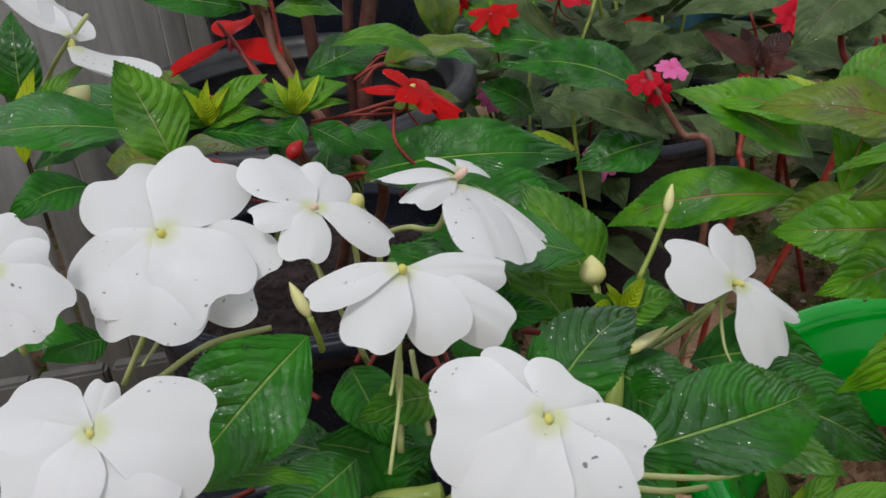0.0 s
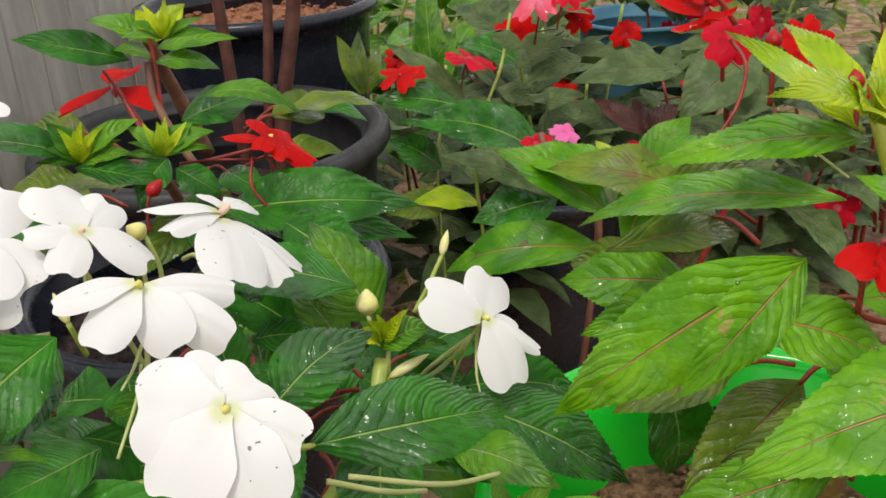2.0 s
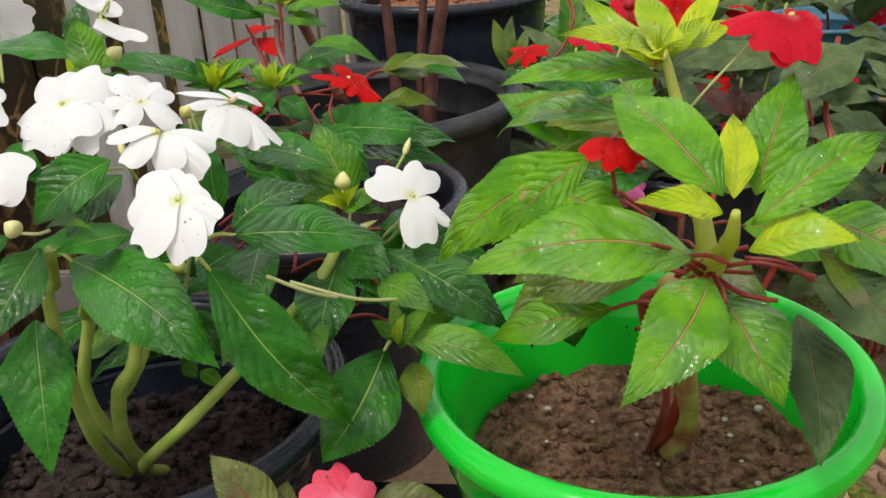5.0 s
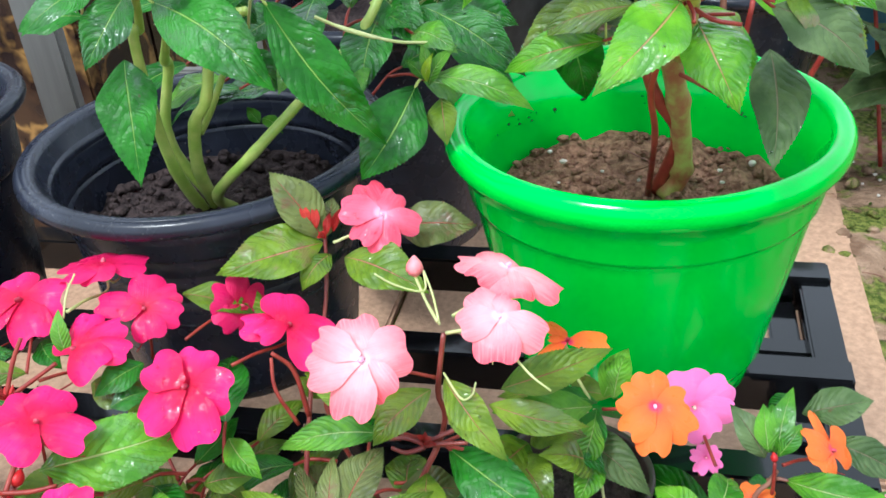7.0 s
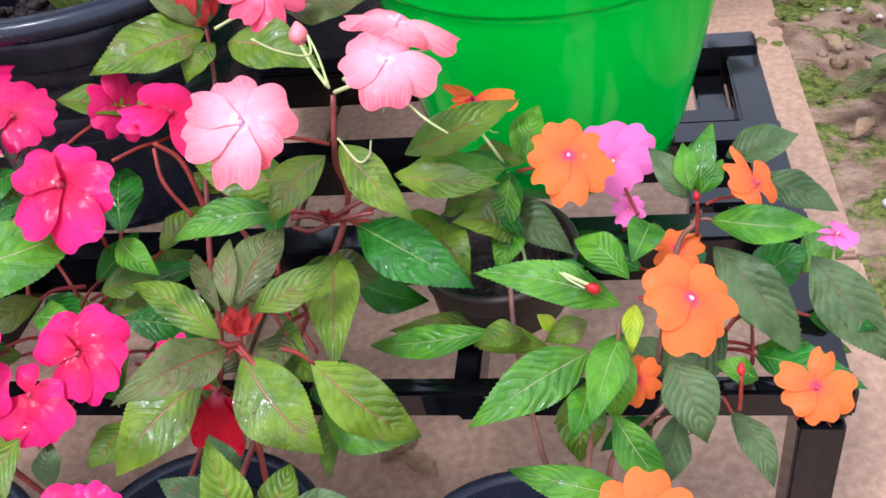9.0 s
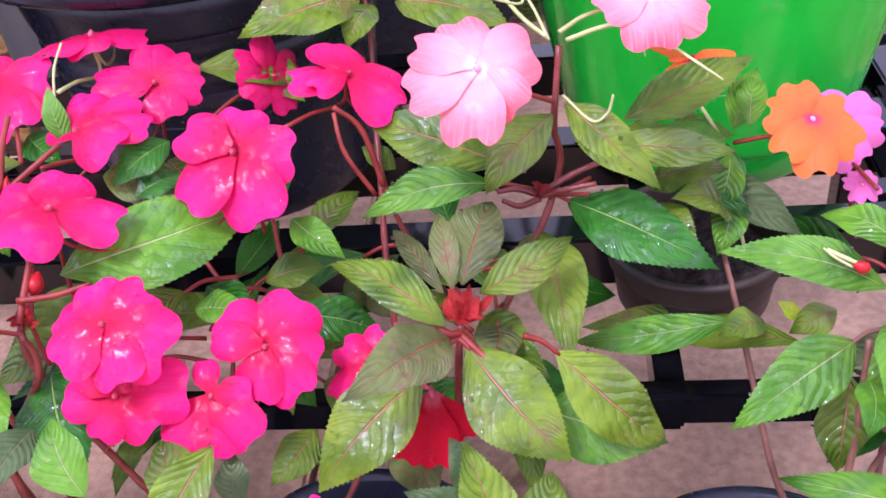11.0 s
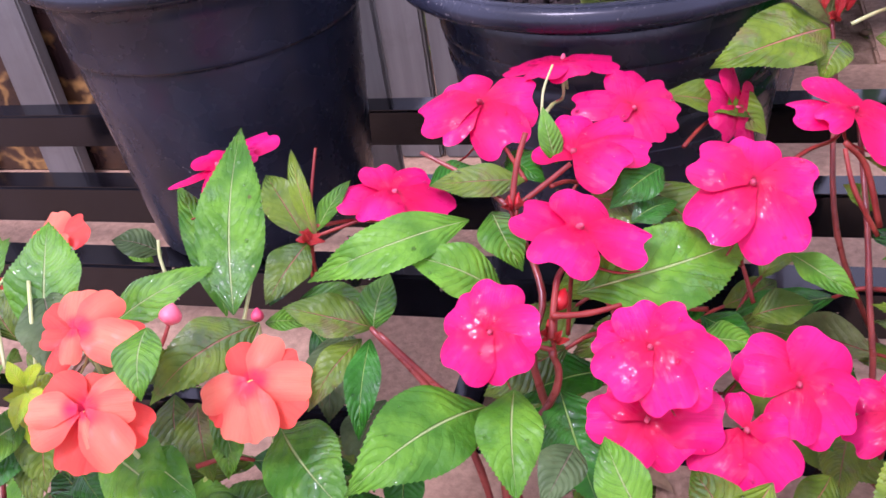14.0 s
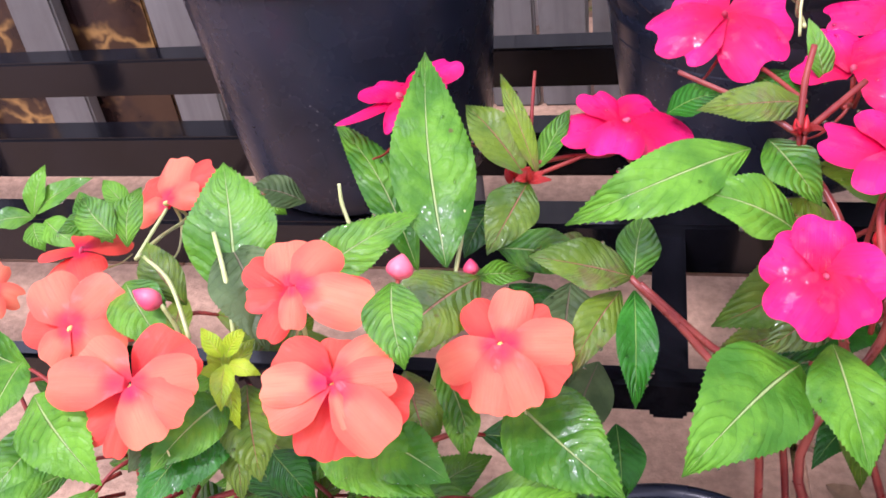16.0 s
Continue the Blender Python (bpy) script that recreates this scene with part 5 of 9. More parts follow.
flower(redplant, PET_RED, EYE_RED, STEM_RED, (-0.1321, 0.6143, 0.5929), (0.202, 0.255, -0.946), 0.0401, 0, foot=(-0.1028, 0.5831, 0.5505), notch=0.12, cup=.25, spur=False, petals=((61, 0.96, 0.68), (-45, 1.11, 0.55), (-179, 0.93, 0.46)))
bud(redplant, BUD_RED, STEM_RED, (-0.1040, 0.5061, 0.5513), (-0.0956, 0.5107, 0.5592), 0.0045)
leaf(redplant, LEAF_DEEP, (-0.1178, 0.6088, 0.6120), (-0.1841, 0.5890, 0.6350), 0.0233, facing=(0.07, -0.54, 0.84), turn=20)
leaf(redplant, LEAF_DEEP, (-0.0650, 0.5320, 0.5247), (0.0610, 0.5043, 0.5267), 0.0462, facing=(0.07, -0.59, 0.80), arch=.14, petiole=.02, stem=STEM_RED)
leaf(redplant, LEAF_DEEP, (-0.0578, 0.5354, 0.5178), (0.0567, 0.5049, 0.5046), 0.0425, facing=(0.04, -0.31, 0.95), arch=.1)
leaf(redplant, LEAF_FRESH, (-0.0717, 0.5821, 0.5889), (-0.0066, 0.5717, 0.5726), 0.0191, facing=(0.05, -0.43, 0.90), arch=.25)
leaf(redplant, LEAF_DEEP, (-0.0889, 0.5938, 0.5706), (-0.0294, 0.6070, 0.5838), 0.0325, facing=(0.07, -0.54, 0.84))
leaf(redplant, LEAF_DEEP, (-0.0947, 0.5448, 0.5613), (-0.1132, 0.5210, 0.5379), 0.0229, facing=(0.09, -0.73, 0.67))
leaf(redplant, LEAF_DEEP, (-0.1416, 0.5501, 0.5612), (-0.1982, 0.5509, 0.5786), 0.0226, facing=(0.05, -0.43, 0.90))
leaf(redplant, LEAF_DEEP, (-0.1416, 0.5510, 0.5633), (-0.2540, 0.5384, 0.5905), 0.0304, facing=(0.05, -0.37, 0.93))
leaf(redplant, LEAF_DEEP, (-0.0904, 0.5426, 0.5551), (-0.0621, 0.5277, 0.5388), 0.0216, facing=(0.08, -0.64, 0.76))
leaf(redplant, LEAF_DEEP, (-0.1508, 0.5385, 0.5626), (-0.0960, 0.5279, 0.5486), 0.0218, facing=(0.05, -0.43, 0.90))
leaf(redplant, LEAF_FRESH, (-0.1486, 0.5405, 0.5665), (-0.1642, 0.5492, 0.5900), 0.0146, facing=(0.07, -0.54, 0.84), fold=.6)
leaf(redplant, LEAF_FRESH, (-0.1464, 0.5407, 0.5663), (-0.1094, 0.5541, 0.5859), 0.0150, facing=(0.07, -0.54, 0.84), fold=.6)
leaf(redplant, LEAF_LIME, (-0.1464, 0.5407, 0.5663), (-0.1465, 0.5388, 0.5867), 0.0095, facing=(0.07, -0.54, 0.84), fold=.6)
leaf(redplant, LEAF_FRESH, (-0.1464, 0.5398, 0.5644), (-0.1127, 0.5351, 0.5691), 0.0136, facing=(0.07, -0.54, 0.84))
leaf(redplant, LEAF_FRESH, (-0.0968, 0.5455, 0.5634), (-0.0771, 0.5554, 0.5801), 0.0145, facing=(0.07, -0.54, 0.84), fold=.6)
leaf(redplant, LEAF_LIME, (-0.0968, 0.5455, 0.5634), (-0.0975, 0.5444, 0.5858), 0.0095, facing=(0.07, -0.54, 0.84), fold=.6)
leaf(redplant, LEAF_FRESH, (-0.0968, 0.5455, 0.5634), (-0.0642, 0.5540, 0.5734), 0.0153, facing=(0.07, -0.54, 0.84), fold=.5)
leaf(redplant, LEAF_FRESH, (-0.0968, 0.5455, 0.5634), (-0.1181, 0.5514, 0.5825), 0.0124, facing=(0.07, -0.54, 0.84))
leaf(redplant, LEAF_FRESH, (-0.0995, 0.6134, 0.6172), (-0.0447, 0.6103, 0.6200), 0.0163, facing=(0.07, -0.54, 0.84))
leaf(redplant, LEAF_FRESH, (-0.0995, 0.6143, 0.6193), (-0.1425, 0.6177, 0.6385), 0.0191, facing=(0.07, -0.54, 0.84))
leaf(redplant, LEAF_LIME, (-0.1017, 0.6150, 0.6215), (-0.1105, 0.6236, 0.6429), 0.0121, facing=(0.07, -0.54, 0.84))
leaf(redplant, LEAF_LIME, (-0.0994, 0.6153, 0.6213), (-0.0786, 0.6276, 0.6431), 0.0195, facing=(0.07, -0.54, 0.84))
leaf(redplant, LEAF_FRESH, (-0.1019, 0.6094, 0.6090), (-0.0585, 0.6007, 0.6023), 0.0182, facing=(0.07, -0.54, 0.84))
leaf(redplant, LEAF_FRESH, (-0.1019, 0.6103, 0.6110), (-0.1256, 0.6007, 0.6207), 0.0135, facing=(0.07, -0.54, 0.84))
leaf(redplant, LEAF_FRESH, (-0.1473, 0.5401, 0.5652), (-0.1666, 0.5378, 0.5776), 0.0066, facing=(0.08, -0.64, 0.76), fold=.6)
leaf(redplant, LEAF_LIME, (-0.1473, 0.5401, 0.5652), (-0.1570, 0.5435, 0.5876), 0.0057, facing=(0.08, -0.64, 0.76), fold=.6)
leaf(redplant, LEAF_LIME, (-0.1473, 0.5401, 0.5652), (-0.1428, 0.5462, 0.5900), 0.0057, facing=(0.08, -0.64, 0.76), fold=.6)
leaf(redplant, LEAF_LIME, (-0.1473, 0.5401, 0.5652), (-0.1305, 0.5457, 0.5853), 0.0060, facing=(0.08, -0.64, 0.76), fold=.6)
leaf(redplant, LEAF_FRESH, (-0.1473, 0.5401, 0.5652), (-0.1203, 0.5431, 0.5768), 0.0067, facing=(0.08, -0.64, 0.76), fold=.6)
leaf(redplant, LEAF_FRESH, (-0.1473, 0.5401, 0.5652), (-0.1153, 0.5397, 0.5679), 0.0067, facing=(0.08, -0.64, 0.76), fold=.6)
leaf(redplant, LEAF_FRESH, (-0.1473, 0.5401, 0.5652), (-0.1719, 0.5336, 0.5696), 0.0067, facing=(0.08, -0.64, 0.76), fold=.6)
leaf(redplant, LEAF_LIME, (-0.1473, 0.5401, 0.5652), (-0.1357, 0.5423, 0.5793), 0.0046, facing=(0.08, -0.64, 0.76), fold=.6)
leaf(redplant, LEAF_LIME, (-0.1473, 0.5401, 0.5652), (-0.1511, 0.5412, 0.5810), 0.0044, facing=(0.08, -0.64, 0.76), fold=.6)
leaf(redplant, LEAF_FRESH, (-0.0968, 0.5450, 0.5622), (-0.1165, 0.5426, 0.5746), 0.0066, facing=(0.08, -0.64, 0.76), fold=.6)
leaf(redplant, LEAF_LIME, (-0.0968, 0.5450, 0.5622), (-0.1069, 0.5483, 0.5847), 0.0058, facing=(0.08, -0.64, 0.76), fold=.6)
leaf(redplant, LEAF_LIME, (-0.0968, 0.5450, 0.5622), (-0.0927, 0.5511, 0.5870), 0.0057, facing=(0.08, -0.64, 0.76), fold=.6)
leaf(redplant, LEAF_LIME, (-0.0968, 0.5450, 0.5622), (-0.0803, 0.5505, 0.5823), 0.0059, facing=(0.08, -0.64, 0.76), fold=.6)
leaf(redplant, LEAF_FRESH, (-0.0968, 0.5450, 0.5622), (-0.0702, 0.5479, 0.5739), 0.0067, facing=(0.08, -0.64, 0.76), fold=.6)
leaf(redplant, LEAF_FRESH, (-0.0968, 0.5450, 0.5622), (-0.0652, 0.5445, 0.5649), 0.0067, facing=(0.08, -0.64, 0.76), fold=.6)
leaf(redplant, LEAF_FRESH, (-0.0968, 0.5450, 0.5622), (-0.1217, 0.5384, 0.5667), 0.0067, facing=(0.08, -0.64, 0.76), fold=.6)
leaf(redplant, LEAF_LIME, (-0.0968, 0.5450, 0.5622), (-0.0856, 0.5472, 0.5763), 0.0046, facing=(0.08, -0.64, 0.76), fold=.6)
leaf(redplant, LEAF_LIME, (-0.0968, 0.5450, 0.5622), (-0.1010, 0.5460, 0.5780), 0.0044, facing=(0.08, -0.64, 0.76), fold=.6)
leaf(redplant, LEAF_FRESH, (-0.0893, 0.5764, 0.6303), (-0.1090, 0.5738, 0.6423), 0.0067, facing=(0.08, -0.64, 0.76), fold=.6)
leaf(redplant, LEAF_LIME, (-0.0893, 0.5764, 0.6303), (-0.0994, 0.5795, 0.6523), 0.0058, facing=(0.08, -0.64, 0.76), fold=.6)
leaf(redplant, LEAF_LIME, (-0.0893, 0.5764, 0.6303), (-0.0852, 0.5823, 0.6546), 0.0057, facing=(0.08, -0.64, 0.76), fold=.6)
leaf(redplant, LEAF_LIME, (-0.0893, 0.5764, 0.6303), (-0.0728, 0.5817, 0.6500), 0.0060, facing=(0.08, -0.64, 0.76), fold=.6)
leaf(redplant, LEAF_FRESH, (-0.0893, 0.5764, 0.6303), (-0.0627, 0.5792, 0.6415), 0.0067, facing=(0.08, -0.64, 0.76), fold=.6)
leaf(redplant, LEAF_FRESH, (-0.0893, 0.5764, 0.6303), (-0.0577, 0.5758, 0.6325), 0.0067, facing=(0.08, -0.64, 0.76), fold=.6)
leaf(redplant, LEAF_FRESH, (-0.0893, 0.5764, 0.6303), (-0.1142, 0.5696, 0.6343), 0.0067, facing=(0.08, -0.64, 0.76), fold=.6)
leaf(redplant, LEAF_LIME, (-0.0893, 0.5764, 0.6303), (-0.0781, 0.5784, 0.6440), 0.0046, facing=(0.08, -0.64, 0.76), fold=.6)
leaf(redplant, LEAF_LIME, (-0.0893, 0.5764, 0.6303), (-0.0935, 0.5773, 0.6457), 0.0044, facing=(0.08, -0.64, 0.76), fold=.6)

coral = thing("impatiens", (0.04, 0.06, 0.13), "impatiens with coral-pink flowers, red stems and bronze-green leaves", "plant", "potted impatiens")
stem(coral, STEM_WINE, 0.0020, 0.0015, (-0.0100, -0.0400, 0.1200), (0.0174, -0.0139, 0.1989), (0.0892, 0.0607, 0.3225), (0.0933, 0.0657, 0.3670), (0.0971, 0.0758, 0.4005))
stem(coral, STEM_WINE, 0.0018, 0.0013, (0.0300, 0.1200, 0.2000), (-0.0048, 0.1258, 0.2914), (-0.0087, 0.1713, 0.3647), (-0.0113, 0.1876, 0.3915))
stem(coral, STEM_WINE, 0.0020, 0.0015, (0.0300, -0.0300, 0.1200), (0.0418, -0.0264, 0.2444), (0.0476, -0.0217, 0.2991), (0.0502, -0.0191, 0.3185))
stem(coral, STEM_RED, 0.0013, 0.0011, (0.0866, 0.0599, 0.3320), (0.0680, 0.0549, 0.3411), (0.0648, 0.0534, 0.3400))
stem(coral, STEM_RED, 0.0013, 0.0011, (0.0901, 0.0589, 0.3289), (0.1100, 0.0800, 0.3254))
stem(coral, STEM_RED, 0.0013, 0.0011, (0.0900, 0.0598, 0.3303), (0.1084, 0.0542, 0.3332))
flower(coral, PET_CORAL, EYE_LILAC, STEM_RED, (0.0640, 0.0300, 0.4149), (-0.030, -0.656, 0.754), 0.0302, 0, foot=(0.0938, 0.0607, 0.3803), notch=0.12, petals=((117, 0.91, 0.83), (25, 0.86, 0.92), (-45, 0.88, 0.66), (-95, 1.18, 0.93), (-160, 1.13, 0.85), (161, 1.04, 0.61)))
flower(coral, PET_CORAL, EYE_LILAC, STEM_PALE, (0.1334, 0.0539, 0.4306), (0.219, -0.475, 0.853), 0.0233, 0, foot=(0.1007, 0.0683, 0.4064), notch=0.12, petals=((118, 0.91, 0.84), (46, 0.65, 0.67), (-38, 1.24, 0.93), (-106, 1.20, 1.08), (-176, 1.00, 0.91)))
flower(coral, PET_CORAL, EYE_LILAC, STEM_PALE, (0.1264, 0.1200, 0.4171), (0.306, 0.057, 0.950), 0.0317, 0, foot=(0.0974, 0.0977, 0.3967), notch=0.12, petals=((79, 0.98, 0.68), (11, 0.77, 0.89), (-105, 1.21, 0.72), (-172, 1.11, 0.89), (134, 0.94, 0.66)))
flower(coral, PET_ROSE, EYE_LILAC, STEM_PALE, (0.0330, 0.1832, 0.4141), (0.237, -0.563, 0.792), 0.0281, 0, foot=(-0.0021, 0.1787, 0.3928), notch=0.12, petals=((105, 1.06, 0.81), (49, 0.79, 0.70), (-25, 1.03, 0.62), (-95, 1.07, 0.82), (-137, 0.99, 0.72), (160, 1.05, 0.86)))
bud(coral, BUD_CORAL, STEM_PALE, (0.0704, 0.1216, 0.4071), (0.0688, 0.1283, 0.4183), 0.0055, foot=(0.0915, 0.0864, 0.4003))
stem(coral, STEM_PALE, 0.0008, 0.0006, (0.0926, 0.0857, 0.3989), (0.0854, 0.1023, 0.4088), (0.0776, 0.1164, 0.4151))
stem(coral, STEM_PALE, 0.0007, 0.0006, (0.0776, 0.1164, 0.4151), (0.0804, 0.1021, 0.4106), (0.0653, 0.0965, 0.4174), (0.0542, 0.0935, 0.4267))
stem(coral, STEM_PALE, 0.0007, 0.0005, (0.1392, 0.0469, 0.4143), (0.1526, 0.0346, 0.4085), (0.1629, 0.0325, 0.4011))
stem(coral, STEM_PALE, 0.0007, 0.0005, (0.0981, 0.0640, 0.3814), (0.1101, 0.0509, 0.3750), (0.1170, 0.0492, 0.3792), (0.1197, 0.0495, 0.3881))
leaf(coral, LEAF_RED, (-0.0204, 0.1865, 0.4030), (-0.0284, 0.1927, 0.4160), 0.0059, facing=(0.14, -0.56, 0.81), fold=.6)
leaf(coral, LEAF_RED, (-0.0086, 0.1848, 0.3955), (-0.0070, 0.1930, 0.4078), 0.0053, facing=(0.14, -0.56, 0.81), fold=.6)
leaf(coral, LEAF_BRONZE, (-0.0112, 0.1866, 0.3898), (-0.0513, 0.2034, 0.4327), 0.0299, facing=(0.17, -0.65, 0.74))
leaf(coral, LEAF_ROSY, (-0.0123, 0.1853, 0.3882), (-0.0752, 0.1428, 0.3850), 0.0407, facing=(0.13, -0.52, 0.84))
leaf(coral, LEAF_ROSY, (-0.0053, 0.1782, 0.3838), (-0.0178, 0.1493, 0.3719), 0.0202, facing=(0.14, -0.56, 0.81))
leaf(coral, LEAF_BRONZE, (0.0336, 0.2100, 0.3895), (0.0918, 0.2133, 0.3903), 0.0350, facing=(0.14, -0.56, 0.81))
leaf(coral, LEAF_ROSY, (0.0090, 0.1672, 0.3892), (0.0726, 0.1418, 0.3809), 0.0352, facing=(0.12, -0.47, 0.87))
leaf(coral, LEAF_BRONZE, (-0.0113, 0.1876, 0.3915), (-0.0101, 0.2116, 0.4097), 0.0181, facing=(0.18, -0.72, 0.67))
leaf(coral, LEAF_RED, (0.0501, -0.0229, 0.3220), (0.0528, -0.0139, 0.3331), 0.0065, facing=(0.09, -0.53, 0.85), fold=.6)
leaf(coral, LEAF_RED, (0.0461, -0.0217, 0.3243), (0.0454, -0.0159, 0.3322), 0.0043, facing=(0.09, -0.53, 0.85), fold=.6)
leaf(coral, LEAF_OLIVE, (0.0092, 0.0948, 0.3270), (-0.0080, 0.1006, 0.3384), 0.0129, facing=(0.09, -0.53, 0.85))
flower(coral, PET_CRIMSON, EYE_RED, STEM_RED, (0.0364, -0.0363, 0.2963), (0.163, -0.843, 0.512), 0.0342, 0, notch=0.12, cup=-.35, petals=((152, 0.69, 0.17), (-118, 1.20, 0.54), (-65, 0.92, 0.46), (-93, 1.19, 0.60)))
leaf(coral, LEAF_DUSK, (0.0598, -0.0892, 0.2913), (0.0487, -0.0760, 0.3109), 0.0157, facing=(0.10, -0.60, 0.79))
leaf(coral, LEAF_ROSY, (0.0714, -0.1114, 0.2831), (0.0566, -0.0904, 0.3259), 0.0218, facing=(0.09, -0.57, 0.81))
leaf(coral, LEAF_DUSK, (0.0693, -0.1101, 0.2850), (0.0343, -0.1040, 0.3138), 0.0249, facing=(0.07, -0.50, 0.86))
leaf(coral, LEAF_OLIVE, (0.0782, -0.1082, 0.2857), (0.0880, -0.0825, 0.2986), 0.0182, facing=(0.09, -0.57, 0.81))
leaf(coral, LEAF_DUSK, (0.0846, -0.1093, 0.2832), (0.1314, -0.1060, 0.2944), 0.0265, facing=(0.06, -0.42, 0.91))
leaf(coral, LEAF_DUSK, (0.0670, -0.1116, 0.2836), (0.0381, -0.1265, 0.3022), 0.0222, facing=(0.06, -0.42, 0.91))
leaf(coral, LEAF_RED, (0.0907, -0.1134, 0.2851), (0.0951, -0.1072, 0.2915), 0.0053, facing=(0.07, -0.50, 0.86), fold=.6)
leaf(coral, LEAF_RED, (0.0547, -0.0240, 0.3244), (0.0594, -0.0171, 0.3325), 0.0051, facing=(0.09, -0.53, 0.85), fold=.6)
leaf(coral, LEAF_RED, (0.0482, -0.0178, 0.3240), (0.0469, -0.0102, 0.3343), 0.0044, facing=(0.09, -0.53, 0.85), fold=.6)
leaf(coral, LEAF_RED, (0.0520, -0.0168, 0.3212), (0.0548, -0.0081, 0.3320), 0.0044, facing=(0.09, -0.53, 0.85), fold=.6)
leaf(coral, LEAF_RED, (0.0564, -0.0202, 0.3241), (0.0655, -0.0129, 0.3317), 0.0034, facing=(0.09, -0.53, 0.85), fold=.6)
leaf(coral, LEAF_RED, (-0.0156, 0.1854, 0.3994), (-0.0187, 0.1942, 0.4144), 0.0053, facing=(0.14, -0.56, 0.81), fold=.6)
leaf(coral, LEAF_RED, (-0.0041, 0.1868, 0.3969), (0.0008, 0.1966, 0.4103), 0.0053, facing=(0.14, -0.56, 0.81), fold=.6)
leaf(coral, LEAF_RED, (0.0885, -0.1142, 0.2845), (0.0868, -0.1073, 0.2929), 0.0042, facing=(0.07, -0.50, 0.86), fold=.6)
leaf(coral, LEAF_RED, (0.0929, -0.1133, 0.2848), (0.0998, -0.1076, 0.2902), 0.0047, facing=(0.07, -0.50, 0.86), fold=.6)
leaf(coral, LEAF_RED, (0.0518, -0.0216, 0.3233), (0.0448, -0.0224, 0.3320), 0.0048, facing=(0.09, -0.53, 0.85), fold=.6)
leaf(coral, LEAF_RED, (0.0526, -0.0208, 0.3242), (0.0592, -0.0254, 0.3283), 0.0033, facing=(0.09, -0.53, 0.85), fold=.6)
leaf(coral, LEAF_RED, (0.0509, -0.0208, 0.3245), (0.0437, -0.0183, 0.3227), 0.0034, facing=(0.09, -0.53, 0.85), fold=.6)
leaf(coral, LEAF_RED, (0.0519, -0.0197, 0.3258), (0.0498, -0.0211, 0.3344), 0.0032, facing=(0.09, -0.53, 0.85), fold=.6)
leaf(coral, LEAF_RED, (0.0490, -0.0215, 0.3240), (0.0464, -0.0191, 0.3261), 0.0025, facing=(0.09, -0.53, 0.85), fold=.6)
leaf(coral, LEAF_RED, (0.0499, -0.0217, 0.3235), (0.0611, -0.0216, 0.3246), 0.0044, facing=(0.09, -0.53, 0.85), fold=.6)
leaf(coral, LEAF_RED, (0.0516, -0.0216, 0.3233), (0.0548, -0.0214, 0.3345), 0.0034, facing=(0.09, -0.53, 0.85), fold=.6)
leaf(coral, LEAF_RED, (0.0496, -0.0197, 0.3262), (0.0470, -0.0195, 0.3271), 0.0016, facing=(0.09, -0.53, 0.85), fold=.6)
leaf(coral, LEAF_RED, (0.0503, -0.0201, 0.3256), (0.0605, -0.0251, 0.3268), 0.0039, facing=(0.09, -0.53, 0.85), fold=.6)
leaf(coral, LEAF_RED, (0.0517, -0.0194, 0.3262), (0.0488, -0.0241, 0.3339), 0.0037, facing=(0.09, -0.53, 0.85), fold=.6)
leaf(coral, LEAF_RED, (0.0490, -0.0214, 0.3242), (0.0510, -0.0165, 0.3301), 0.0039, facing=(0.09, -0.53, 0.85), fold=.6)
leaf(coral, LEAF_RED, (0.0494, -0.0218, 0.3236), (0.0562, -0.0193, 0.3220), 0.0044, facing=(0.09, -0.53, 0.85), fold=.6)
leaf(coral, LEAF_RED, (0.0502, -0.0202, 0.3254), (0.0608, -0.0199, 0.3269), 0.0046, facing=(0.09, -0.53, 0.85), fold=.6)
leaf(coral, LEAF_RED, (0.0518, -0.0213, 0.3237), (0.0581, -0.0148, 0.3241), 0.0049, facing=(0.09, -0.53, 0.85), fold=.6)
leaf(coral, LEAF_RED, (0.0853, 0.0544, 0.3324), (0.0905, 0.0566, 0.3342), 0.0036, facing=(0.09, -0.53, 0.85), fold=.6)
leaf(coral, LEAF_RED, (0.0843, 0.0560, 0.3347), (0.0788, 0.0574, 0.3327), 0.0030, facing=(0.09, -0.53, 0.85), fold=.6)
leaf(coral, LEAF_RED, (0.0838, 0.0561, 0.3349), (0.0818, 0.0520, 0.3433), 0.0043, facing=(0.09, -0.53, 0.85), fold=.6)
leaf(coral, LEAF_RED, (0.0853, 0.0546, 0.3326), (0.0801, 0.0550, 0.3359), 0.0034, facing=(0.09, -0.53, 0.85), fold=.6)
leaf(coral, LEAF_RED, (0.0834, 0.0553, 0.3339), (0.0940, 0.0517, 0.3370), 0.0029, facing=(0.09, -0.53, 0.85), fold=.6)
leaf(coral, LEAF_RED, (0.0853, 0.0547, 0.3328), (0.0839, 0.0616, 0.3371), 0.0033, facing=(0.09, -0.53, 0.85), fold=.6)
leaf(coral, LEAF_RED, (0.0842, 0.0553, 0.3338), (0.0907, 0.0519, 0.3412), 0.0048, facing=(0.09, -0.53, 0.85), fold=.6)
leaf(coral, LEAF_RED, (0.0848, 0.0549, 0.3331), (0.0918, 0.0539, 0.3337), 0.0032, facing=(0.09, -0.53, 0.85), fold=.6)
leaf(coral, LEAF_RED, (-0.0100, 0.1829, 0.3930), (-0.0108, 0.1769, 0.3993), 0.0052, facing=(0.14, -0.56, 0.81), fold=.6)
leaf(coral, LEAF_RED, (-0.0108, 0.1837, 0.3947), (-0.0132, 0.1780, 0.3962), 0.0035, facing=(0.14, -0.56, 0.81), fold=.6)
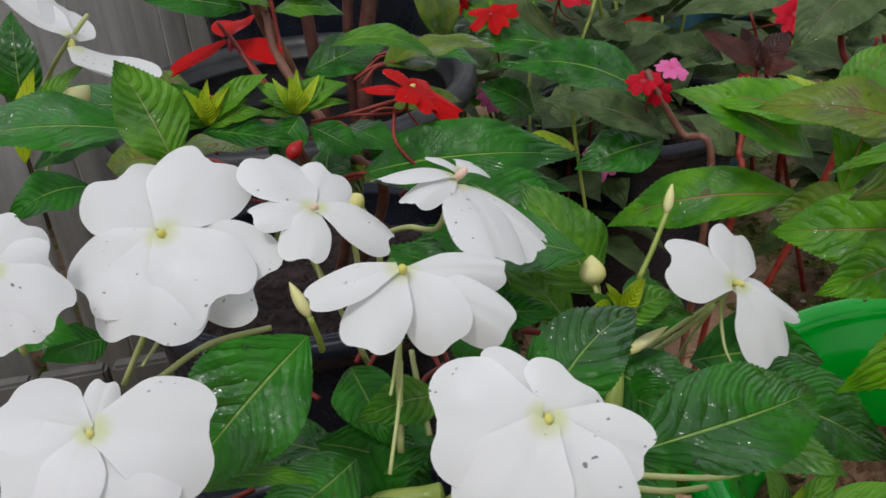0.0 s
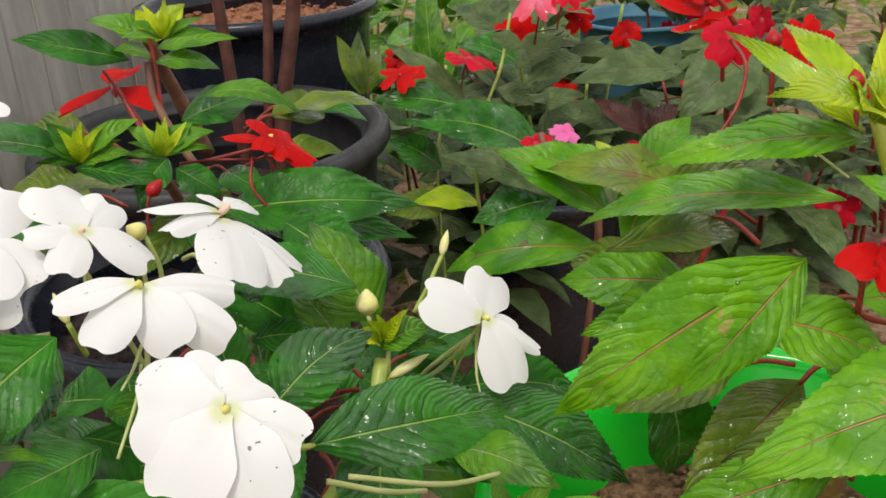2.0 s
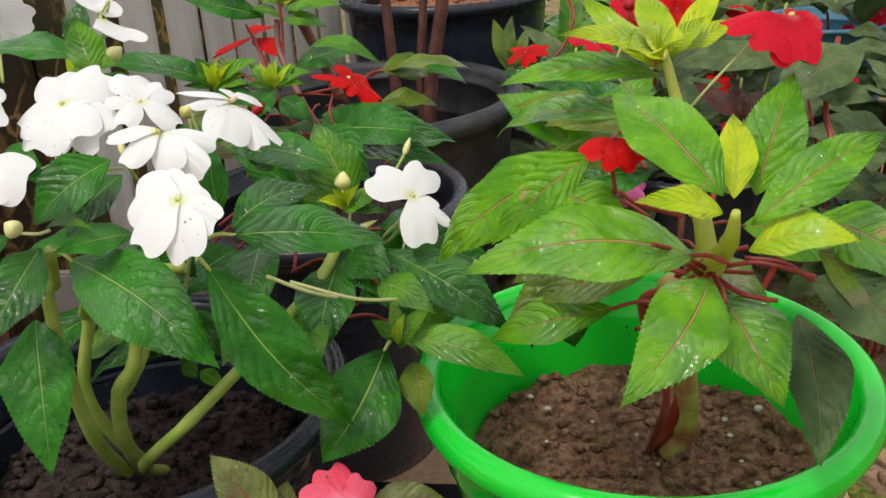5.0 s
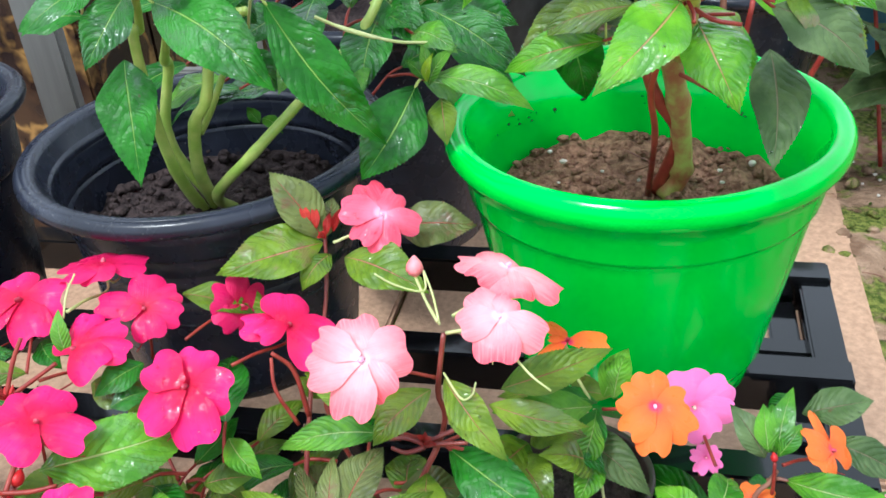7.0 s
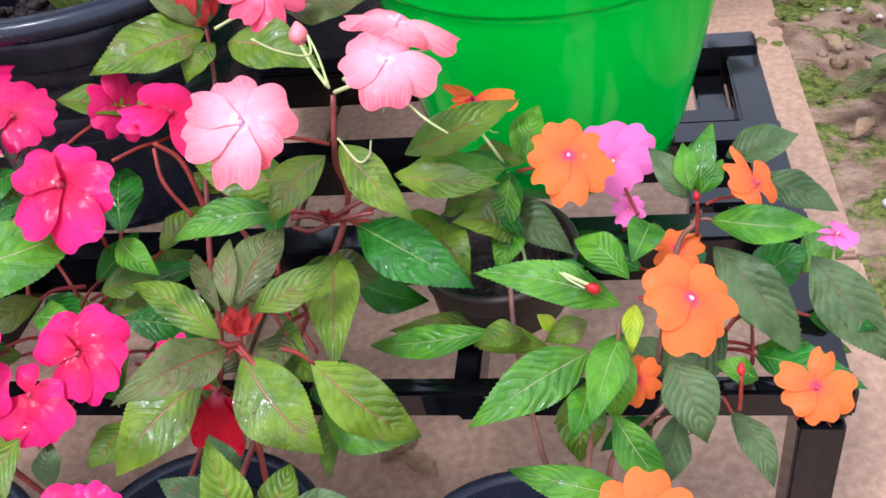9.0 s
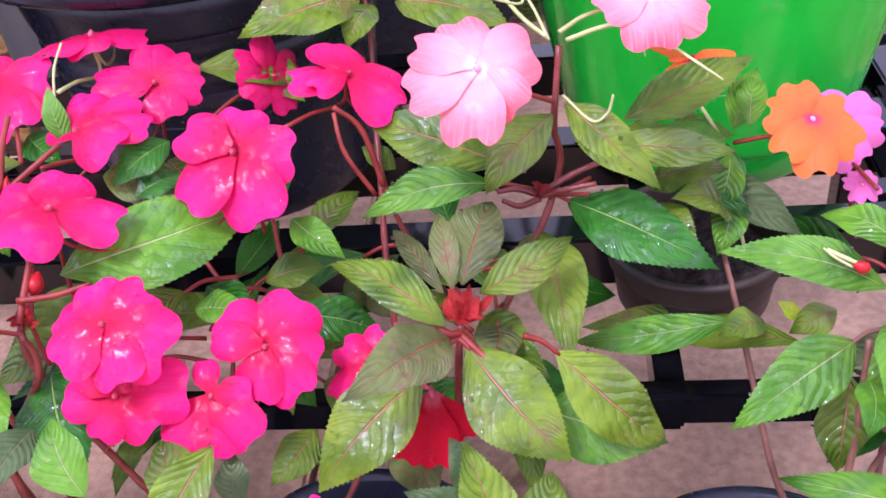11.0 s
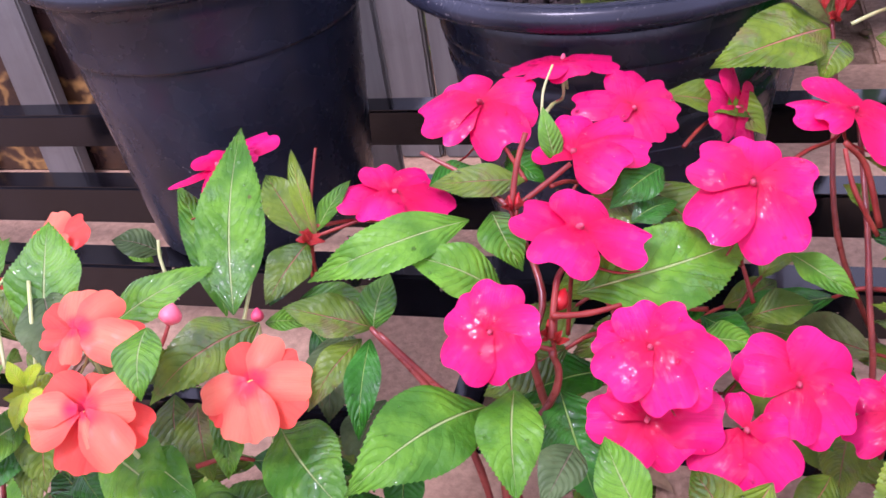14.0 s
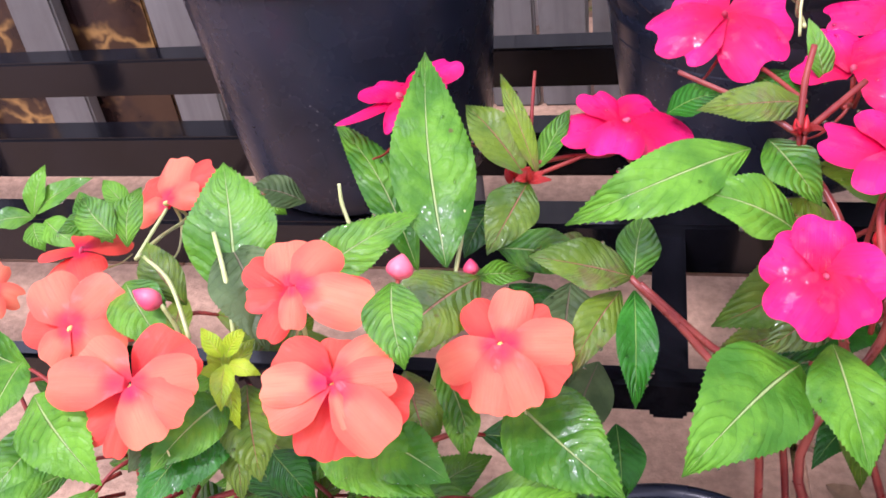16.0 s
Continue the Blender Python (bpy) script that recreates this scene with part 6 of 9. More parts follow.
leaf(coral, LEAF_RED, (-0.0092, 0.1834, 0.3936), (-0.0130, 0.1812, 0.3993), 0.0034, facing=(0.14, -0.56, 0.81), fold=.6)
leaf(coral, LEAF_RED, (-0.0104, 0.1836, 0.3944), (-0.0126, 0.1802, 0.3995), 0.0034, facing=(0.14, -0.56, 0.81), fold=.6)
leaf(coral, LEAF_RED, (-0.0093, 0.1836, 0.3939), (-0.0135, 0.1890, 0.3965), 0.0028, facing=(0.14, -0.56, 0.81), fold=.6)
leaf(coral, LEAF_RED, (-0.0100, 0.1831, 0.3933), (-0.0089, 0.1827, 0.4000), 0.0031, facing=(0.14, -0.56, 0.81), fold=.6)
leaf(coral, LEAF_RED, (-0.0092, 0.1832, 0.3933), (-0.0136, 0.1846, 0.3972), 0.0032, facing=(0.14, -0.56, 0.81), fold=.6)
leaf(coral, LEAF_RED, (0.0919, -0.1142, 0.2839), (0.0961, -0.1122, 0.2886), 0.0032, facing=(0.07, -0.50, 0.86), fold=.6)
leaf(coral, LEAF_RED, (0.0920, -0.1132, 0.2851), (0.0956, -0.1126, 0.2913), 0.0034, facing=(0.07, -0.50, 0.86), fold=.6)
leaf(coral, LEAF_RED, (0.0916, -0.1135, 0.2848), (0.0908, -0.1139, 0.2907), 0.0028, facing=(0.07, -0.50, 0.86), fold=.6)
leaf(coral, LEAF_RED, (0.0909, -0.1138, 0.2846), (0.0844, -0.1090, 0.2851), 0.0025, facing=(0.07, -0.50, 0.86), fold=.6)
leaf(coral, LEAF_RED, (0.0896, -0.1137, 0.2849), (0.0845, -0.1154, 0.2900), 0.0026, facing=(0.07, -0.50, 0.86), fold=.6)
leaf(coral, LEAF_RED, (0.0893, -0.1126, 0.2862), (0.0853, -0.1138, 0.2855), 0.0025, facing=(0.07, -0.50, 0.86), fold=.6)
leaf(coral, LEAF_RED, (0.0905, -0.1131, 0.2854), (0.0928, -0.1136, 0.2892), 0.0026, facing=(0.07, -0.50, 0.86), fold=.6)
leaf(coral, LEAF_RED, (0.0890, -0.1132, 0.2856), (0.0915, -0.1091, 0.2884), 0.0029, facing=(0.07, -0.50, 0.86), fold=.6)
leaf(coral, LEAF_RED, (0.0904, -0.1124, 0.2863), (0.0973, -0.1128, 0.2893), 0.0026, facing=(0.07, -0.50, 0.86), fold=.6)
leaf(coral, LEAF_ROSY, (0.0534, -0.0288, 0.3146), (0.0955, -0.0627, 0.2798), 0.0357, facing=(0.10, -0.60, 0.80), fold=.2, petiole=.008, stem=STEM_RED)
leaf(coral, LEAF_ROSY, (0.0904, -0.0343, 0.3156), (0.1376, -0.0339, 0.2575), 0.0298, facing=(0.10, -0.55, 0.83), fold=.2, petiole=.02, stem=STEM_RED)
leaf(coral, LEAF_ROSY, (0.0343, -0.0408, 0.3100), (-0.0098, -0.0764, 0.2783), 0.0329, facing=(0.10, -0.60, 0.80), fold=.2, petiole=.012, stem=STEM_RED)
leaf(coral, LEAF_BRONZE, (0.0459, -0.0284, 0.3201), (0.0117, -0.0814, 0.3378), 0.0272, facing=(0.08, -0.60, 0.80), fold=.2)
leaf(coral, LEAF_ROSY, (0.0453, -0.0287, 0.3267), (-0.0059, -0.0039, 0.3427), 0.0185, facing=(0.08, -0.60, 0.80), fold=.25)
leaf(coral, LEAF_BRONZE, (0.0523, -0.0132, 0.3357), (0.0630, 0.0440, 0.3387), 0.0250, facing=(0.08, -0.60, 0.80), fold=.25)
leaf(coral, LEAF_BRONZE, (0.0486, -0.0155, 0.3356), (0.0405, 0.0238, 0.3480), 0.0119, facing=(0.08, -0.60, 0.80), fold=.3)
leaf(coral, LEAF_OLIVE, (0.0595, -0.0144, 0.3318), (0.0995, 0.0153, 0.3377), 0.0185, facing=(0.08, -0.60, 0.80))
leaf(coral, LEAF_OLIVE, (0.0854, 0.0523, 0.3128), (0.0969, -0.0218, 0.2965), 0.0283, facing=(0.10, -0.70, 0.70))
leaf(coral, LEAF_BRONZE, (0.0447, -0.0188, 0.3362), (0.0190, 0.0215, 0.3409), 0.0095, facing=(0.08, -0.60, 0.80))
leaf(coral, LEAF_DEEP, (0.0979, 0.0618, 0.3250), (0.1658, 0.0257, 0.3074), 0.0332, facing=(0.08, -0.60, 0.80), fold=.2, petiole=.02, stem=STEM_RED)
leaf(coral, LEAF_FRESH, (0.0641, 0.0476, 0.3463), (0.0027, 0.0335, 0.3395), 0.0195, facing=(0.08, -0.60, 0.80), arch=.14)
leaf(coral, LEAF_ROSY, (0.0931, 0.0522, 0.3786), (0.0614, 0.0327, 0.3502), 0.0227, facing=(0.10, -0.65, 0.75))
leaf(coral, LEAF_ROSY, (0.0985, 0.0628, 0.3778), (0.1361, 0.0304, 0.3509), 0.0201, facing=(0.08, -0.60, 0.80))
leaf(coral, LEAF_ROSY, (0.1193, 0.0831, 0.3433), (0.1793, 0.0751, 0.3397), 0.0200, facing=(0.08, -0.60, 0.80))
leaf(coral, LEAF_OLIVE, (0.1270, 0.0850, 0.3548), (0.1909, 0.1100, 0.3713), 0.0236, facing=(0.08, -0.60, 0.80))
leaf(coral, LEAF_ROSY, (0.0690, 0.0700, 0.3418), (-0.0011, 0.0900, 0.3602), 0.0298, facing=(0.08, -0.60, 0.80))
leaf(coral, LEAF_OLIVE, (0.1008, 0.0550, 0.3720), (0.1389, 0.0300, 0.3507), 0.0199, facing=(0.08, -0.60, 0.80))
leaf(coral, LEAF_OLIVE, (0.1647, 0.0750, 0.2348), (0.1031, 0.0600, 0.2426), 0.0171, facing=(0.08, -0.60, 0.80))
stem(coral, STEM_WINE, 0.0017, 0.0013, (0.0850, 0.0552, 0.3335), (0.1002, 0.0596, 0.3410), (0.1177, 0.0639, 0.3461))
stem(coral, STEM_WINE, 0.0016, 0.0012, (0.0850, 0.0547, 0.3329), (0.0985, 0.0521, 0.3381), (0.1118, 0.0522, 0.3404))
stem(coral, STEM_WINE, 0.0016, 0.0012, (0.0842, 0.0551, 0.3336), (0.0746, 0.0535, 0.3385), (0.0654, 0.0503, 0.3396))
stem(coral, STEM_WINE, 0.0016, 0.0012, (0.0850, 0.0541, 0.3320), (0.0757, 0.0470, 0.3332), (0.0682, 0.0439, 0.3390))
stem(coral, STEM_RED, 0.0018, 0.0016, (0.0504, -0.0236, 0.3177), (0.0451, -0.0277, 0.3217), (0.0378, -0.0217, 0.3262))
stem(coral, STEM_RED, 0.0018, 0.0016, (0.0504, -0.0239, 0.3173), (0.0589, -0.0317, 0.3135), (0.0661, -0.0377, 0.3108))
stem(coral, STEM_RED, 0.0018, 0.0016, (0.0497, -0.0239, 0.3174), (0.0399, -0.0339, 0.3147), (0.0336, -0.0453, 0.3129))

magenta = thing("impatiens", (-0.1, -0.02, 0.13), "impatiens covered in wet magenta flowers with red stems", "plant", "potted impatiens")
stem(magenta, STEM_WINE, 0.0022, 0.0015, (-0.1000, -0.0400, 0.1200), (-0.1606, -0.0563, 0.2530), (-0.1355, -0.0408, 0.3168), (-0.1367, -0.0389, 0.3381))
stem(magenta, STEM_WINE, 0.0020, 0.0015, (-0.0900, -0.0200, 0.1200), (-0.1448, -0.0292, 0.3017), (-0.1461, -0.0024, 0.3404), (-0.1650, 0.0322, 0.3629))
stem(magenta, STEM_WINE, 0.0018, 0.0015, (-0.0600, -0.0200, 0.1200), (0.0014, 0.0218, 0.2333), (0.0038, 0.0646, 0.3053), (-0.0008, 0.1211, 0.3636))
stem(magenta, STEM_WINE, 0.0015, 0.0010, (-0.1630, 0.0247, 0.3694), (-0.1825, 0.0365, 0.3777), (-0.2109, 0.0464, 0.3879))
stem(magenta, STEM_RED, 0.0015, 0.0013, (-0.1630, 0.0255, 0.3705), (-0.1610, 0.0376, 0.3866), (-0.1575, 0.0469, 0.3981))
stem(magenta, STEM_RED, 0.0015, 0.0013, (-0.1617, 0.0251, 0.3692), (-0.1491, 0.0344, 0.3761), (-0.1366, 0.0437, 0.3831))
stem(magenta, STEM_RED, 0.0015, 0.0012, (-0.1371, -0.0306, 0.3501), (-0.1219, -0.0261, 0.3489), (-0.1079, -0.0205, 0.3499))
stem(magenta, STEM_RED, 0.0016, 0.0013, (-0.1368, -0.0362, 0.3421), (-0.1367, -0.0137, 0.3558), (-0.1333, -0.0086, 0.3614))
stem(magenta, STEM_WINE, 0.0020, 0.0015, (-0.1700, -0.0300, 0.1200), (-0.1762, -0.0423, 0.2627), (-0.2009, -0.0264, 0.2976), (-0.2293, -0.0162, 0.3262))
stem(magenta, STEM_WINE, 0.0018, 0.0015, (-0.1500, -0.0300, 0.1200), (-0.1688, -0.0309, 0.2751), (-0.1956, -0.0251, 0.2968), (-0.2253, -0.0168, 0.3234))
stem(magenta, STEM_RED, 0.0017, 0.0013, (0.0067, 0.0724, 0.3315), (-0.0013, 0.0803, 0.3602), (-0.0123, 0.0774, 0.3754))
stem(magenta, STEM_RED, 0.0013, 0.0011, (0.0043, 0.0613, 0.3340), (-0.0078, 0.0644, 0.3574), (-0.0124, 0.0757, 0.3732))
flower(magenta, PET_MAGENTA, EYE_RED, STEM_RED, (-0.0540, 0.0446, 0.3728), (0.028, -0.599, 0.800), 0.0326, 0, notch=0.12, petals=((85, 0.81, 0.78), (-6, 0.92, 0.87), (-69, 1.20, 0.98), (-135, 1.11, 0.96), (152, 0.96, 0.83)))
flower(magenta, PET_MAGENTA, EYE_RED, STEM_RED, (-0.0087, 0.0993, 0.3802), (0.377, -0.207, 0.903), 0.0301, 0, foot=(-0.0363, 0.0697, 0.3699), notch=0.12, petals=((136, 1.03, 0.76), (52, 0.98, 1.05), (-49, 1.06, 0.93), (-89, 1.14, 0.92), (168, 0.78, 0.55)))
flower(magenta, PET_MAGENTA, EYE_RED, STEM_RED, (-0.0944, -0.0426, 0.3458), (0.041, -0.514, 0.857), 0.0272, 0, notch=0.1, petals=((163, 0.93, 0.75), (110, 0.85, 0.81), (37, 0.91, 0.91), (-27, 1.22, 1.22), (-70, 1.11, 0.89), (-137, 0.98, 0.98)))
flower(magenta, PET_MAGENTA, EYE_RED, STEM_RED, (-0.0954, -0.0526, 0.3147), (0.026, -0.592, 0.806), 0.0248, 0, notch=0.08, petals=((179, 1.10, 0.93), (-114, 0.88, 0.79), (-47, 0.96, 0.91), (1, 1.35, 1.15), (148, 0.91, 0.63), (50, 0.80, 0.72)))
flower(magenta, PET_MAGENTA, EYE_RED, STEM_RED, (-0.0346, -0.0288, 0.3181), (0.083, -0.617, 0.783), 0.0274, 0, notch=0.1, petals=((140, 1.04, 0.99), (50, 1.01, 1.06), (-20, 0.96, 0.82), (-61, 1.09, 0.87), (-104, 0.98, 0.84), (164, 0.91, 0.68)))
flower(magenta, PET_MAGENTA, EYE_RED, STEM_RED, (-0.0554, -0.0494, 0.3098), (0.119, -0.596, 0.794), 0.0243, 0, notch=0.08, petals=((-136, 1.21, 0.97), (-96, 1.17, 0.94), (-56, 1.18, 0.95), (98, 0.69, 0.48), (-4, 0.74, 0.59)))
flower(magenta, PET_MAGENTA, EYE_RED, STEM_RED, (-0.1288, 0.0036, 0.3721), (0.238, -0.136, 0.962), 0.0312, 0, notch=0.12, petals=((102, 1.01, 1.00), (32, 0.93, 0.92), (-59, 1.12, 0.84), (-164, 0.94, 1.01)))
flower(magenta, PET_MAGENTA, EYE_RED, STEM_RED, (-0.1372, 0.0656, 0.3761), (-0.120, -0.308, 0.944), 0.0330, 0, foot=(-0.1453, 0.0354, 0.3756), notch=0.12, petals=((164, 0.84, 0.78), (122, 1.01, 0.62), (68, 1.04, 0.68), (21, 1.16, 0.62), (-15, 0.96, 0.87)))
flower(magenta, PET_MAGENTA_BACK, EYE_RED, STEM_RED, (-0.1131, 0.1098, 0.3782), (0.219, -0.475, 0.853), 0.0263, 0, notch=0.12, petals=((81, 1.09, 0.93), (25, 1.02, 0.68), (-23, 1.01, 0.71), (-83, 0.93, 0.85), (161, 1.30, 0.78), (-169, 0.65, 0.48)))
flower(magenta, PET_MAGENTA, EYE_RED, STEM_RED, (-0.1900, 0.0932, 0.3911), (-0.053, -0.489, 0.871), 0.0324, 0, foot=(-0.1589, 0.0425, 0.3744), notch=0.12, petals=((136, 0.83, 0.87), (16, 0.95, 1.01), (-51, 1.09, 0.96), (-126, 0.99, 0.69), (-159, 1.13, 0.91)))
flower(magenta, PET_MAGENTA, EYE_RED, STEM_RED, (-0.1600, -0.0470, 0.3533), (0.028, -0.599, 0.800), 0.0237, 0, foot=(-0.1355, -0.0386, 0.3379), notch=0.1, petals=((146, 0.97, 0.97), (84, 1.04, 0.99), (6, 0.95, 0.95), (-58, 0.99, 0.99), (-128, 1.05, 1.11)))
flower(magenta, PET_MAGENTA, EYE_RED, STEM_RED, (-0.2347, 0.0582, 0.3558), (0.317, -0.119, 0.941), 0.0298, 0, foot=(-0.2717, 0.0363, 0.3496), notch=0.12, petals=((128, 1.04, 0.88), (59, 0.93, 0.81), (-12, 0.97, 0.83), (-78, 1.18, 1.12), (-166, 0.88, 0.83)))
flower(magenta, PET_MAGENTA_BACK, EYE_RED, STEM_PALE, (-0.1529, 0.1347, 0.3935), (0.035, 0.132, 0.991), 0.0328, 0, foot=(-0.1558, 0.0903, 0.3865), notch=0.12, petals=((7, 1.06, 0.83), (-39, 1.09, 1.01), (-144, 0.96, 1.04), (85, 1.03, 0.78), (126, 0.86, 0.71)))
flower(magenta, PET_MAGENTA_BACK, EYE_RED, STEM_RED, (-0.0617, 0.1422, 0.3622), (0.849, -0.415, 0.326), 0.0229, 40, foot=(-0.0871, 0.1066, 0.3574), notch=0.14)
flower(magenta, PET_MAGENTA, EYE_RED, STEM_RED, (-0.3415, 0.0749, 0.3620), (-0.143, -0.138, 0.980), 0.0318, 0, foot=(-0.2859, 0.0519, 0.3427), notch=0.12, petals=((-130, 1.22, 0.61), (-178, 1.01, 0.81), (102, 1.23, 0.74), (-40, 0.79, 0.55), (68, 0.76, 0.46)))
flower(magenta, PET_MAGENTA, EYE_RED, STEM_RED, (-0.0018, -0.1136, 0.2938), (0.133, -0.642, 0.755), 0.0247, 0, notch=0.12, petals=((166, 1.18, 1.26), (97, 0.81, 0.60), (50, 0.76, 0.53), (-13, 1.27, 0.71), (-36, 0.98, 0.82)))
flower(magenta, PET_MAGENTA, EYE_RED, STEM_RED, (0.0072, -0.0180, 0.2937), (-0.163, -0.569, 0.806), 0.0216, 0, notch=0.16)
bud(magenta, BUD_RED, STEM_RED, (-0.1364, -0.0208, 0.3455), (-0.1330, -0.0143, 0.3532), 0.0040, foot=(-0.1361, -0.0280, 0.3353))
bud(magenta, BUD_RED, STEM_RED, (-0.2850, 0.0504, 0.3325), (-0.2847, 0.0568, 0.3414), 0.0040)
leaf(magenta, LEAF_FRESH, (-0.1821, 0.0169, 0.3677), (-0.2547, -0.0183, 0.3539), 0.0271, facing=(0.17, -0.49, 0.85), arch=.14)
leaf(magenta, LEAF_FRESH, (-0.1637, -0.0068, 0.3429), (-0.2089, -0.0079, 0.3639), 0.0260, facing=(0.16, -0.45, 0.88))
leaf(magenta, LEAF_FRESH, (-0.1296, -0.0065, 0.3444), (-0.0530, 0.0533, 0.3369), 0.0441, facing=(0.17, -0.49, 0.85), fold=.2)
leaf(magenta, LEAF_FRESH, (-0.1742, 0.0299, 0.3643), (-0.1551, 0.0013, 0.3503), 0.0223, facing=(0.21, -0.61, 0.76))
leaf(magenta, LEAF_OLIVE, (-0.1589, 0.0425, 0.3744), (-0.2035, 0.0297, 0.3785), 0.0186, facing=(0.16, -0.45, 0.88))
leaf(magenta, LEAF_FRESH, (-0.1653, -0.0526, 0.3149), (-0.2095, -0.1149, 0.3208), 0.0396, facing=(0.17, -0.49, 0.85), arch=.14, fold=.2)
leaf(magenta, LEAF_FRESH, (-0.1535, -0.0453, 0.3194), (-0.1451, -0.0930, 0.3016), 0.0285, facing=(0.23, -0.65, 0.73), fold=.2)
leaf(magenta, LEAF_DEEP, (-0.1358, -0.0332, 0.3097), (-0.1150, -0.0728, 0.2791), 0.0325, facing=(0.21, -0.61, 0.76))
leaf(magenta, LEAF_ROSY, (-0.2716, 0.0329, 0.3447), (-0.2900, 0.0640, 0.3800), 0.0096, facing=(0.21, -0.61, 0.76), fold=.5)
leaf(magenta, LEAF_FRESH, (-0.2717, 0.0346, 0.3472), (-0.2589, 0.0622, 0.3619), 0.0105, facing=(0.19, -0.53, 0.83), fold=.5)
leaf(magenta, LEAF_OLIVE, (-0.2773, 0.0314, 0.3456), (-0.3073, 0.0608, 0.3660), 0.0214, facing=(0.21, -0.61, 0.76))
leaf(magenta, LEAF_OLIVE, (-0.2758, 0.0301, 0.3429), (-0.2918, -0.0010, 0.3248), 0.0236, facing=(0.19, -0.53, 0.83))
leaf(magenta, LEAF_OLIVE, (-0.2280, -0.0159, 0.3260), (-0.2703, -0.0210, 0.3399), 0.0220, facing=(0.16, -0.45, 0.88))
leaf(magenta, LEAF_FRESH, (-0.2279, -0.0167, 0.3249), (-0.2241, 0.0085, 0.3406), 0.0179, facing=(0.21, -0.61, 0.76))
leaf(magenta, LEAF_DEEP, (-0.2274, -0.0229, 0.3248), (-0.2260, -0.0617, 0.2961), 0.0165, facing=(0.23, -0.65, 0.73))
leaf(magenta, LEAF_OLIVE, (-0.2331, -0.0203, 0.3223), (-0.2531, -0.0534, 0.3034), 0.0169, facing=(0.19, -0.53, 0.83))
leaf(magenta, LEAF_OLIVE, (-0.1324, 0.0621, 0.3529), (-0.0879, 0.0596, 0.3452), 0.0271, facing=(0.16, -0.45, 0.88))
leaf(magenta, LEAF_FRESH, (-0.1479, 0.0681, 0.3691), (-0.1555, 0.0826, 0.3936), 0.0114, facing=(0.19, -0.53, 0.83))
leaf(magenta, LEAF_OLIVE, (-0.1004, 0.1377, 0.3720), (-0.0526, 0.1426, 0.3551), 0.0219, facing=(0.12, -0.35, 0.93))
leaf(magenta, LEAF_FRESH, (-0.0351, 0.0445, 0.3337), (-0.0066, 0.0229, 0.3248), 0.0165, facing=(0.16, -0.45, 0.88))
leaf(magenta, LEAF_DEEP, (-0.0755, 0.0174, 0.3153), (-0.0522, 0.0031, 0.3014), 0.0184, facing=(0.16, -0.45, 0.88))
leaf(magenta, LEAF_FRESH, (-0.0776, 0.0027, 0.3136), (-0.0503, 0.0001, 0.3143), 0.0165, facing=(0.12, -0.35, 0.93))
leaf(magenta, LEAF_OLIVE, (-0.1058, 0.0810, 0.3484), (-0.0659, 0.0640, 0.3224), 0.0304, facing=(0.19, -0.53, 0.83))
leaf(magenta, LEAF_OLIVE, (-0.0520, 0.0315, 0.3055), (-0.0232, 0.0419, 0.3058), 0.0184, facing=(0.16, -0.45, 0.88))
leaf(magenta, LEAF_DEEP, (-0.2151, 0.0625, 0.3586), (-0.1897, 0.0740, 0.3623), 0.0169, facing=(0.12, -0.35, 0.93))
leaf(magenta, LEAF_FRESH, (-0.0928, -0.1013, 0.3085), (-0.1101, -0.0771, 0.3274), 0.0212, facing=(0.10, -0.60, 0.79))
leaf(magenta, LEAF_DUSK, (-0.1227, -0.0740, 0.3176), (-0.1321, -0.1045, 0.3130), 0.0193, facing=(0.10, -0.60, 0.79))
leaf(magenta, LEAF_OLIVE, (-0.0579, -0.0949, 0.2928), (-0.0767, -0.0664, 0.3009), 0.0211, facing=(0.10, -0.60, 0.79))
leaf(magenta, LEAF_DUSK, (-0.0449, -0.0812, 0.2746), (-0.0498, -0.0605, 0.2862), 0.0146, facing=(0.10, -0.60, 0.79))
leaf(magenta, LEAF_DEEP, (-0.0408, -0.0143, 0.2949), (-0.0182, -0.0321, 0.2832), 0.0187, facing=(0.09, -0.53, 0.85))
leaf(magenta, LEAF_OLIVE, (-0.0186, -0.0384, 0.2751), (-0.0367, -0.0619, 0.2650), 0.0188, facing=(0.09, -0.53, 0.85))
leaf(magenta, LEAF_DEEP, (-0.0957, 0.0694, 0.3665), (-0.1195, 0.0455, 0.3570), 0.0210, facing=(0.09, -0.53, 0.85))
leaf(magenta, LEAF_DEEP, (-0.1089, 0.0430, 0.3515), (-0.0880, 0.0598, 0.3523), 0.0161, facing=(0.07, -0.44, 0.89))
leaf(magenta, LEAF_DEEP, (-0.1760, 0.0821, 0.3673), (-0.1540, 0.0665, 0.3587), 0.0170, facing=(0.09, -0.53, 0.85))
leaf(magenta, LEAF_OLIVE, (-0.0686, 0.1596, 0.3623), (-0.0445, 0.1389, 0.3466), 0.0212, facing=(0.09, -0.53, 0.85))
stem(magenta, STEM_PALE, 0.0007, 0.0006, (-0.1577, 0.0873, 0.3832), (-0.1570, 0.0967, 0.3962), (-0.1528, 0.1053, 0.4064))
stem(magenta, STEM_RED, 0.0010, 0.0007, (-0.2752, 0.0371, 0.3526), (-0.2746, 0.0476, 0.3671), (-0.2734, 0.0595, 0.3834))
stem(magenta, STEM_RED, 0.0011, 0.0008, (-0.2730, 0.0325, 0.3449), (-0.2575, 0.0399, 0.3476), (-0.2461, 0.0453, 0.3496))
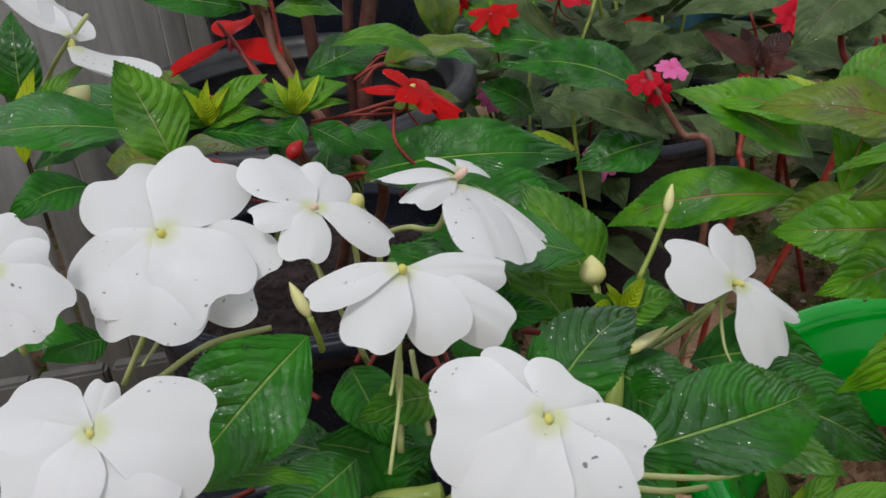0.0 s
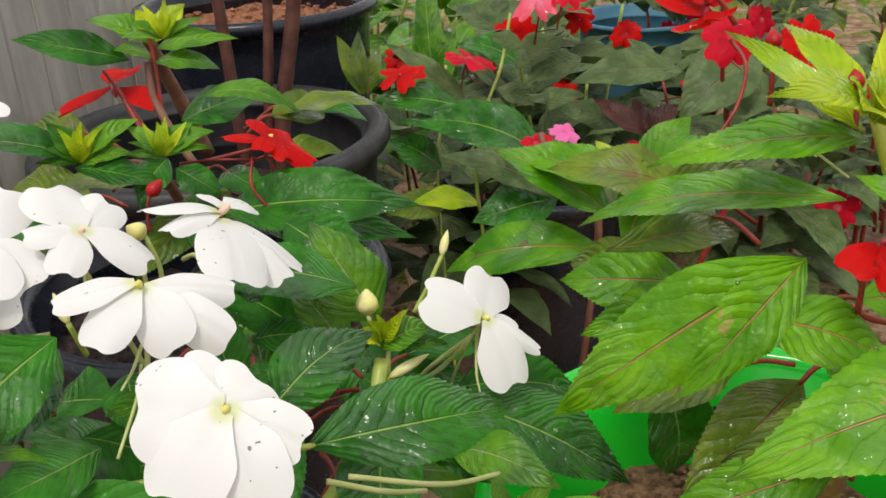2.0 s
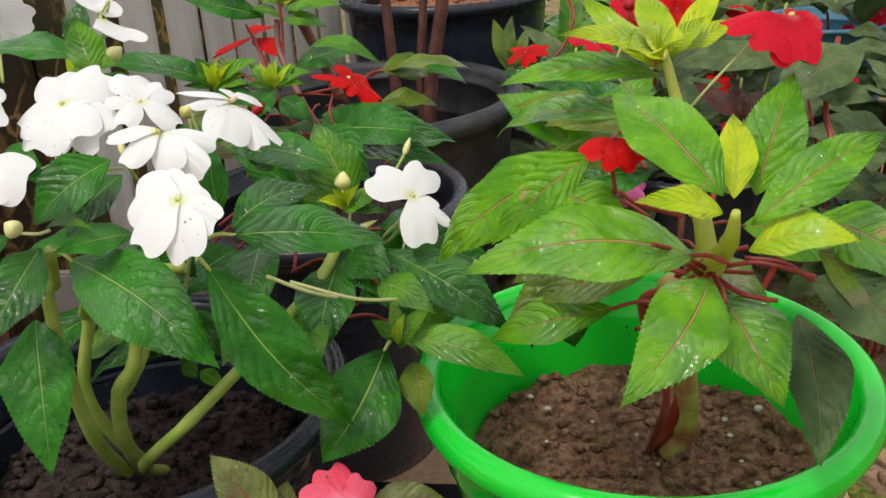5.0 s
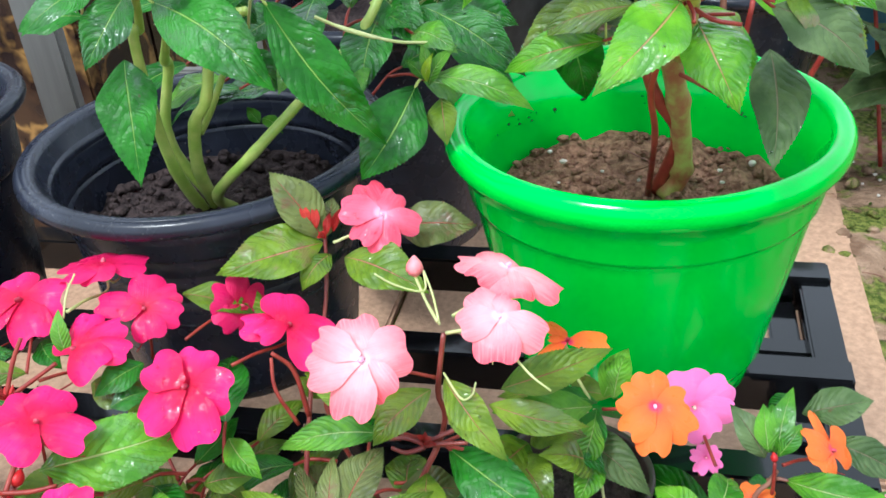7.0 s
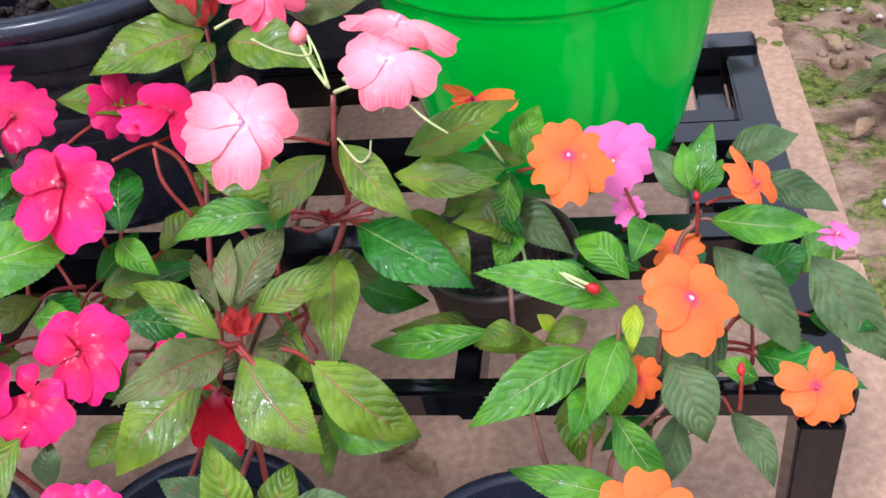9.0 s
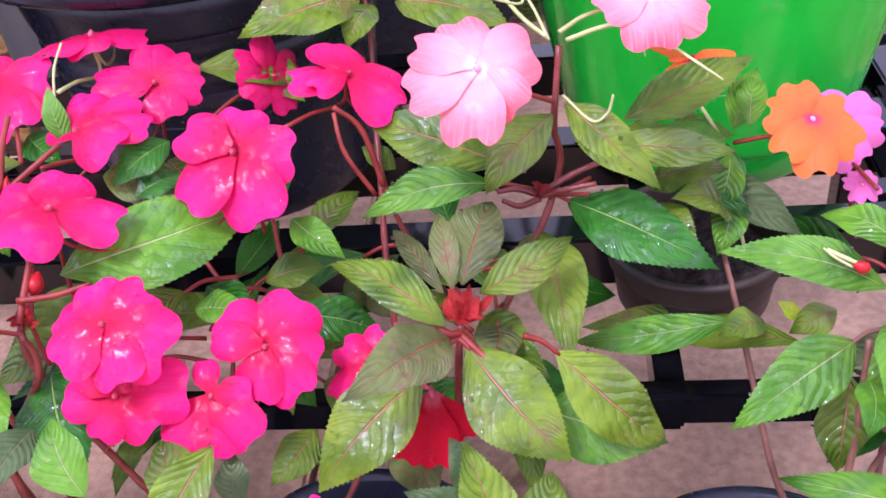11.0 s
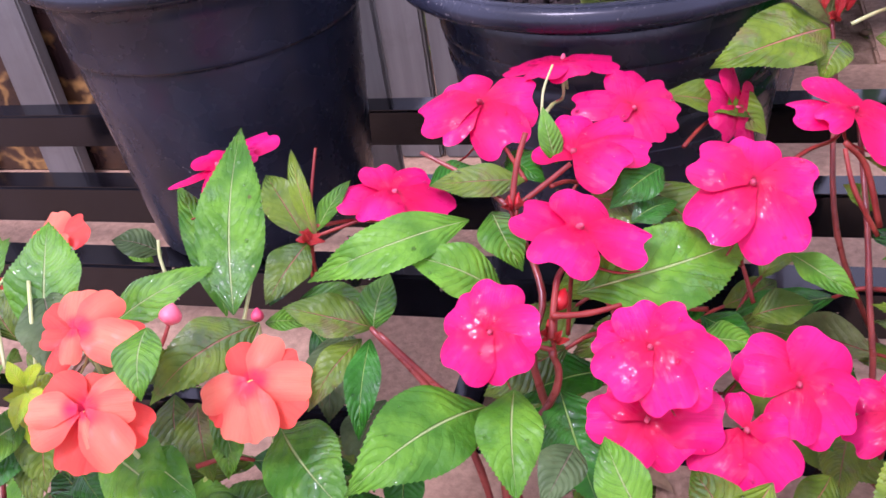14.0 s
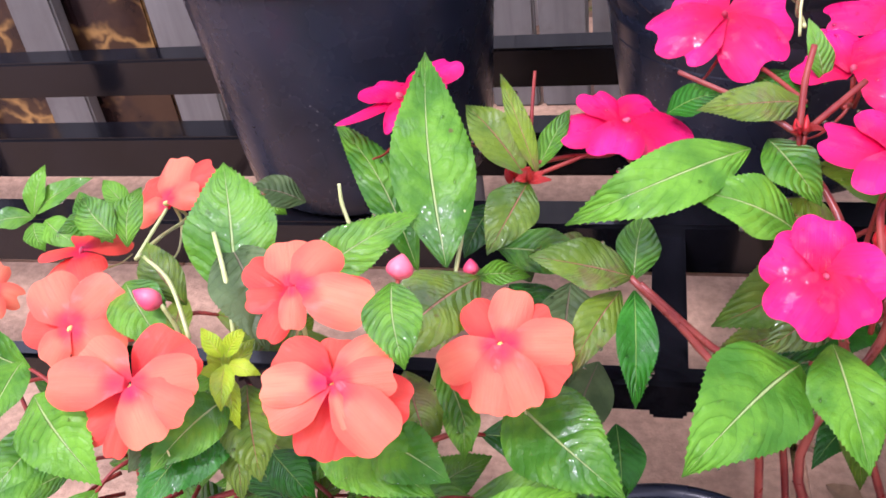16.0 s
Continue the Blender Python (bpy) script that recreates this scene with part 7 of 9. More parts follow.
bud(magenta, BUD_RED, STEM_RED, (-0.2837, 0.0498, 0.3311), (-0.2810, 0.0564, 0.3391), 0.0027)
bud(magenta, BUD_RED, STEM_RED, (-0.2873, 0.0480, 0.3303), (-0.2887, 0.0534, 0.3387), 0.0022)
bud(magenta, BUD_RED, STEM_RED, (-0.1377, -0.0284, 0.3355), (-0.1399, -0.0239, 0.3430), 0.0022)
bud(magenta, BUD_RED, STEM_RED, (-0.1630, 0.0244, 0.3689), (-0.1645, 0.0282, 0.3750), 0.0019)
bud(magenta, BUD_RED, STEM_RED, (-0.1607, 0.0250, 0.3686), (-0.1599, 0.0302, 0.3755), 0.0017)
leaf(magenta, LEAF_RED, (-0.1624, 0.0262, 0.3675), (-0.1670, 0.0207, 0.3728), 0.0034, facing=(0.19, -0.53, 0.83), fold=.6)
leaf(magenta, LEAF_RED, (-0.1632, 0.0275, 0.3698), (-0.1596, 0.0275, 0.3734), 0.0030, facing=(0.19, -0.53, 0.83), fold=.6)
leaf(magenta, LEAF_RED, (-0.1624, 0.0273, 0.3690), (-0.1533, 0.0235, 0.3719), 0.0024, facing=(0.19, -0.53, 0.83), fold=.6)
leaf(magenta, LEAF_RED, (-0.1624, 0.0277, 0.3697), (-0.1568, 0.0262, 0.3720), 0.0038, facing=(0.19, -0.53, 0.83), fold=.6)
leaf(magenta, LEAF_RED, (-0.1637, 0.0271, 0.3694), (-0.1654, 0.0205, 0.3754), 0.0042, facing=(0.19, -0.53, 0.83), fold=.6)
leaf(magenta, LEAF_RED, (-0.1624, 0.0276, 0.3695), (-0.1531, 0.0226, 0.3722), 0.0033, facing=(0.19, -0.53, 0.83), fold=.6)
leaf(magenta, LEAF_RED, (-0.1611, 0.0274, 0.3686), (-0.1678, 0.0271, 0.3697), 0.0032, facing=(0.19, -0.53, 0.83), fold=.6)
leaf(magenta, LEAF_RED, (-0.1629, 0.0273, 0.3693), (-0.1568, 0.0256, 0.3730), 0.0040, facing=(0.19, -0.53, 0.83), fold=.6)
leaf(magenta, LEAF_RED, (-0.2761, 0.0299, 0.3427), (-0.2650, 0.0289, 0.3448), 0.0036, facing=(0.19, -0.53, 0.83), fold=.6)
leaf(magenta, LEAF_RED, (-0.2730, 0.0322, 0.3445), (-0.2747, 0.0307, 0.3486), 0.0028, facing=(0.19, -0.53, 0.83), fold=.6)
leaf(magenta, LEAF_RED, (-0.2742, 0.0324, 0.3454), (-0.2784, 0.0284, 0.3508), 0.0037, facing=(0.19, -0.53, 0.83), fold=.6)
leaf(magenta, LEAF_RED, (-0.2758, 0.0310, 0.3441), (-0.2813, 0.0277, 0.3458), 0.0039, facing=(0.19, -0.53, 0.83), fold=.6)
leaf(magenta, LEAF_RED, (-0.2770, 0.0314, 0.3453), (-0.2753, 0.0335, 0.3493), 0.0029, facing=(0.19, -0.53, 0.83), fold=.6)
leaf(magenta, LEAF_RED, (-0.2769, 0.0300, 0.3433), (-0.2687, 0.0336, 0.3461), 0.0042, facing=(0.19, -0.53, 0.83), fold=.6)
leaf(magenta, LEAF_RED, (-0.2752, 0.0303, 0.3428), (-0.2770, 0.0331, 0.3495), 0.0036, facing=(0.19, -0.53, 0.83), fold=.6)
leaf(magenta, LEAF_RED, (-0.2758, 0.0303, 0.3432), (-0.2725, 0.0359, 0.3441), 0.0039, facing=(0.19, -0.53, 0.83), fold=.6)
leaf(magenta, LEAF_RED, (-0.2761, 0.0302, 0.3432), (-0.2750, 0.0277, 0.3517), 0.0030, facing=(0.19, -0.53, 0.83), fold=.6)
leaf(magenta, LEAF_RED, (-0.1372, -0.0318, 0.3394), (-0.1441, -0.0327, 0.3380), 0.0035, facing=(0.19, -0.53, 0.83), fold=.6)
leaf(magenta, LEAF_RED, (-0.1378, -0.0330, 0.3381), (-0.1344, -0.0351, 0.3442), 0.0044, facing=(0.19, -0.53, 0.83), fold=.6)
leaf(magenta, LEAF_RED, (-0.1354, -0.0328, 0.3371), (-0.1290, -0.0335, 0.3401), 0.0028, facing=(0.19, -0.53, 0.83), fold=.6)
leaf(magenta, LEAF_RED, (-0.1364, -0.0329, 0.3375), (-0.1334, -0.0339, 0.3436), 0.0027, facing=(0.19, -0.53, 0.83), fold=.6)
leaf(magenta, LEAF_RED, (-0.1383, -0.0327, 0.3387), (-0.1393, -0.0303, 0.3444), 0.0025, facing=(0.19, -0.53, 0.83), fold=.6)
leaf(magenta, LEAF_RED, (-0.1384, -0.0323, 0.3394), (-0.1408, -0.0299, 0.3385), 0.0021, facing=(0.19, -0.53, 0.83), fold=.6)
leaf(magenta, LEAF_RED, (-0.1358, -0.0310, 0.3398), (-0.1439, -0.0337, 0.3418), 0.0029, facing=(0.19, -0.53, 0.83), fold=.6)
leaf(magenta, LEAF_RED, (-0.1355, -0.0315, 0.3390), (-0.1430, -0.0302, 0.3392), 0.0037, facing=(0.19, -0.53, 0.83), fold=.6)
leaf(magenta, LEAF_RED, (-0.1369, -0.0329, 0.3377), (-0.1325, -0.0314, 0.3431), 0.0034, facing=(0.19, -0.53, 0.83), fold=.6)

orange = thing("impatiens", (0.26, 0.02, 0.13), "impatiens with orange flowers and narrow green leaves", "plant", "potted impatiens")
stem(orange, STEM_BROWN, 0.0020, 0.0013, (0.2050, -0.0500, 0.1200), (0.2067, -0.0099, 0.1610), (0.1955, 0.0045, 0.1954), (0.1833, 0.0370, 0.2512), (0.1798, 0.0636, 0.2676), (0.1783, 0.0812, 0.2730))
stem(orange, STEM_BROWN, 0.0022, 0.0015, (0.2400, -0.0500, 0.1200), (0.2213, -0.0341, 0.1921), (0.2263, -0.0116, 0.2488), (0.2270, -0.0039, 0.2886))
stem(orange, STEM_BROWN, 0.0018, 0.0013, (0.2500, 0.0000, 0.1300), (0.2719, 0.0731, 0.2715), (0.2850, 0.0852, 0.2991), (0.2880, 0.0862, 0.3076))
stem(orange, STEM_PALE, 0.0010, 0.0008, (0.1895, 0.0780, 0.2732), (0.1838, 0.0952, 0.2972), (0.1799, 0.1126, 0.3209))
stem(orange, STEM_BROWN, 0.0018, 0.0013, (0.2600, -0.0400, 0.1200), (0.2336, -0.0189, 0.2077), (0.2638, -0.0115, 0.2577))
flower(orange, PET_ORANGE, EYE_LILAC, STEM_RED, (0.2164, 0.0918, 0.3450), (0.083, -0.617, 0.783), 0.0258, 0, foot=(0.1853, 0.1136, 0.3203), notch=0.16, petals=((95, 0.89, 0.89), (160, 0.91, 0.80), (11, 0.83, 0.75), (-40, 1.11, 0.81), (-95, 1.23, 0.82), (-136, 1.03, 0.75)))
flower(orange, PET_PINK, EYE_PALE, STEM_RED, (0.2415, 0.1302, 0.3132), (-0.030, -0.656, 0.754), 0.0256, 0, foot=(0.2540, 0.0919, 0.3018), notch=0.12, petals=((105, 1.05, 1.18), (42, 1.14, 0.83), (0, 1.02, 0.65), (-49, 0.87, 0.64), (-107, 0.92, 1.01)))
flower(orange, PET_ORANGE, EYE_LILAC, STEM_RED, (0.2759, 0.0134, 0.3092), (0.251, -0.573, 0.780), 0.0259, 0, foot=(0.2511, 0.0243, 0.2993), notch=0.16, petals=((109, 0.96, 1.06), (15, 0.87, 0.91), (-49, 1.02, 0.86), (-109, 1.22, 1.05), (-176, 0.93, 0.89)))
flower(orange, PET_ORANGE, EYE_RED, STEM_RED, (0.3181, 0.1002, 0.3144), (0.647, -0.302, 0.700), 0.0232, 0, foot=(0.2914, 0.0889, 0.3099), notch=0.16, petals=((52, 1.15, 0.69), (-28, 0.99, 1.14), (-177, 0.89, 0.96), (128, 0.98, 0.87)))
flower(orange, PET_ORANGE, EYE_RED, STEM_RED, (0.3333, -0.0201, 0.2798), (0.028, -0.599, 0.800), 0.0200, 0, notch=0.16, petals=((66, 1.07, 0.64), (-15, 1.05, 1.03), (-81, 0.96, 0.84), (-143, 0.89, 0.76), (155, 1.02, 0.71)))
flower(orange, PET_ORANGE, EYE_RED, STEM_PALE, (0.1620, 0.1219, 0.3649), (0.100, -0.050, 0.994), 0.0240, 0, foot=(0.1781, 0.1146, 0.3241), notch=0.16, petals=((59, 1.21, 0.60), (-49, 1.16, 0.81), (170, 1.13, 0.51), (120, 0.50, 0.35)))
flower(orange, PET_ORANGE, EYE_RED, STEM_RED, (0.2752, 0.0829, 0.2829), (-0.038, -0.509, 0.860), 0.0159, 0, notch=0.14)
flower(orange, PET_ORANGE, EYE_RED, STEM_RED, (0.2499, -0.0021, 0.2660), (0.004, -0.724, 0.690), 0.0137, 20, notch=0.14, cup=-.3)
flower(orange, PET_ORANGE, EYE_RED, STEM_RED, (0.1402, -0.1152, 0.2819), (0.028, -0.334, 0.942), 0.0169, 0, notch=0.14)
flower(orange, PET_PINK, EYE_PALE, STEM_RED, (0.2487, 0.1010, 0.2987), (0.203, -0.508, 0.837), 0.0105, 0, notch=0.14)
flower(orange, PET_PINK, EYE_PALE, STEM_PALE, (0.3676, 0.1013, 0.2743), (0.188, 0.083, 0.979), 0.0133, 10, notch=0.14)
flower(orange, PET_ORANGE, EYE_RED, STEM_RED, (0.1878, -0.1156, 0.2732), (-0.084, -0.320, 0.944), 0.0100, 0, notch=0.14)
bud(orange, BUD_RED, STEM_PALE, (0.2319, 0.0239, 0.3056), (0.2238, 0.0245, 0.3091), 0.0031, foot=(0.2126, 0.0266, 0.3157))
stem(orange, STEM_PALE, 0.0007, 0.0005, (0.2239, 0.0235, 0.3078), (0.2158, 0.0251, 0.3127), (0.2110, 0.0269, 0.3167))
bud(orange, BUD_RED, STEM_RED, (0.3009, -0.0077, 0.2742), (0.3008, -0.0033, 0.2800), 0.0023)
bud(orange, BUD_RED, STEM_RED, (0.2860, 0.0851, 0.3152), (0.2852, 0.0886, 0.3200), 0.0022)
leaf(orange, LEAF_ROSY, (0.2235, 0.0000, 0.2624), (0.2182, -0.0200, 0.2195), 0.0262, facing=(0.08, -0.60, 0.80), arch=.1, fold=.25)
leaf(orange, LEAF_FRESH, (0.2401, 0.0000, 0.2943), (0.2381, -0.0150, 0.2483), 0.0233, facing=(0.08, -0.60, 0.80), arch=.1, fold=.25, petiole=.01, stem=STEM_BROWN)
leaf(orange, LEAF_FRESH, (0.2367, -0.0200, 0.2587), (0.2644, -0.0450, 0.2262), 0.0203, facing=(0.08, -0.60, 0.80), arch=.1)
leaf(orange, LEAF_FRESH, (0.2467, -0.0600, 0.2418), (0.1828, -0.0500, 0.2524), 0.0200, facing=(0.08, -0.60, 0.80), arch=.12, fold=.2, petiole=.012, stem=STEM_RED)
leaf(orange, LEAF_FRESH, (0.2401, -0.0850, 0.2576), (0.2065, -0.1000, 0.2498), 0.0189, facing=(0.08, -0.60, 0.80), arch=.1, fold=.2)
leaf(orange, LEAF_LIME, (0.2221, -0.0400, 0.2357), (0.2029, -0.0500, 0.2061), 0.0148, facing=(0.08, -0.60, 0.80), arch=.1)
leaf(magenta, LEAF_ROSY, (-0.0459, -0.0800, 0.3127), (-0.0701, -0.1100, 0.2799), 0.0226, facing=(0.08, -0.60, 0.80), arch=.1)
leaf(coral, LEAF_FRESH, (0.0822, -0.0200, 0.2663), (0.1379, -0.0350, 0.2588), 0.0360, facing=(0.08, -0.60, 0.80), arch=.1, fold=.2)
flower(orange, PET_ORANGE, EYE_RED, STEM_RED, (0.2496, -0.0850, 0.2602), (0.05, -0.62, 0.78), 0.0262, 0, notch=0.12, petals=((150, 1.0, 0.85), (80, 1.0, 0.85), (15, 1.0, 0.8), (-55, 1.0, 0.85), (-125, 1.0, 0.9)))
leaf(orange, LEAF_LIME, (0.2496, 0.0220, 0.2969), (0.2467, -0.0016, 0.2844), 0.0104, facing=(0.16, -0.59, 0.79))
leaf(orange, LEAF_DEEP, (0.2229, 0.0689, 0.2832), (0.1986, 0.0602, 0.2805), 0.0156, facing=(0.12, -0.43, 0.89))
leaf(orange, LEAF_OLIVE, (0.2242, 0.0350, 0.2726), (0.2007, 0.0245, 0.2673), 0.0158, facing=(0.12, -0.43, 0.89))
leaf(orange, LEAF_FRESH, (0.2862, 0.0923, 0.3160), (0.2845, 0.1132, 0.3351), 0.0170, facing=(0.16, -0.59, 0.79))
leaf(orange, LEAF_FRESH, (0.2876, 0.0875, 0.3178), (0.3013, 0.1057, 0.3279), 0.0108, facing=(0.14, -0.51, 0.85))
leaf(orange, LEAF_DEEP, (0.3006, 0.1429, 0.3176), (0.2868, 0.1418, 0.3044), 0.0115, facing=(0.12, -0.43, 0.89))
leaf(orange, LEAF_DUSK, (0.3088, 0.1456, 0.3017), (0.3510, 0.1517, 0.3114), 0.0263, facing=(0.09, -0.34, 0.93))
leaf(orange, LEAF_DUSK, (0.3213, 0.1227, 0.3011), (0.3692, 0.1099, 0.2848), 0.0233, facing=(0.12, -0.43, 0.89))
leaf(orange, LEAF_FRESH, (0.3123, 0.0068, 0.2557), (0.2899, 0.0089, 0.2662), 0.0142, facing=(0.12, -0.43, 0.89))
leaf(orange, LEAF_DEEP, (0.1817, 0.1152, 0.3236), (0.1456, 0.1112, 0.3310), 0.0130, facing=(0.09, -0.34, 0.93))
leaf(orange, LEAF_DEEP, (0.1817, 0.1130, 0.3207), (0.1726, 0.0809, 0.2995), 0.0192, facing=(0.16, -0.59, 0.79))
leaf(orange, LEAF_FRESH, (0.1852, 0.1181, 0.3261), (0.1994, 0.1399, 0.3490), 0.0186, facing=(0.16, -0.59, 0.79))
leaf(orange, LEAF_FRESH, (0.1820, 0.0949, 0.2974), (0.1728, 0.0676, 0.2823), 0.0186, facing=(0.14, -0.51, 0.85))
leaf(orange, LEAF_OLIVE, (0.1888, 0.0267, 0.2742), (0.1651, 0.0112, 0.2793), 0.0164, facing=(0.09, -0.34, 0.93))
leaf(orange, LEAF_FRESH, (0.2163, -0.0873, 0.2392), (0.2454, -0.0765, 0.2467), 0.0182, facing=(0.06, -0.42, 0.91))
leaf(orange, LEAF_OLIVE, (0.2103, -0.0231, 0.2225), (0.2100, -0.0489, 0.2078), 0.0178, facing=(0.09, -0.57, 0.81))
leaf(orange, LEAF_LIME, (0.2073, 0.0305, 0.2705), (0.1967, 0.0354, 0.2781), 0.0084, facing=(0.06, -0.42, 0.91))
leaf(orange, LEAF_OLIVE, (0.1414, 0.0999, 0.3050), (0.1779, 0.0828, 0.3244), 0.0269, facing=(0.07, -0.44, 0.89), arch=.18)
leaf(orange, LEAF_OLIVE, (0.1320, 0.0901, 0.2942), (0.1608, 0.0446, 0.2949), 0.0265, facing=(0.09, -0.53, 0.85), arch=.15)
leaf(orange, LEAF_DEEP, (0.1527, 0.1232, 0.2998), (0.1900, 0.0783, 0.2994), 0.0278, facing=(0.09, -0.53, 0.85), arch=.15)
leaf(orange, LEAF_OLIVE, (0.1390, 0.1044, 0.2948), (0.1126, 0.0538, 0.3007), 0.0279, facing=(0.09, -0.53, 0.85), arch=.15)
leaf(orange, LEAF_DUSK, (0.1677, 0.1188, 0.2907), (0.2174, 0.0817, 0.2812), 0.0282, facing=(0.09, -0.53, 0.85), arch=.15)
leaf(orange, LEAF_OLIVE, (0.1491, 0.1497, 0.3019), (0.1902, 0.1375, 0.3103), 0.0251, facing=(0.07, -0.44, 0.89), arch=.15)
leaf(orange, LEAF_OLIVE, (0.1821, 0.0903, 0.2916), (0.1494, 0.0736, 0.3148), 0.0261, facing=(0.12, -0.43, 0.89), arch=.18)
leaf(orange, LEAF_OLIVE, (0.1609, 0.1231, 0.3077), (0.1204, 0.1045, 0.3312), 0.0230, facing=(0.09, -0.34, 0.93), arch=.15)
leaf(orange, LEAF_FRESH, (0.2425, 0.0274, 0.2912), (0.1653, 0.0318, 0.3128), 0.0222, facing=(0.08, -0.60, 0.80))
leaf(orange, LEAF_FRESH, (0.2464, 0.0200, 0.3168), (0.2184, 0.0615, 0.3096), 0.0183, facing=(0.08, -0.60, 0.80))
leaf(orange, LEAF_FRESH, (0.2479, 0.0200, 0.3278), (0.2590, 0.0858, 0.2988), 0.0189, facing=(0.08, -0.60, 0.80))
leaf(orange, LEAF_FRESH, (0.2258, 0.0084, 0.2765), (0.1637, -0.0373, 0.2691), 0.0280, facing=(0.08, -0.60, 0.80), petiole=.02, stem=STEM_BROWN)
leaf(orange, LEAF_FRESH, (0.2424, 0.0088, 0.2896), (0.2256, -0.0450, 0.2811), 0.0203, facing=(0.10, -0.70, 0.70))
leaf(orange, LEAF_FRESH, (0.1738, 0.0202, 0.2807), (0.0980, 0.0336, 0.2568), 0.0176, facing=(0.08, -0.60, 0.80))
leaf(orange, LEAF_OLIVE, (0.2057, 0.0195, 0.2656), (0.1517, 0.0689, 0.2215), 0.0176, facing=(0.08, -0.60, 0.80))
leaf(orange, LEAF_FRESH, (0.2933, 0.0850, 0.3018), (0.3518, 0.0700, 0.3055), 0.0218, facing=(0.08, -0.60, 0.80), petiole=.01, stem=STEM_BROWN)
leaf(orange, LEAF_DUSK, (0.2955, 0.0800, 0.2862), (0.3421, 0.0400, 0.2357), 0.0306, facing=(0.10, -0.70, 0.70))
leaf(orange, LEAF_DUSK, (0.3524, 0.0900, 0.2685), (0.3949, 0.0500, 0.2210), 0.0343, facing=(0.10, -0.70, 0.70))
leaf(orange, LEAF_DUSK, (0.2812, 0.0900, 0.3132), (0.2606, 0.1100, 0.3351), 0.0177, facing=(0.08, -0.60, 0.80))
leaf(orange, LEAF_FRESH, (0.2827, 0.0900, 0.3178), (0.2793, 0.1100, 0.3374), 0.0136, facing=(0.08, -0.60, 0.80))
leaf(orange, LEAF_FRESH, (0.2877, 0.0900, 0.3179), (0.2963, 0.1200, 0.3432), 0.0141, facing=(0.08, -0.60, 0.80))
leaf(orange, LEAF_FRESH, (0.1918, 0.1100, 0.3322), (0.1993, 0.1400, 0.3467), 0.0153, facing=(0.08, -0.60, 0.80))
leaf(orange, LEAF_FRESH, (0.1814, 0.1000, 0.3238), (0.1719, 0.0850, 0.2959), 0.0174, facing=(0.10, -0.70, 0.70))
leaf(orange, LEAF_FRESH, (0.1794, 0.1050, 0.3291), (0.1192, 0.0900, 0.3308), 0.0226, facing=(0.08, -0.60, 0.80))
leaf(orange, LEAF_DUSK, (0.2672, 0.0000, 0.2793), (0.2829, -0.0300, 0.2486), 0.0283, facing=(0.10, -0.70, 0.70))
leaf(orange, LEAF_FRESH, (0.2237, -0.0200, 0.2798), (0.2160, -0.0500, 0.2766), 0.0168, facing=(0.10, -0.70, 0.70))

salmon = thing("impatiens", (-0.35, -0.07, 0.13), "impatiens with salmon-orange flowers and broad wet green leaves", "plant", "potted impatiens")
stem(salmon, STEM_GREEN, 0.0020, 0.0015, (-0.3500, -0.0800, 0.1200), (-0.3927, -0.0999, 0.2323), (-0.3963, -0.0802, 0.2764), (-0.3936, -0.0692, 0.3066))
stem(salmon, STEM_GREEN, 0.0020, 0.0015, (-0.3300, -0.0600, 0.1200), (-0.3401, -0.0519, 0.2083), (-0.3154, -0.0190, 0.2761), (-0.3088, -0.0020, 0.3129))
stem(salmon, STEM_PALE, 0.0011, 0.0010, (-0.3873, -0.0641, 0.3279), (-0.3910, -0.0507, 0.3468), (-0.4008, -0.0319, 0.3582))
stem(salmon, STEM_PALE, 0.0011, 0.0010, (-0.3076, -0.0017, 0.3127), (-0.3053, 0.0080, 0.3247), (-0.3038, 0.0173, 0.3363))
stem(salmon, STEM_PALE, 0.0010, 0.0009, (-0.3604, 0.0190, 0.3255), (-0.3644, 0.0247, 0.3345), (-0.3659, 0.0301, 0.3422))
stem(salmon, STEM_PALE, 0.0010, 0.0008, (-0.4594, -0.0093, 0.3249), (-0.4569, 0.0076, 0.3292), (-0.4554, 0.0229, 0.3319))
stem(salmon, STEM_PALE, 0.0010, 0.0008, (-0.4101, -0.0607, 0.3238), (-0.4236, -0.0409, 0.3379), (-0.4450, -0.0220, 0.3367))
flower(salmon, PET_SALMON, EYE_YELLOW, STEM_PALE, (-0.2795, -0.0503, 0.3172), (0.026, -0.592, 0.806), 0.0277, 0, notch=0.06, deep=(1, 3, 4, 8,), petals=((77, 0.90, 0.67), (33, 0.91, 0.64), (3, 1.10, 0.77), (127, 0.85, 0.60), (-29, 1.11, 0.77), (-157, 1.00, 0.70), (-97, 1.07, 0.75), (-67, 1.09, 0.76), (-131, 0.98, 0.54)), back=PET_SALMON_SHADED)
flower(salmon, PET_SALMON, EYE_YELLOW, STEM_PALE, (-0.3585, -0.0580, 0.3491), (0.149, -0.355, 0.923), 0.0255, 0, notch=0.06, deep=(0, 1, 2, 3,), petals=((130, 1.03, 0.67), (171, 0.81, 0.53), (-132, 0.90, 0.54), (-9, 1.22, 0.61), (87, 0.95, 0.81), (42, 1.01, 0.76), (-31, 1.31, 0.92), (-99, 0.77, 0.43)), back=PET_SALMON_SHADED)
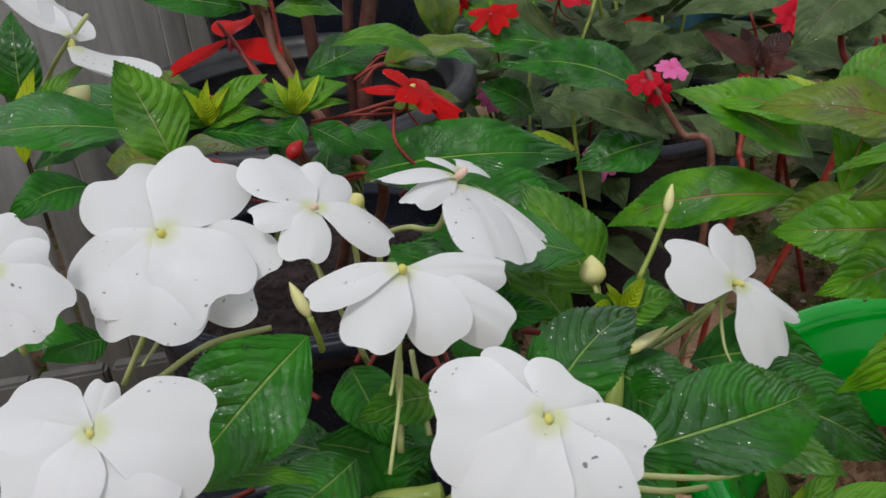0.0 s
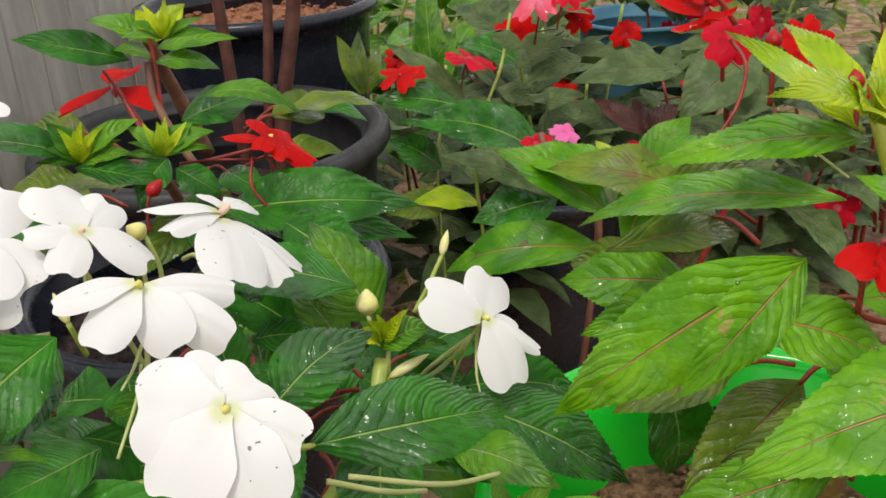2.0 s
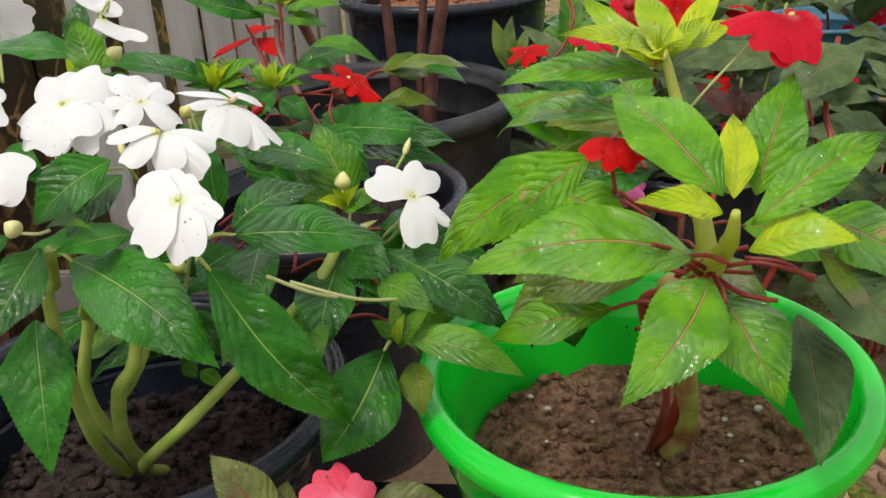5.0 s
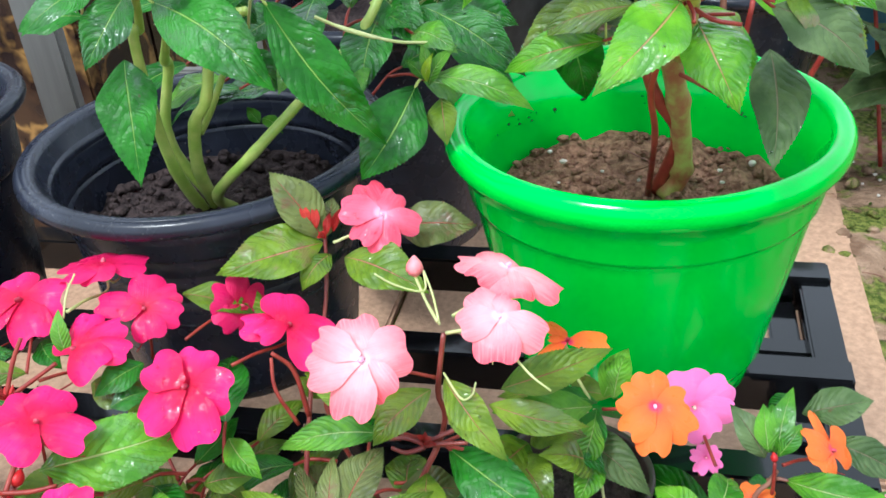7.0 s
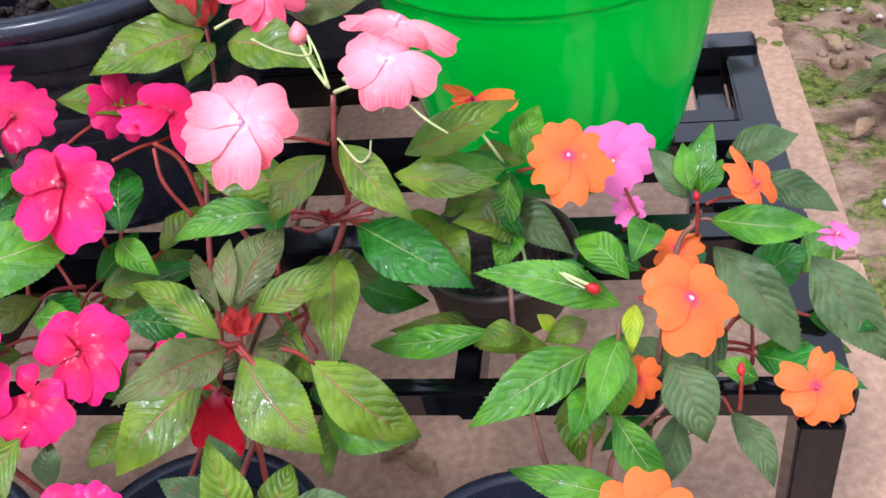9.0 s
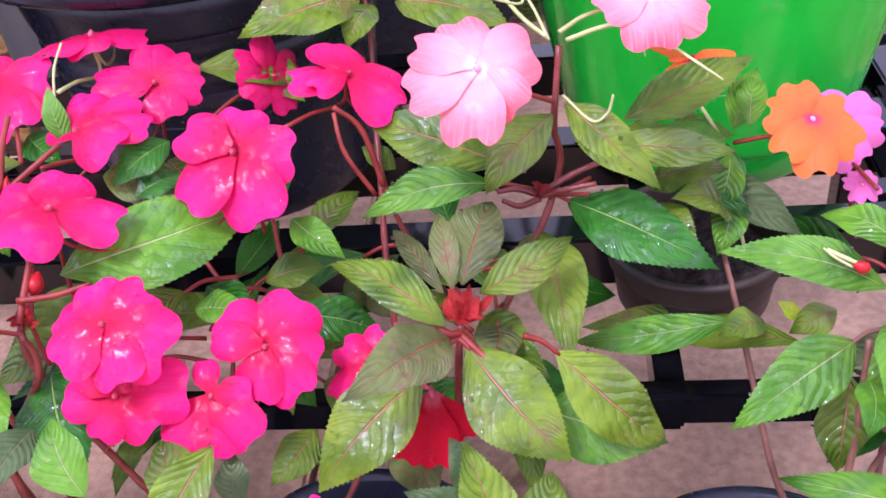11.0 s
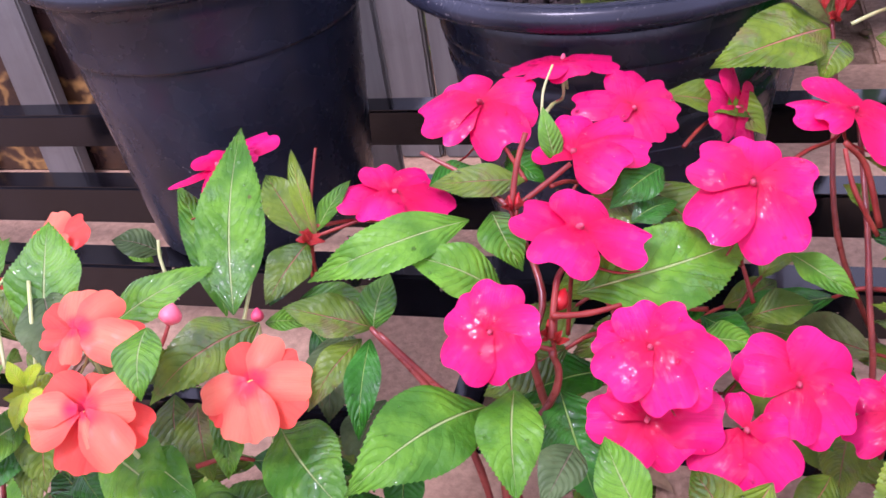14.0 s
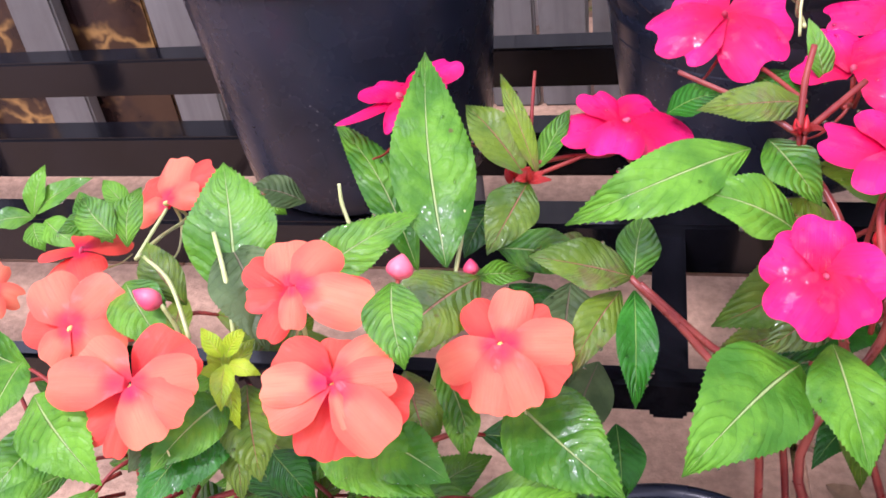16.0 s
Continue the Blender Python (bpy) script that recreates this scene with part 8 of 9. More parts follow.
flower(salmon, PET_SALMON, EYE_YELLOW, STEM_PALE, (-0.3328, -0.0977, 0.3383), (0.119, -0.596, 0.794), 0.0256, 0, notch=0.06, deep=(0, 1, 2, 3, 4,), petals=((85, 0.74, 0.66), (-19, 1.16, 0.81), (-85, 1.06, 0.63), (-113, 1.10, 0.77), (145, 1.01, 0.86), (33, 0.96, 0.72), (2, 0.95, 0.62), (-50, 1.22, 0.91), (-72, 0.71, 0.25), (-158, 1.06, 0.79), (177, 1.04, 0.68)), back=PET_SALMON_SHADED)
flower(salmon, PET_SALMON, EYE_YELLOW, STEM_PALE, (-0.4739, -0.0497, 0.3172), (0.141, -0.664, 0.734), 0.0273, 0, notch=0.06, deep=(0, 1,), petals=((3, 1.21, 0.67), (170, 0.96, 0.77), (118, 1.05, 0.89), (42, 1.05, 0.90), (-41, 1.02, 0.96), (-129, 0.70, 0.63)), back=PET_SALMON_SHADED)
flower(salmon, PET_SALMON, EYE_YELLOW, STEM_PALE, (-0.4139, -0.0998, 0.3341), (0.149, -0.561, 0.814), 0.0277, 0, notch=0.06, deep=(0, 1, 2, 3,), petals=((54, 0.99, 0.79), (24, 1.00, 0.65), (-154, 1.07, 0.85), (-113, 1.02, 0.41), (135, 0.93, 0.79), (4, 0.95, 0.71), (-32, 0.94, 0.66), (-73, 0.92, 0.69), (170, 1.19, 0.78)), back=PET_SALMON_SHADED)
flower(salmon, PET_SALMON_SHADED, EYE_RED, STEM_PALE, (-0.5167, 0.0259, 0.3000), (0.05, 0.10, 0.99), 0.0253, 0, notch=0.08)
flower(salmon, PET_SALMON, EYE_YELLOW, STEM_PALE, (-0.4850, 0.0720, 0.3011), (-0.228, -0.518, 0.825), 0.0291, 0, foot=(-0.4581, -0.0082, 0.3258), notch=0.06, deep=(1, 3,), petals=((-147, 0.91, 0.64), (171, 1.12, 0.78), (112, 1.03, 0.83), (59, 1.16, 0.92), (30, 0.78, 0.55)), back=PET_SALMON_SHADED)
flower(salmon, PET_SALMON, EYE_RED, STEM_PALE, (-0.5181, -0.0388, 0.3301), (0.705, -0.313, 0.637), 0.0145, 0, notch=0.2)
bud(salmon, BUD_PINK, STEM_RED, (-0.3200, -0.0428, 0.3439), (-0.3184, -0.0362, 0.3520), 0.0056, foot=(-0.3231, -0.0496, 0.3362))
bud(salmon, BUD_PINK, STEM_PALE, (-0.4270, -0.0474, 0.3306), (-0.4390, -0.0460, 0.3369), 0.0049)
bud(salmon, BUD_PINK, STEM_PALE, (-0.3001, -0.0000, 0.3122), (-0.3010, 0.0045, 0.3184), 0.0036)
leaf(salmon, LEAF_FRESH, (-0.3103, -0.0039, 0.3193), (-0.3307, 0.0887, 0.3806), 0.0384, facing=(0.20, -0.70, 0.69), arch=.05, fold=.25)
leaf(salmon, LEAF_FRESH, (-0.3311, 0.0195, 0.2985), (-0.3844, 0.0889, 0.3416), 0.0229, facing=(0.19, -0.67, 0.72), fold=.2)
leaf(salmon, LEAF_FRESH, (-0.3906, -0.0484, 0.3327), (-0.4062, 0.0024, 0.3714), 0.0395, facing=(0.20, -0.70, 0.69), fold=.2)
leaf(salmon, LEAF_FRESH, (-0.3749, -0.0268, 0.3215), (-0.3230, 0.0132, 0.3380), 0.0250, facing=(0.12, -0.43, 0.89))
leaf(salmon, LEAF_OLIVE, (-0.2946, -0.0073, 0.3175), (-0.3328, -0.0609, 0.3120), 0.0331, facing=(0.15, -0.52, 0.84), fold=.2, curl=.2)
leaf(salmon, LEAF_FRESH, (-0.2816, -0.0367, 0.2742), (-0.2292, -0.0812, 0.2642), 0.0417, facing=(0.17, -0.60, 0.78), fold=.2)
leaf(salmon, LEAF_DUSK, (-0.2572, 0.0141, 0.2980), (-0.2572, -0.0306, 0.2732), 0.0307, facing=(0.17, -0.60, 0.78))
leaf(salmon, LEAF_FRESH, (-0.3007, 0.0076, 0.3055), (-0.2752, 0.0123, 0.3023), 0.0124, facing=(0.10, -0.35, 0.93))
leaf(salmon, LEAF_FRESH, (-0.3089, -0.0401, 0.2966), (-0.2934, -0.0678, 0.2716), 0.0145, facing=(0.17, -0.60, 0.78))
leaf(salmon, LEAF_FRESH, (-0.3573, -0.0740, 0.2870), (-0.3015, -0.1006, 0.2823), 0.0339, facing=(0.15, -0.52, 0.84))
leaf(salmon, LEAF_DEEP, (-0.3947, -0.0723, 0.3030), (-0.4153, -0.1245, 0.2927), 0.0342, facing=(0.17, -0.60, 0.78))
leaf(salmon, LEAF_OLIVE, (-0.3936, -0.0706, 0.3047), (-0.3787, -0.1098, 0.2817), 0.0232, facing=(0.19, -0.67, 0.72))
leaf(salmon, LEAF_LIME, (-0.3893, -0.0743, 0.3153), (-0.3997, -0.0626, 0.3260), 0.0095, facing=(0.12, -0.43, 0.89))
leaf(salmon, LEAF_LIME, (-0.3893, -0.0743, 0.3153), (-0.3814, -0.0592, 0.3237), 0.0098, facing=(0.12, -0.43, 0.89))
leaf(salmon, LEAF_LIME, (-0.3905, -0.0731, 0.3172), (-0.3994, -0.0785, 0.3220), 0.0069, facing=(0.12, -0.43, 0.89))
leaf(salmon, LEAF_LIME, (-0.3882, -0.0741, 0.3151), (-0.3802, -0.0923, 0.3052), 0.0083, facing=(0.12, -0.43, 0.89))
leaf(salmon, LEAF_FRESH, (-0.4609, -0.0991, 0.3259), (-0.4226, -0.1272, 0.3088), 0.0290, facing=(0.17, -0.60, 0.78))
leaf(salmon, LEAF_FRESH, (-0.4519, -0.1057, 0.3141), (-0.4643, -0.1376, 0.3105), 0.0207, facing=(0.17, -0.60, 0.78))
leaf(salmon, LEAF_FRESH, (-0.4720, -0.0855, 0.3310), (-0.4737, -0.1181, 0.3227), 0.0182, facing=(0.17, -0.60, 0.78))
leaf(salmon, LEAF_FRESH, (-0.5706, 0.0668, 0.2967), (-0.5374, 0.0859, 0.3095), 0.0144, facing=(0.12, -0.43, 0.89))
leaf(salmon, LEAF_FRESH, (-0.5706, 0.0658, 0.2954), (-0.5646, 0.0854, 0.3188), 0.0133, facing=(0.12, -0.43, 0.89))
leaf(salmon, LEAF_FRESH, (-0.5706, 0.0658, 0.2954), (-0.5923, 0.0505, 0.3001), 0.0147, facing=(0.12, -0.43, 0.89))
leaf(salmon, LEAF_FRESH, (-0.5579, 0.0588, 0.2984), (-0.5298, 0.0462, 0.2884), 0.0170, facing=(0.12, -0.43, 0.89))
leaf(salmon, LEAF_FRESH, (-0.5641, 0.0567, 0.2979), (-0.5513, 0.0412, 0.2898), 0.0130, facing=(0.12, -0.43, 0.89))
leaf(salmon, LEAF_FRESH, (-0.4978, 0.0295, 0.3054), (-0.5275, 0.0572, 0.3189), 0.0157, facing=(0.12, -0.43, 0.89))
leaf(salmon, LEAF_FRESH, (-0.4979, 0.0212, 0.3115), (-0.4919, 0.0553, 0.3202), 0.0153, facing=(0.12, -0.43, 0.89))
leaf(salmon, LEAF_FRESH, (-0.4503, 0.1037, 0.2839), (-0.4313, 0.1012, 0.2736), 0.0130, facing=(0.12, -0.43, 0.89))
leaf(salmon, LEAF_OLIVE, (-0.4259, -0.0316, 0.3171), (-0.4543, -0.0034, 0.3307), 0.0187, facing=(0.15, -0.52, 0.84))
leaf(salmon, LEAF_FRESH, (-0.3477, -0.0511, 0.2628), (-0.3639, -0.0748, 0.2546), 0.0179, facing=(0.15, -0.52, 0.84))
leaf(salmon, LEAF_OLIVE, (-0.3383, -0.0256, 0.2590), (-0.3200, -0.0421, 0.2475), 0.0163, facing=(0.15, -0.52, 0.84))
leaf(salmon, LEAF_DEEP, (-0.3836, -0.0709, 0.2669), (-0.3603, -0.0867, 0.2545), 0.0185, facing=(0.17, -0.60, 0.78))
leaf(salmon, LEAF_FRESH, (-0.3159, -0.0622, 0.3584), (-0.3060, -0.0941, 0.3442), 0.0218, facing=(0.19, -0.53, 0.83))
leaf(salmon, LEAF_DUSK, (-0.3960, -0.0306, 0.3513), (-0.3717, -0.0675, 0.3251), 0.0301, facing=(0.18, -0.61, 0.77))
leaf(salmon, LEAF_OLIVE, (-0.3844, -0.0706, 0.3084), (-0.3704, -0.1054, 0.2896), 0.0251, facing=(0.18, -0.61, 0.77))
leaf(salmon, LEAF_FRESH, (-0.3872, -0.0814, 0.3122), (-0.4080, -0.1172, 0.3062), 0.0251, facing=(0.18, -0.61, 0.77))
leaf(salmon, LEAF_DUSK, (-0.4083, -0.0915, 0.3069), (-0.4214, -0.1132, 0.2998), 0.0158, facing=(0.18, -0.61, 0.77))
leaf(salmon, LEAF_FRESH, (-0.3323, -0.0800, 0.2915), (-0.2952, -0.0972, 0.2875), 0.0247, facing=(0.16, -0.53, 0.83))
leaf(salmon, LEAF_OLIVE, (-0.3281, -0.0337, 0.2836), (-0.3133, -0.0617, 0.2561), 0.0252, facing=(0.18, -0.61, 0.77))
leaf(salmon, LEAF_FRESH, (-0.3028, -0.0493, 0.2867), (-0.2959, -0.0712, 0.2710), 0.0152, facing=(0.18, -0.61, 0.77))
leaf(salmon, LEAF_OLIVE, (-0.3453, -0.0275, 0.2818), (-0.3326, -0.0542, 0.2570), 0.0232, facing=(0.18, -0.61, 0.77))
leaf(salmon, LEAF_DEEP, (-0.2903, 0.0365, 0.2775), (-0.2614, 0.0141, 0.2521), 0.0267, facing=(0.18, -0.61, 0.77))
leaf(salmon, LEAF_FRESH, (-0.4816, 0.0115, 0.3217), (-0.5086, 0.0349, 0.3303), 0.0187, facing=(0.16, -0.53, 0.83))
leaf(salmon, LEAF_FRESH, (-0.4757, 0.0101, 0.3174), (-0.4795, 0.0441, 0.3310), 0.0152, facing=(0.16, -0.53, 0.83))
leaf(salmon, LEAF_FRESH, (-0.5014, 0.0385, 0.3146), (-0.5217, 0.0214, 0.3169), 0.0160, facing=(0.16, -0.53, 0.83))
leaf(salmon, LEAF_FRESH, (-0.4892, 0.0428, 0.3156), (-0.5099, 0.0572, 0.3266), 0.0118, facing=(0.16, -0.53, 0.83))
leaf(salmon, LEAF_DUSK, (-0.4110, 0.0872, 0.2921), (-0.4436, 0.0849, 0.3024), 0.0204, facing=(0.13, -0.45, 0.89))
leaf(salmon, LEAF_DEEP, (-0.2983, 0.0583, 0.3111), (-0.3105, 0.0320, 0.2972), 0.0193, facing=(0.16, -0.53, 0.83))
leaf(salmon, LEAF_OLIVE, (-0.3729, -0.0390, 0.3124), (-0.3548, -0.0668, 0.2838), 0.0263, facing=(0.18, -0.61, 0.77))
leaf(salmon, LEAF_FRESH, (-0.4551, -0.0279, 0.3265), (-0.4262, -0.0562, 0.3105), 0.0261, facing=(0.18, -0.61, 0.77))
leaf(salmon, LEAF_LIME, (-0.3899, -0.0727, 0.3254), (-0.3984, -0.0674, 0.3363), 0.0075, facing=(0.13, -0.45, 0.89))
leaf(salmon, LEAF_LIME, (-0.3887, -0.0725, 0.3252), (-0.3806, -0.0637, 0.3341), 0.0078, facing=(0.13, -0.45, 0.89))
leaf(salmon, LEAF_LIME, (-0.3886, -0.0739, 0.3232), (-0.3860, -0.0919, 0.3147), 0.0097, facing=(0.13, -0.45, 0.89))
leaf(salmon, LEAF_LIME, (-0.3874, -0.0736, 0.3231), (-0.3728, -0.0771, 0.3210), 0.0070, facing=(0.13, -0.45, 0.89))
leaf(salmon, LEAF_DUSK, (-0.2456, 0.0164, 0.2461), (-0.2577, -0.0199, 0.2199), 0.0278, facing=(0.17, -0.60, 0.78))
leaf(salmon, LEAF_OLIVE, (-0.2808, -0.0004, 0.2371), (-0.2601, -0.0319, 0.2050), 0.0297, facing=(0.17, -0.60, 0.78))
leaf(salmon, LEAF_DEEP, (-0.2373, 0.0063, 0.2130), (-0.2336, -0.0238, 0.1890), 0.0232, facing=(0.17, -0.60, 0.78))
leaf(salmon, LEAF_OLIVE, (-0.2463, 0.0434, 0.2817), (-0.2805, 0.0331, 0.2978), 0.0235, facing=(0.12, -0.43, 0.89))
leaf(salmon, LEAF_FRESH, (-0.2955, 0.0410, 0.2967), (-0.2457, 0.0371, 0.2902), 0.0245, facing=(0.12, -0.43, 0.89))
leaf(salmon, LEAF_DUSK, (-0.2777, 0.0262, 0.2876), (-0.2901, 0.0420, 0.2960), 0.0131, facing=(0.15, -0.52, 0.84))

duskplant = thing("impatiens", (0.28, 0.86, 0.0), "impatiens with large dull dark leaves, red flowers and dark red stems", "plant", "plants behind the rack")
stem(duskplant, STEM_BROWN, 0.0040, 0.0030, (0.2600, 0.8600, 0.0000), (0.2825, 0.8191, 0.3482), (0.2605, 0.8413, 0.3856), (0.2353, 0.8459, 0.4322), (0.2299, 0.8557, 0.4501))
stem(duskplant, STEM_RED, 0.0035, 0.0030, (0.2800, 0.8700, 0.0000), (0.3119, 0.8218, 0.3173), (0.3214, 0.8410, 0.3584), (0.3502, 0.8725, 0.4295))
stem(duskplant, STEM_GREEN, 0.0020, 0.0016, (0.2200, 0.9200, 0.0000), (0.1734, 0.9118, 0.3653), (0.1886, 0.9473, 0.4403), (0.2150, 0.9698, 0.4928), (0.2326, 0.9939, 0.5460))
stem(duskplant, STEM_GREEN, 0.0020, 0.0016, (0.1500, 0.9500, 0.0000), (0.1347, 0.9513, 0.3424), (0.1492, 0.9941, 0.4318), (0.1614, 1.0203, 0.4875))
stem(duskplant, STEM_RED, 0.0040, 0.0030, (0.3000, 0.8800, 0.0000), (0.4352, 0.8440, 0.3534), (0.4460, 0.8849, 0.4380), (0.4609, 0.9197, 0.5116))
leaf(duskplant, LEAF_DUSK, (0.3973, 0.8958, 0.4899), (0.2704, 0.8914, 0.4883), 0.0454, facing=(-0.09, -0.62, 0.78))
leaf(duskplant, LEAF_DUSK, (0.4851, 0.8983, 0.4986), (0.3822, 0.8645, 0.4457), 0.0723, facing=(-0.09, -0.62, 0.78))
leaf(duskplant, LEAF_DEEP, (0.1654, 0.9381, 0.4600), (0.0679, 0.9388, 0.4772), 0.0427, facing=(-0.09, -0.62, 0.78))
leaf(duskplant, LEAF_DUSK, (0.1735, 0.9584, 0.4578), (0.0901, 1.0035, 0.5226), 0.0282, facing=(-0.09, -0.62, 0.78))
leaf(duskplant, LEAF_DUSK, (0.2562, 0.8585, 0.3736), (0.1299, 0.8816, 0.4269), 0.0442, facing=(-0.08, -0.52, 0.85))
leaf(duskplant, LEAF_DEEP, (0.2525, 0.8686, 0.3703), (0.1550, 0.8548, 0.3587), 0.0595, facing=(-0.09, -0.62, 0.78))
leaf(duskplant, LEAF_MAROON, (0.3488, 0.8629, 0.4326), (0.2954, 0.8906, 0.4716), 0.0244, facing=(-0.09, -0.62, 0.78))
leaf(duskplant, LEAF_MAROON, (0.3516, 0.8624, 0.4324), (0.3847, 0.8718, 0.4610), 0.0265, facing=(-0.09, -0.62, 0.78))
leaf(duskplant, LEAF_MAROON, (0.3484, 0.8617, 0.4300), (0.3460, 0.9017, 0.4638), 0.0209, facing=(-0.09, -0.62, 0.78))
leaf(duskplant, LEAF_MAROON, (0.3512, 0.8612, 0.4298), (0.3765, 0.8394, 0.4390), 0.0208, facing=(-0.09, -0.62, 0.78))
leaf(duskplant, LEAF_DUSK, (0.3359, 0.9185, 0.4269), (0.2676, 0.9394, 0.4482), 0.0368, facing=(-0.09, -0.62, 0.78))
leaf(duskplant, LEAF_DUSK, (0.3167, 0.9970, 0.4875), (0.2449, 0.9761, 0.4694), 0.0403, facing=(-0.09, -0.62, 0.78))
leaf(duskplant, LEAF_DEEP, (0.1403, 0.9509, 0.3882), (0.0817, 0.9563, 0.4263), 0.0421, facing=(-0.11, -0.71, 0.70))
leaf(duskplant, LEAF_DUSK, (0.2355, 0.9862, 0.4867), (0.3002, 0.9881, 0.5097), 0.0401, facing=(-0.09, -0.62, 0.78))
leaf(duskplant, LEAF_DUSK, (0.2086, 0.9600, 0.4715), (0.2473, 0.9446, 0.4524), 0.0275, facing=(-0.09, -0.62, 0.78))
leaf(duskplant, LEAF_DEEP, (0.2532, 1.0234, 0.4762), (0.1773, 1.0287, 0.5089), 0.0449, facing=(-0.08, -0.52, 0.85))
leaf(duskplant, LEAF_DUSK, (0.3149, 0.8396, 0.3537), (0.2719, 0.8564, 0.3968), 0.0379, facing=(-0.09, -0.62, 0.78))
leaf(duskplant, LEAF_DUSK, (0.3214, 0.8410, 0.3584), (0.3708, 0.8181, 0.3725), 0.0337, facing=(-0.09, -0.62, 0.78))
leaf(duskplant, LEAF_DUSK, (0.4341, 0.8952, 0.4548), (0.4914, 0.8619, 0.4506), 0.0399, facing=(-0.09, -0.62, 0.78))
leaf(duskplant, LEAF_OLIVE, (0.1401, 0.9314, 0.3494), (0.0695, 0.9203, 0.3510), 0.0429, facing=(-0.08, -0.52, 0.85))
leaf(duskplant, LEAF_OLIVE, (0.0666, 1.1007, 0.4394), (0.0443, 1.1385, 0.5079), 0.0231, facing=(-0.11, -0.71, 0.70))
leaf(duskplant, LEAF_OLIVE, (0.0699, 1.1001, 0.4391), (0.0717, 1.1365, 0.5120), 0.0229, facing=(-0.11, -0.71, 0.70))
leaf(duskplant, LEAF_OLIVE, (0.0732, 1.0994, 0.4389), (0.0962, 1.1258, 0.4981), 0.0203, facing=(-0.11, -0.71, 0.70))
flower(duskplant, PET_RED, EYE_RED, STEM_RED, (0.1002, 0.9449, 0.4989), (-0.229, -0.357, 0.906), 0.0269, 0, notch=0.14, spread=.8)
flower(duskplant, PET_CRIMSON, EYE_RED, STEM_RED, (0.1759, 0.9600, 0.5067), (0.327, -0.229, 0.917), 0.0308, 0, notch=0.14, spread=.8)
flower(duskplant, PET_CRIMSON, EYE_RED, STEM_RED, (0.2256, 0.8514, 0.4404), (-0.356, -0.421, 0.834), 0.0186, 10, notch=0.14)
flower(duskplant, PET_PINK, EYE_RED, STEM_RED, (0.2563, 0.8611, 0.4462), (0.157, -0.520, 0.840), 0.0157, 0, notch=0.14)
flower(duskplant, PET_CRIMSON, EYE_RED, STEM_RED, (0.2387, 0.8440, 0.4294), (-0.138, -0.990, 0.028), 0.0134, 0, notch=0.14)
flower(duskplant, PET_CRIMSON, EYE_RED, STEM_RED, (0.3322, 0.8616, 0.4250), (-0.137, -0.783, 0.607), 0.0064, 0, notch=0.14)
flower(duskplant, PET_ROSE, EYE_LILAC, STEM_RED, (0.2521, 0.9486, 0.5699), (-0.358, -0.654, 0.666), 0.0329, 0, notch=0.2, spread=.85)
flower(duskplant, PET_CRIMSON, EYE_RED, STEM_RED, (0.2806, 0.9404, 0.5764), (0.048, -0.723, 0.689), 0.0258, 0, notch=0.14, spread=.85)
leaf(duskplant, LEAF_FRESH, (0.1565, 1.0869, 0.4344), (0.1620, 1.1540, 0.5928), 0.0315, facing=(-0.00, -0.75, 0.66), fold=.3)
leaf(duskplant, LEAF_FRESH, (0.1527, 1.0856, 0.4313), (0.1414, 1.1210, 0.5148), 0.0287, facing=(-0.00, -0.75, 0.66), fold=.3)
leaf(duskplant, LEAF_FRESH, (0.1634, 1.0853, 0.4306), (0.1909, 1.1167, 0.5049), 0.0245, facing=(-0.00, -0.75, 0.66), fold=.3)
leaf(duskplant, LEAF_DUSK, (0.2280, 0.9184, 0.5242), (0.1927, 0.9242, 0.5377), 0.0229, facing=(-0.00, -0.66, 0.75))
leaf(duskplant, LEAF_DEEP, (0.2556, 0.8987, 0.4009), (0.0916, 0.9220, 0.4549), 0.0616, facing=(-0.00, -0.66, 0.75))
leaf(duskplant, LEAF_LIME, (0.1771, 0.9213, 0.3513), (0.1001, 0.9250, 0.3594), 0.0309, facing=(-0.00, -0.55, 0.83))


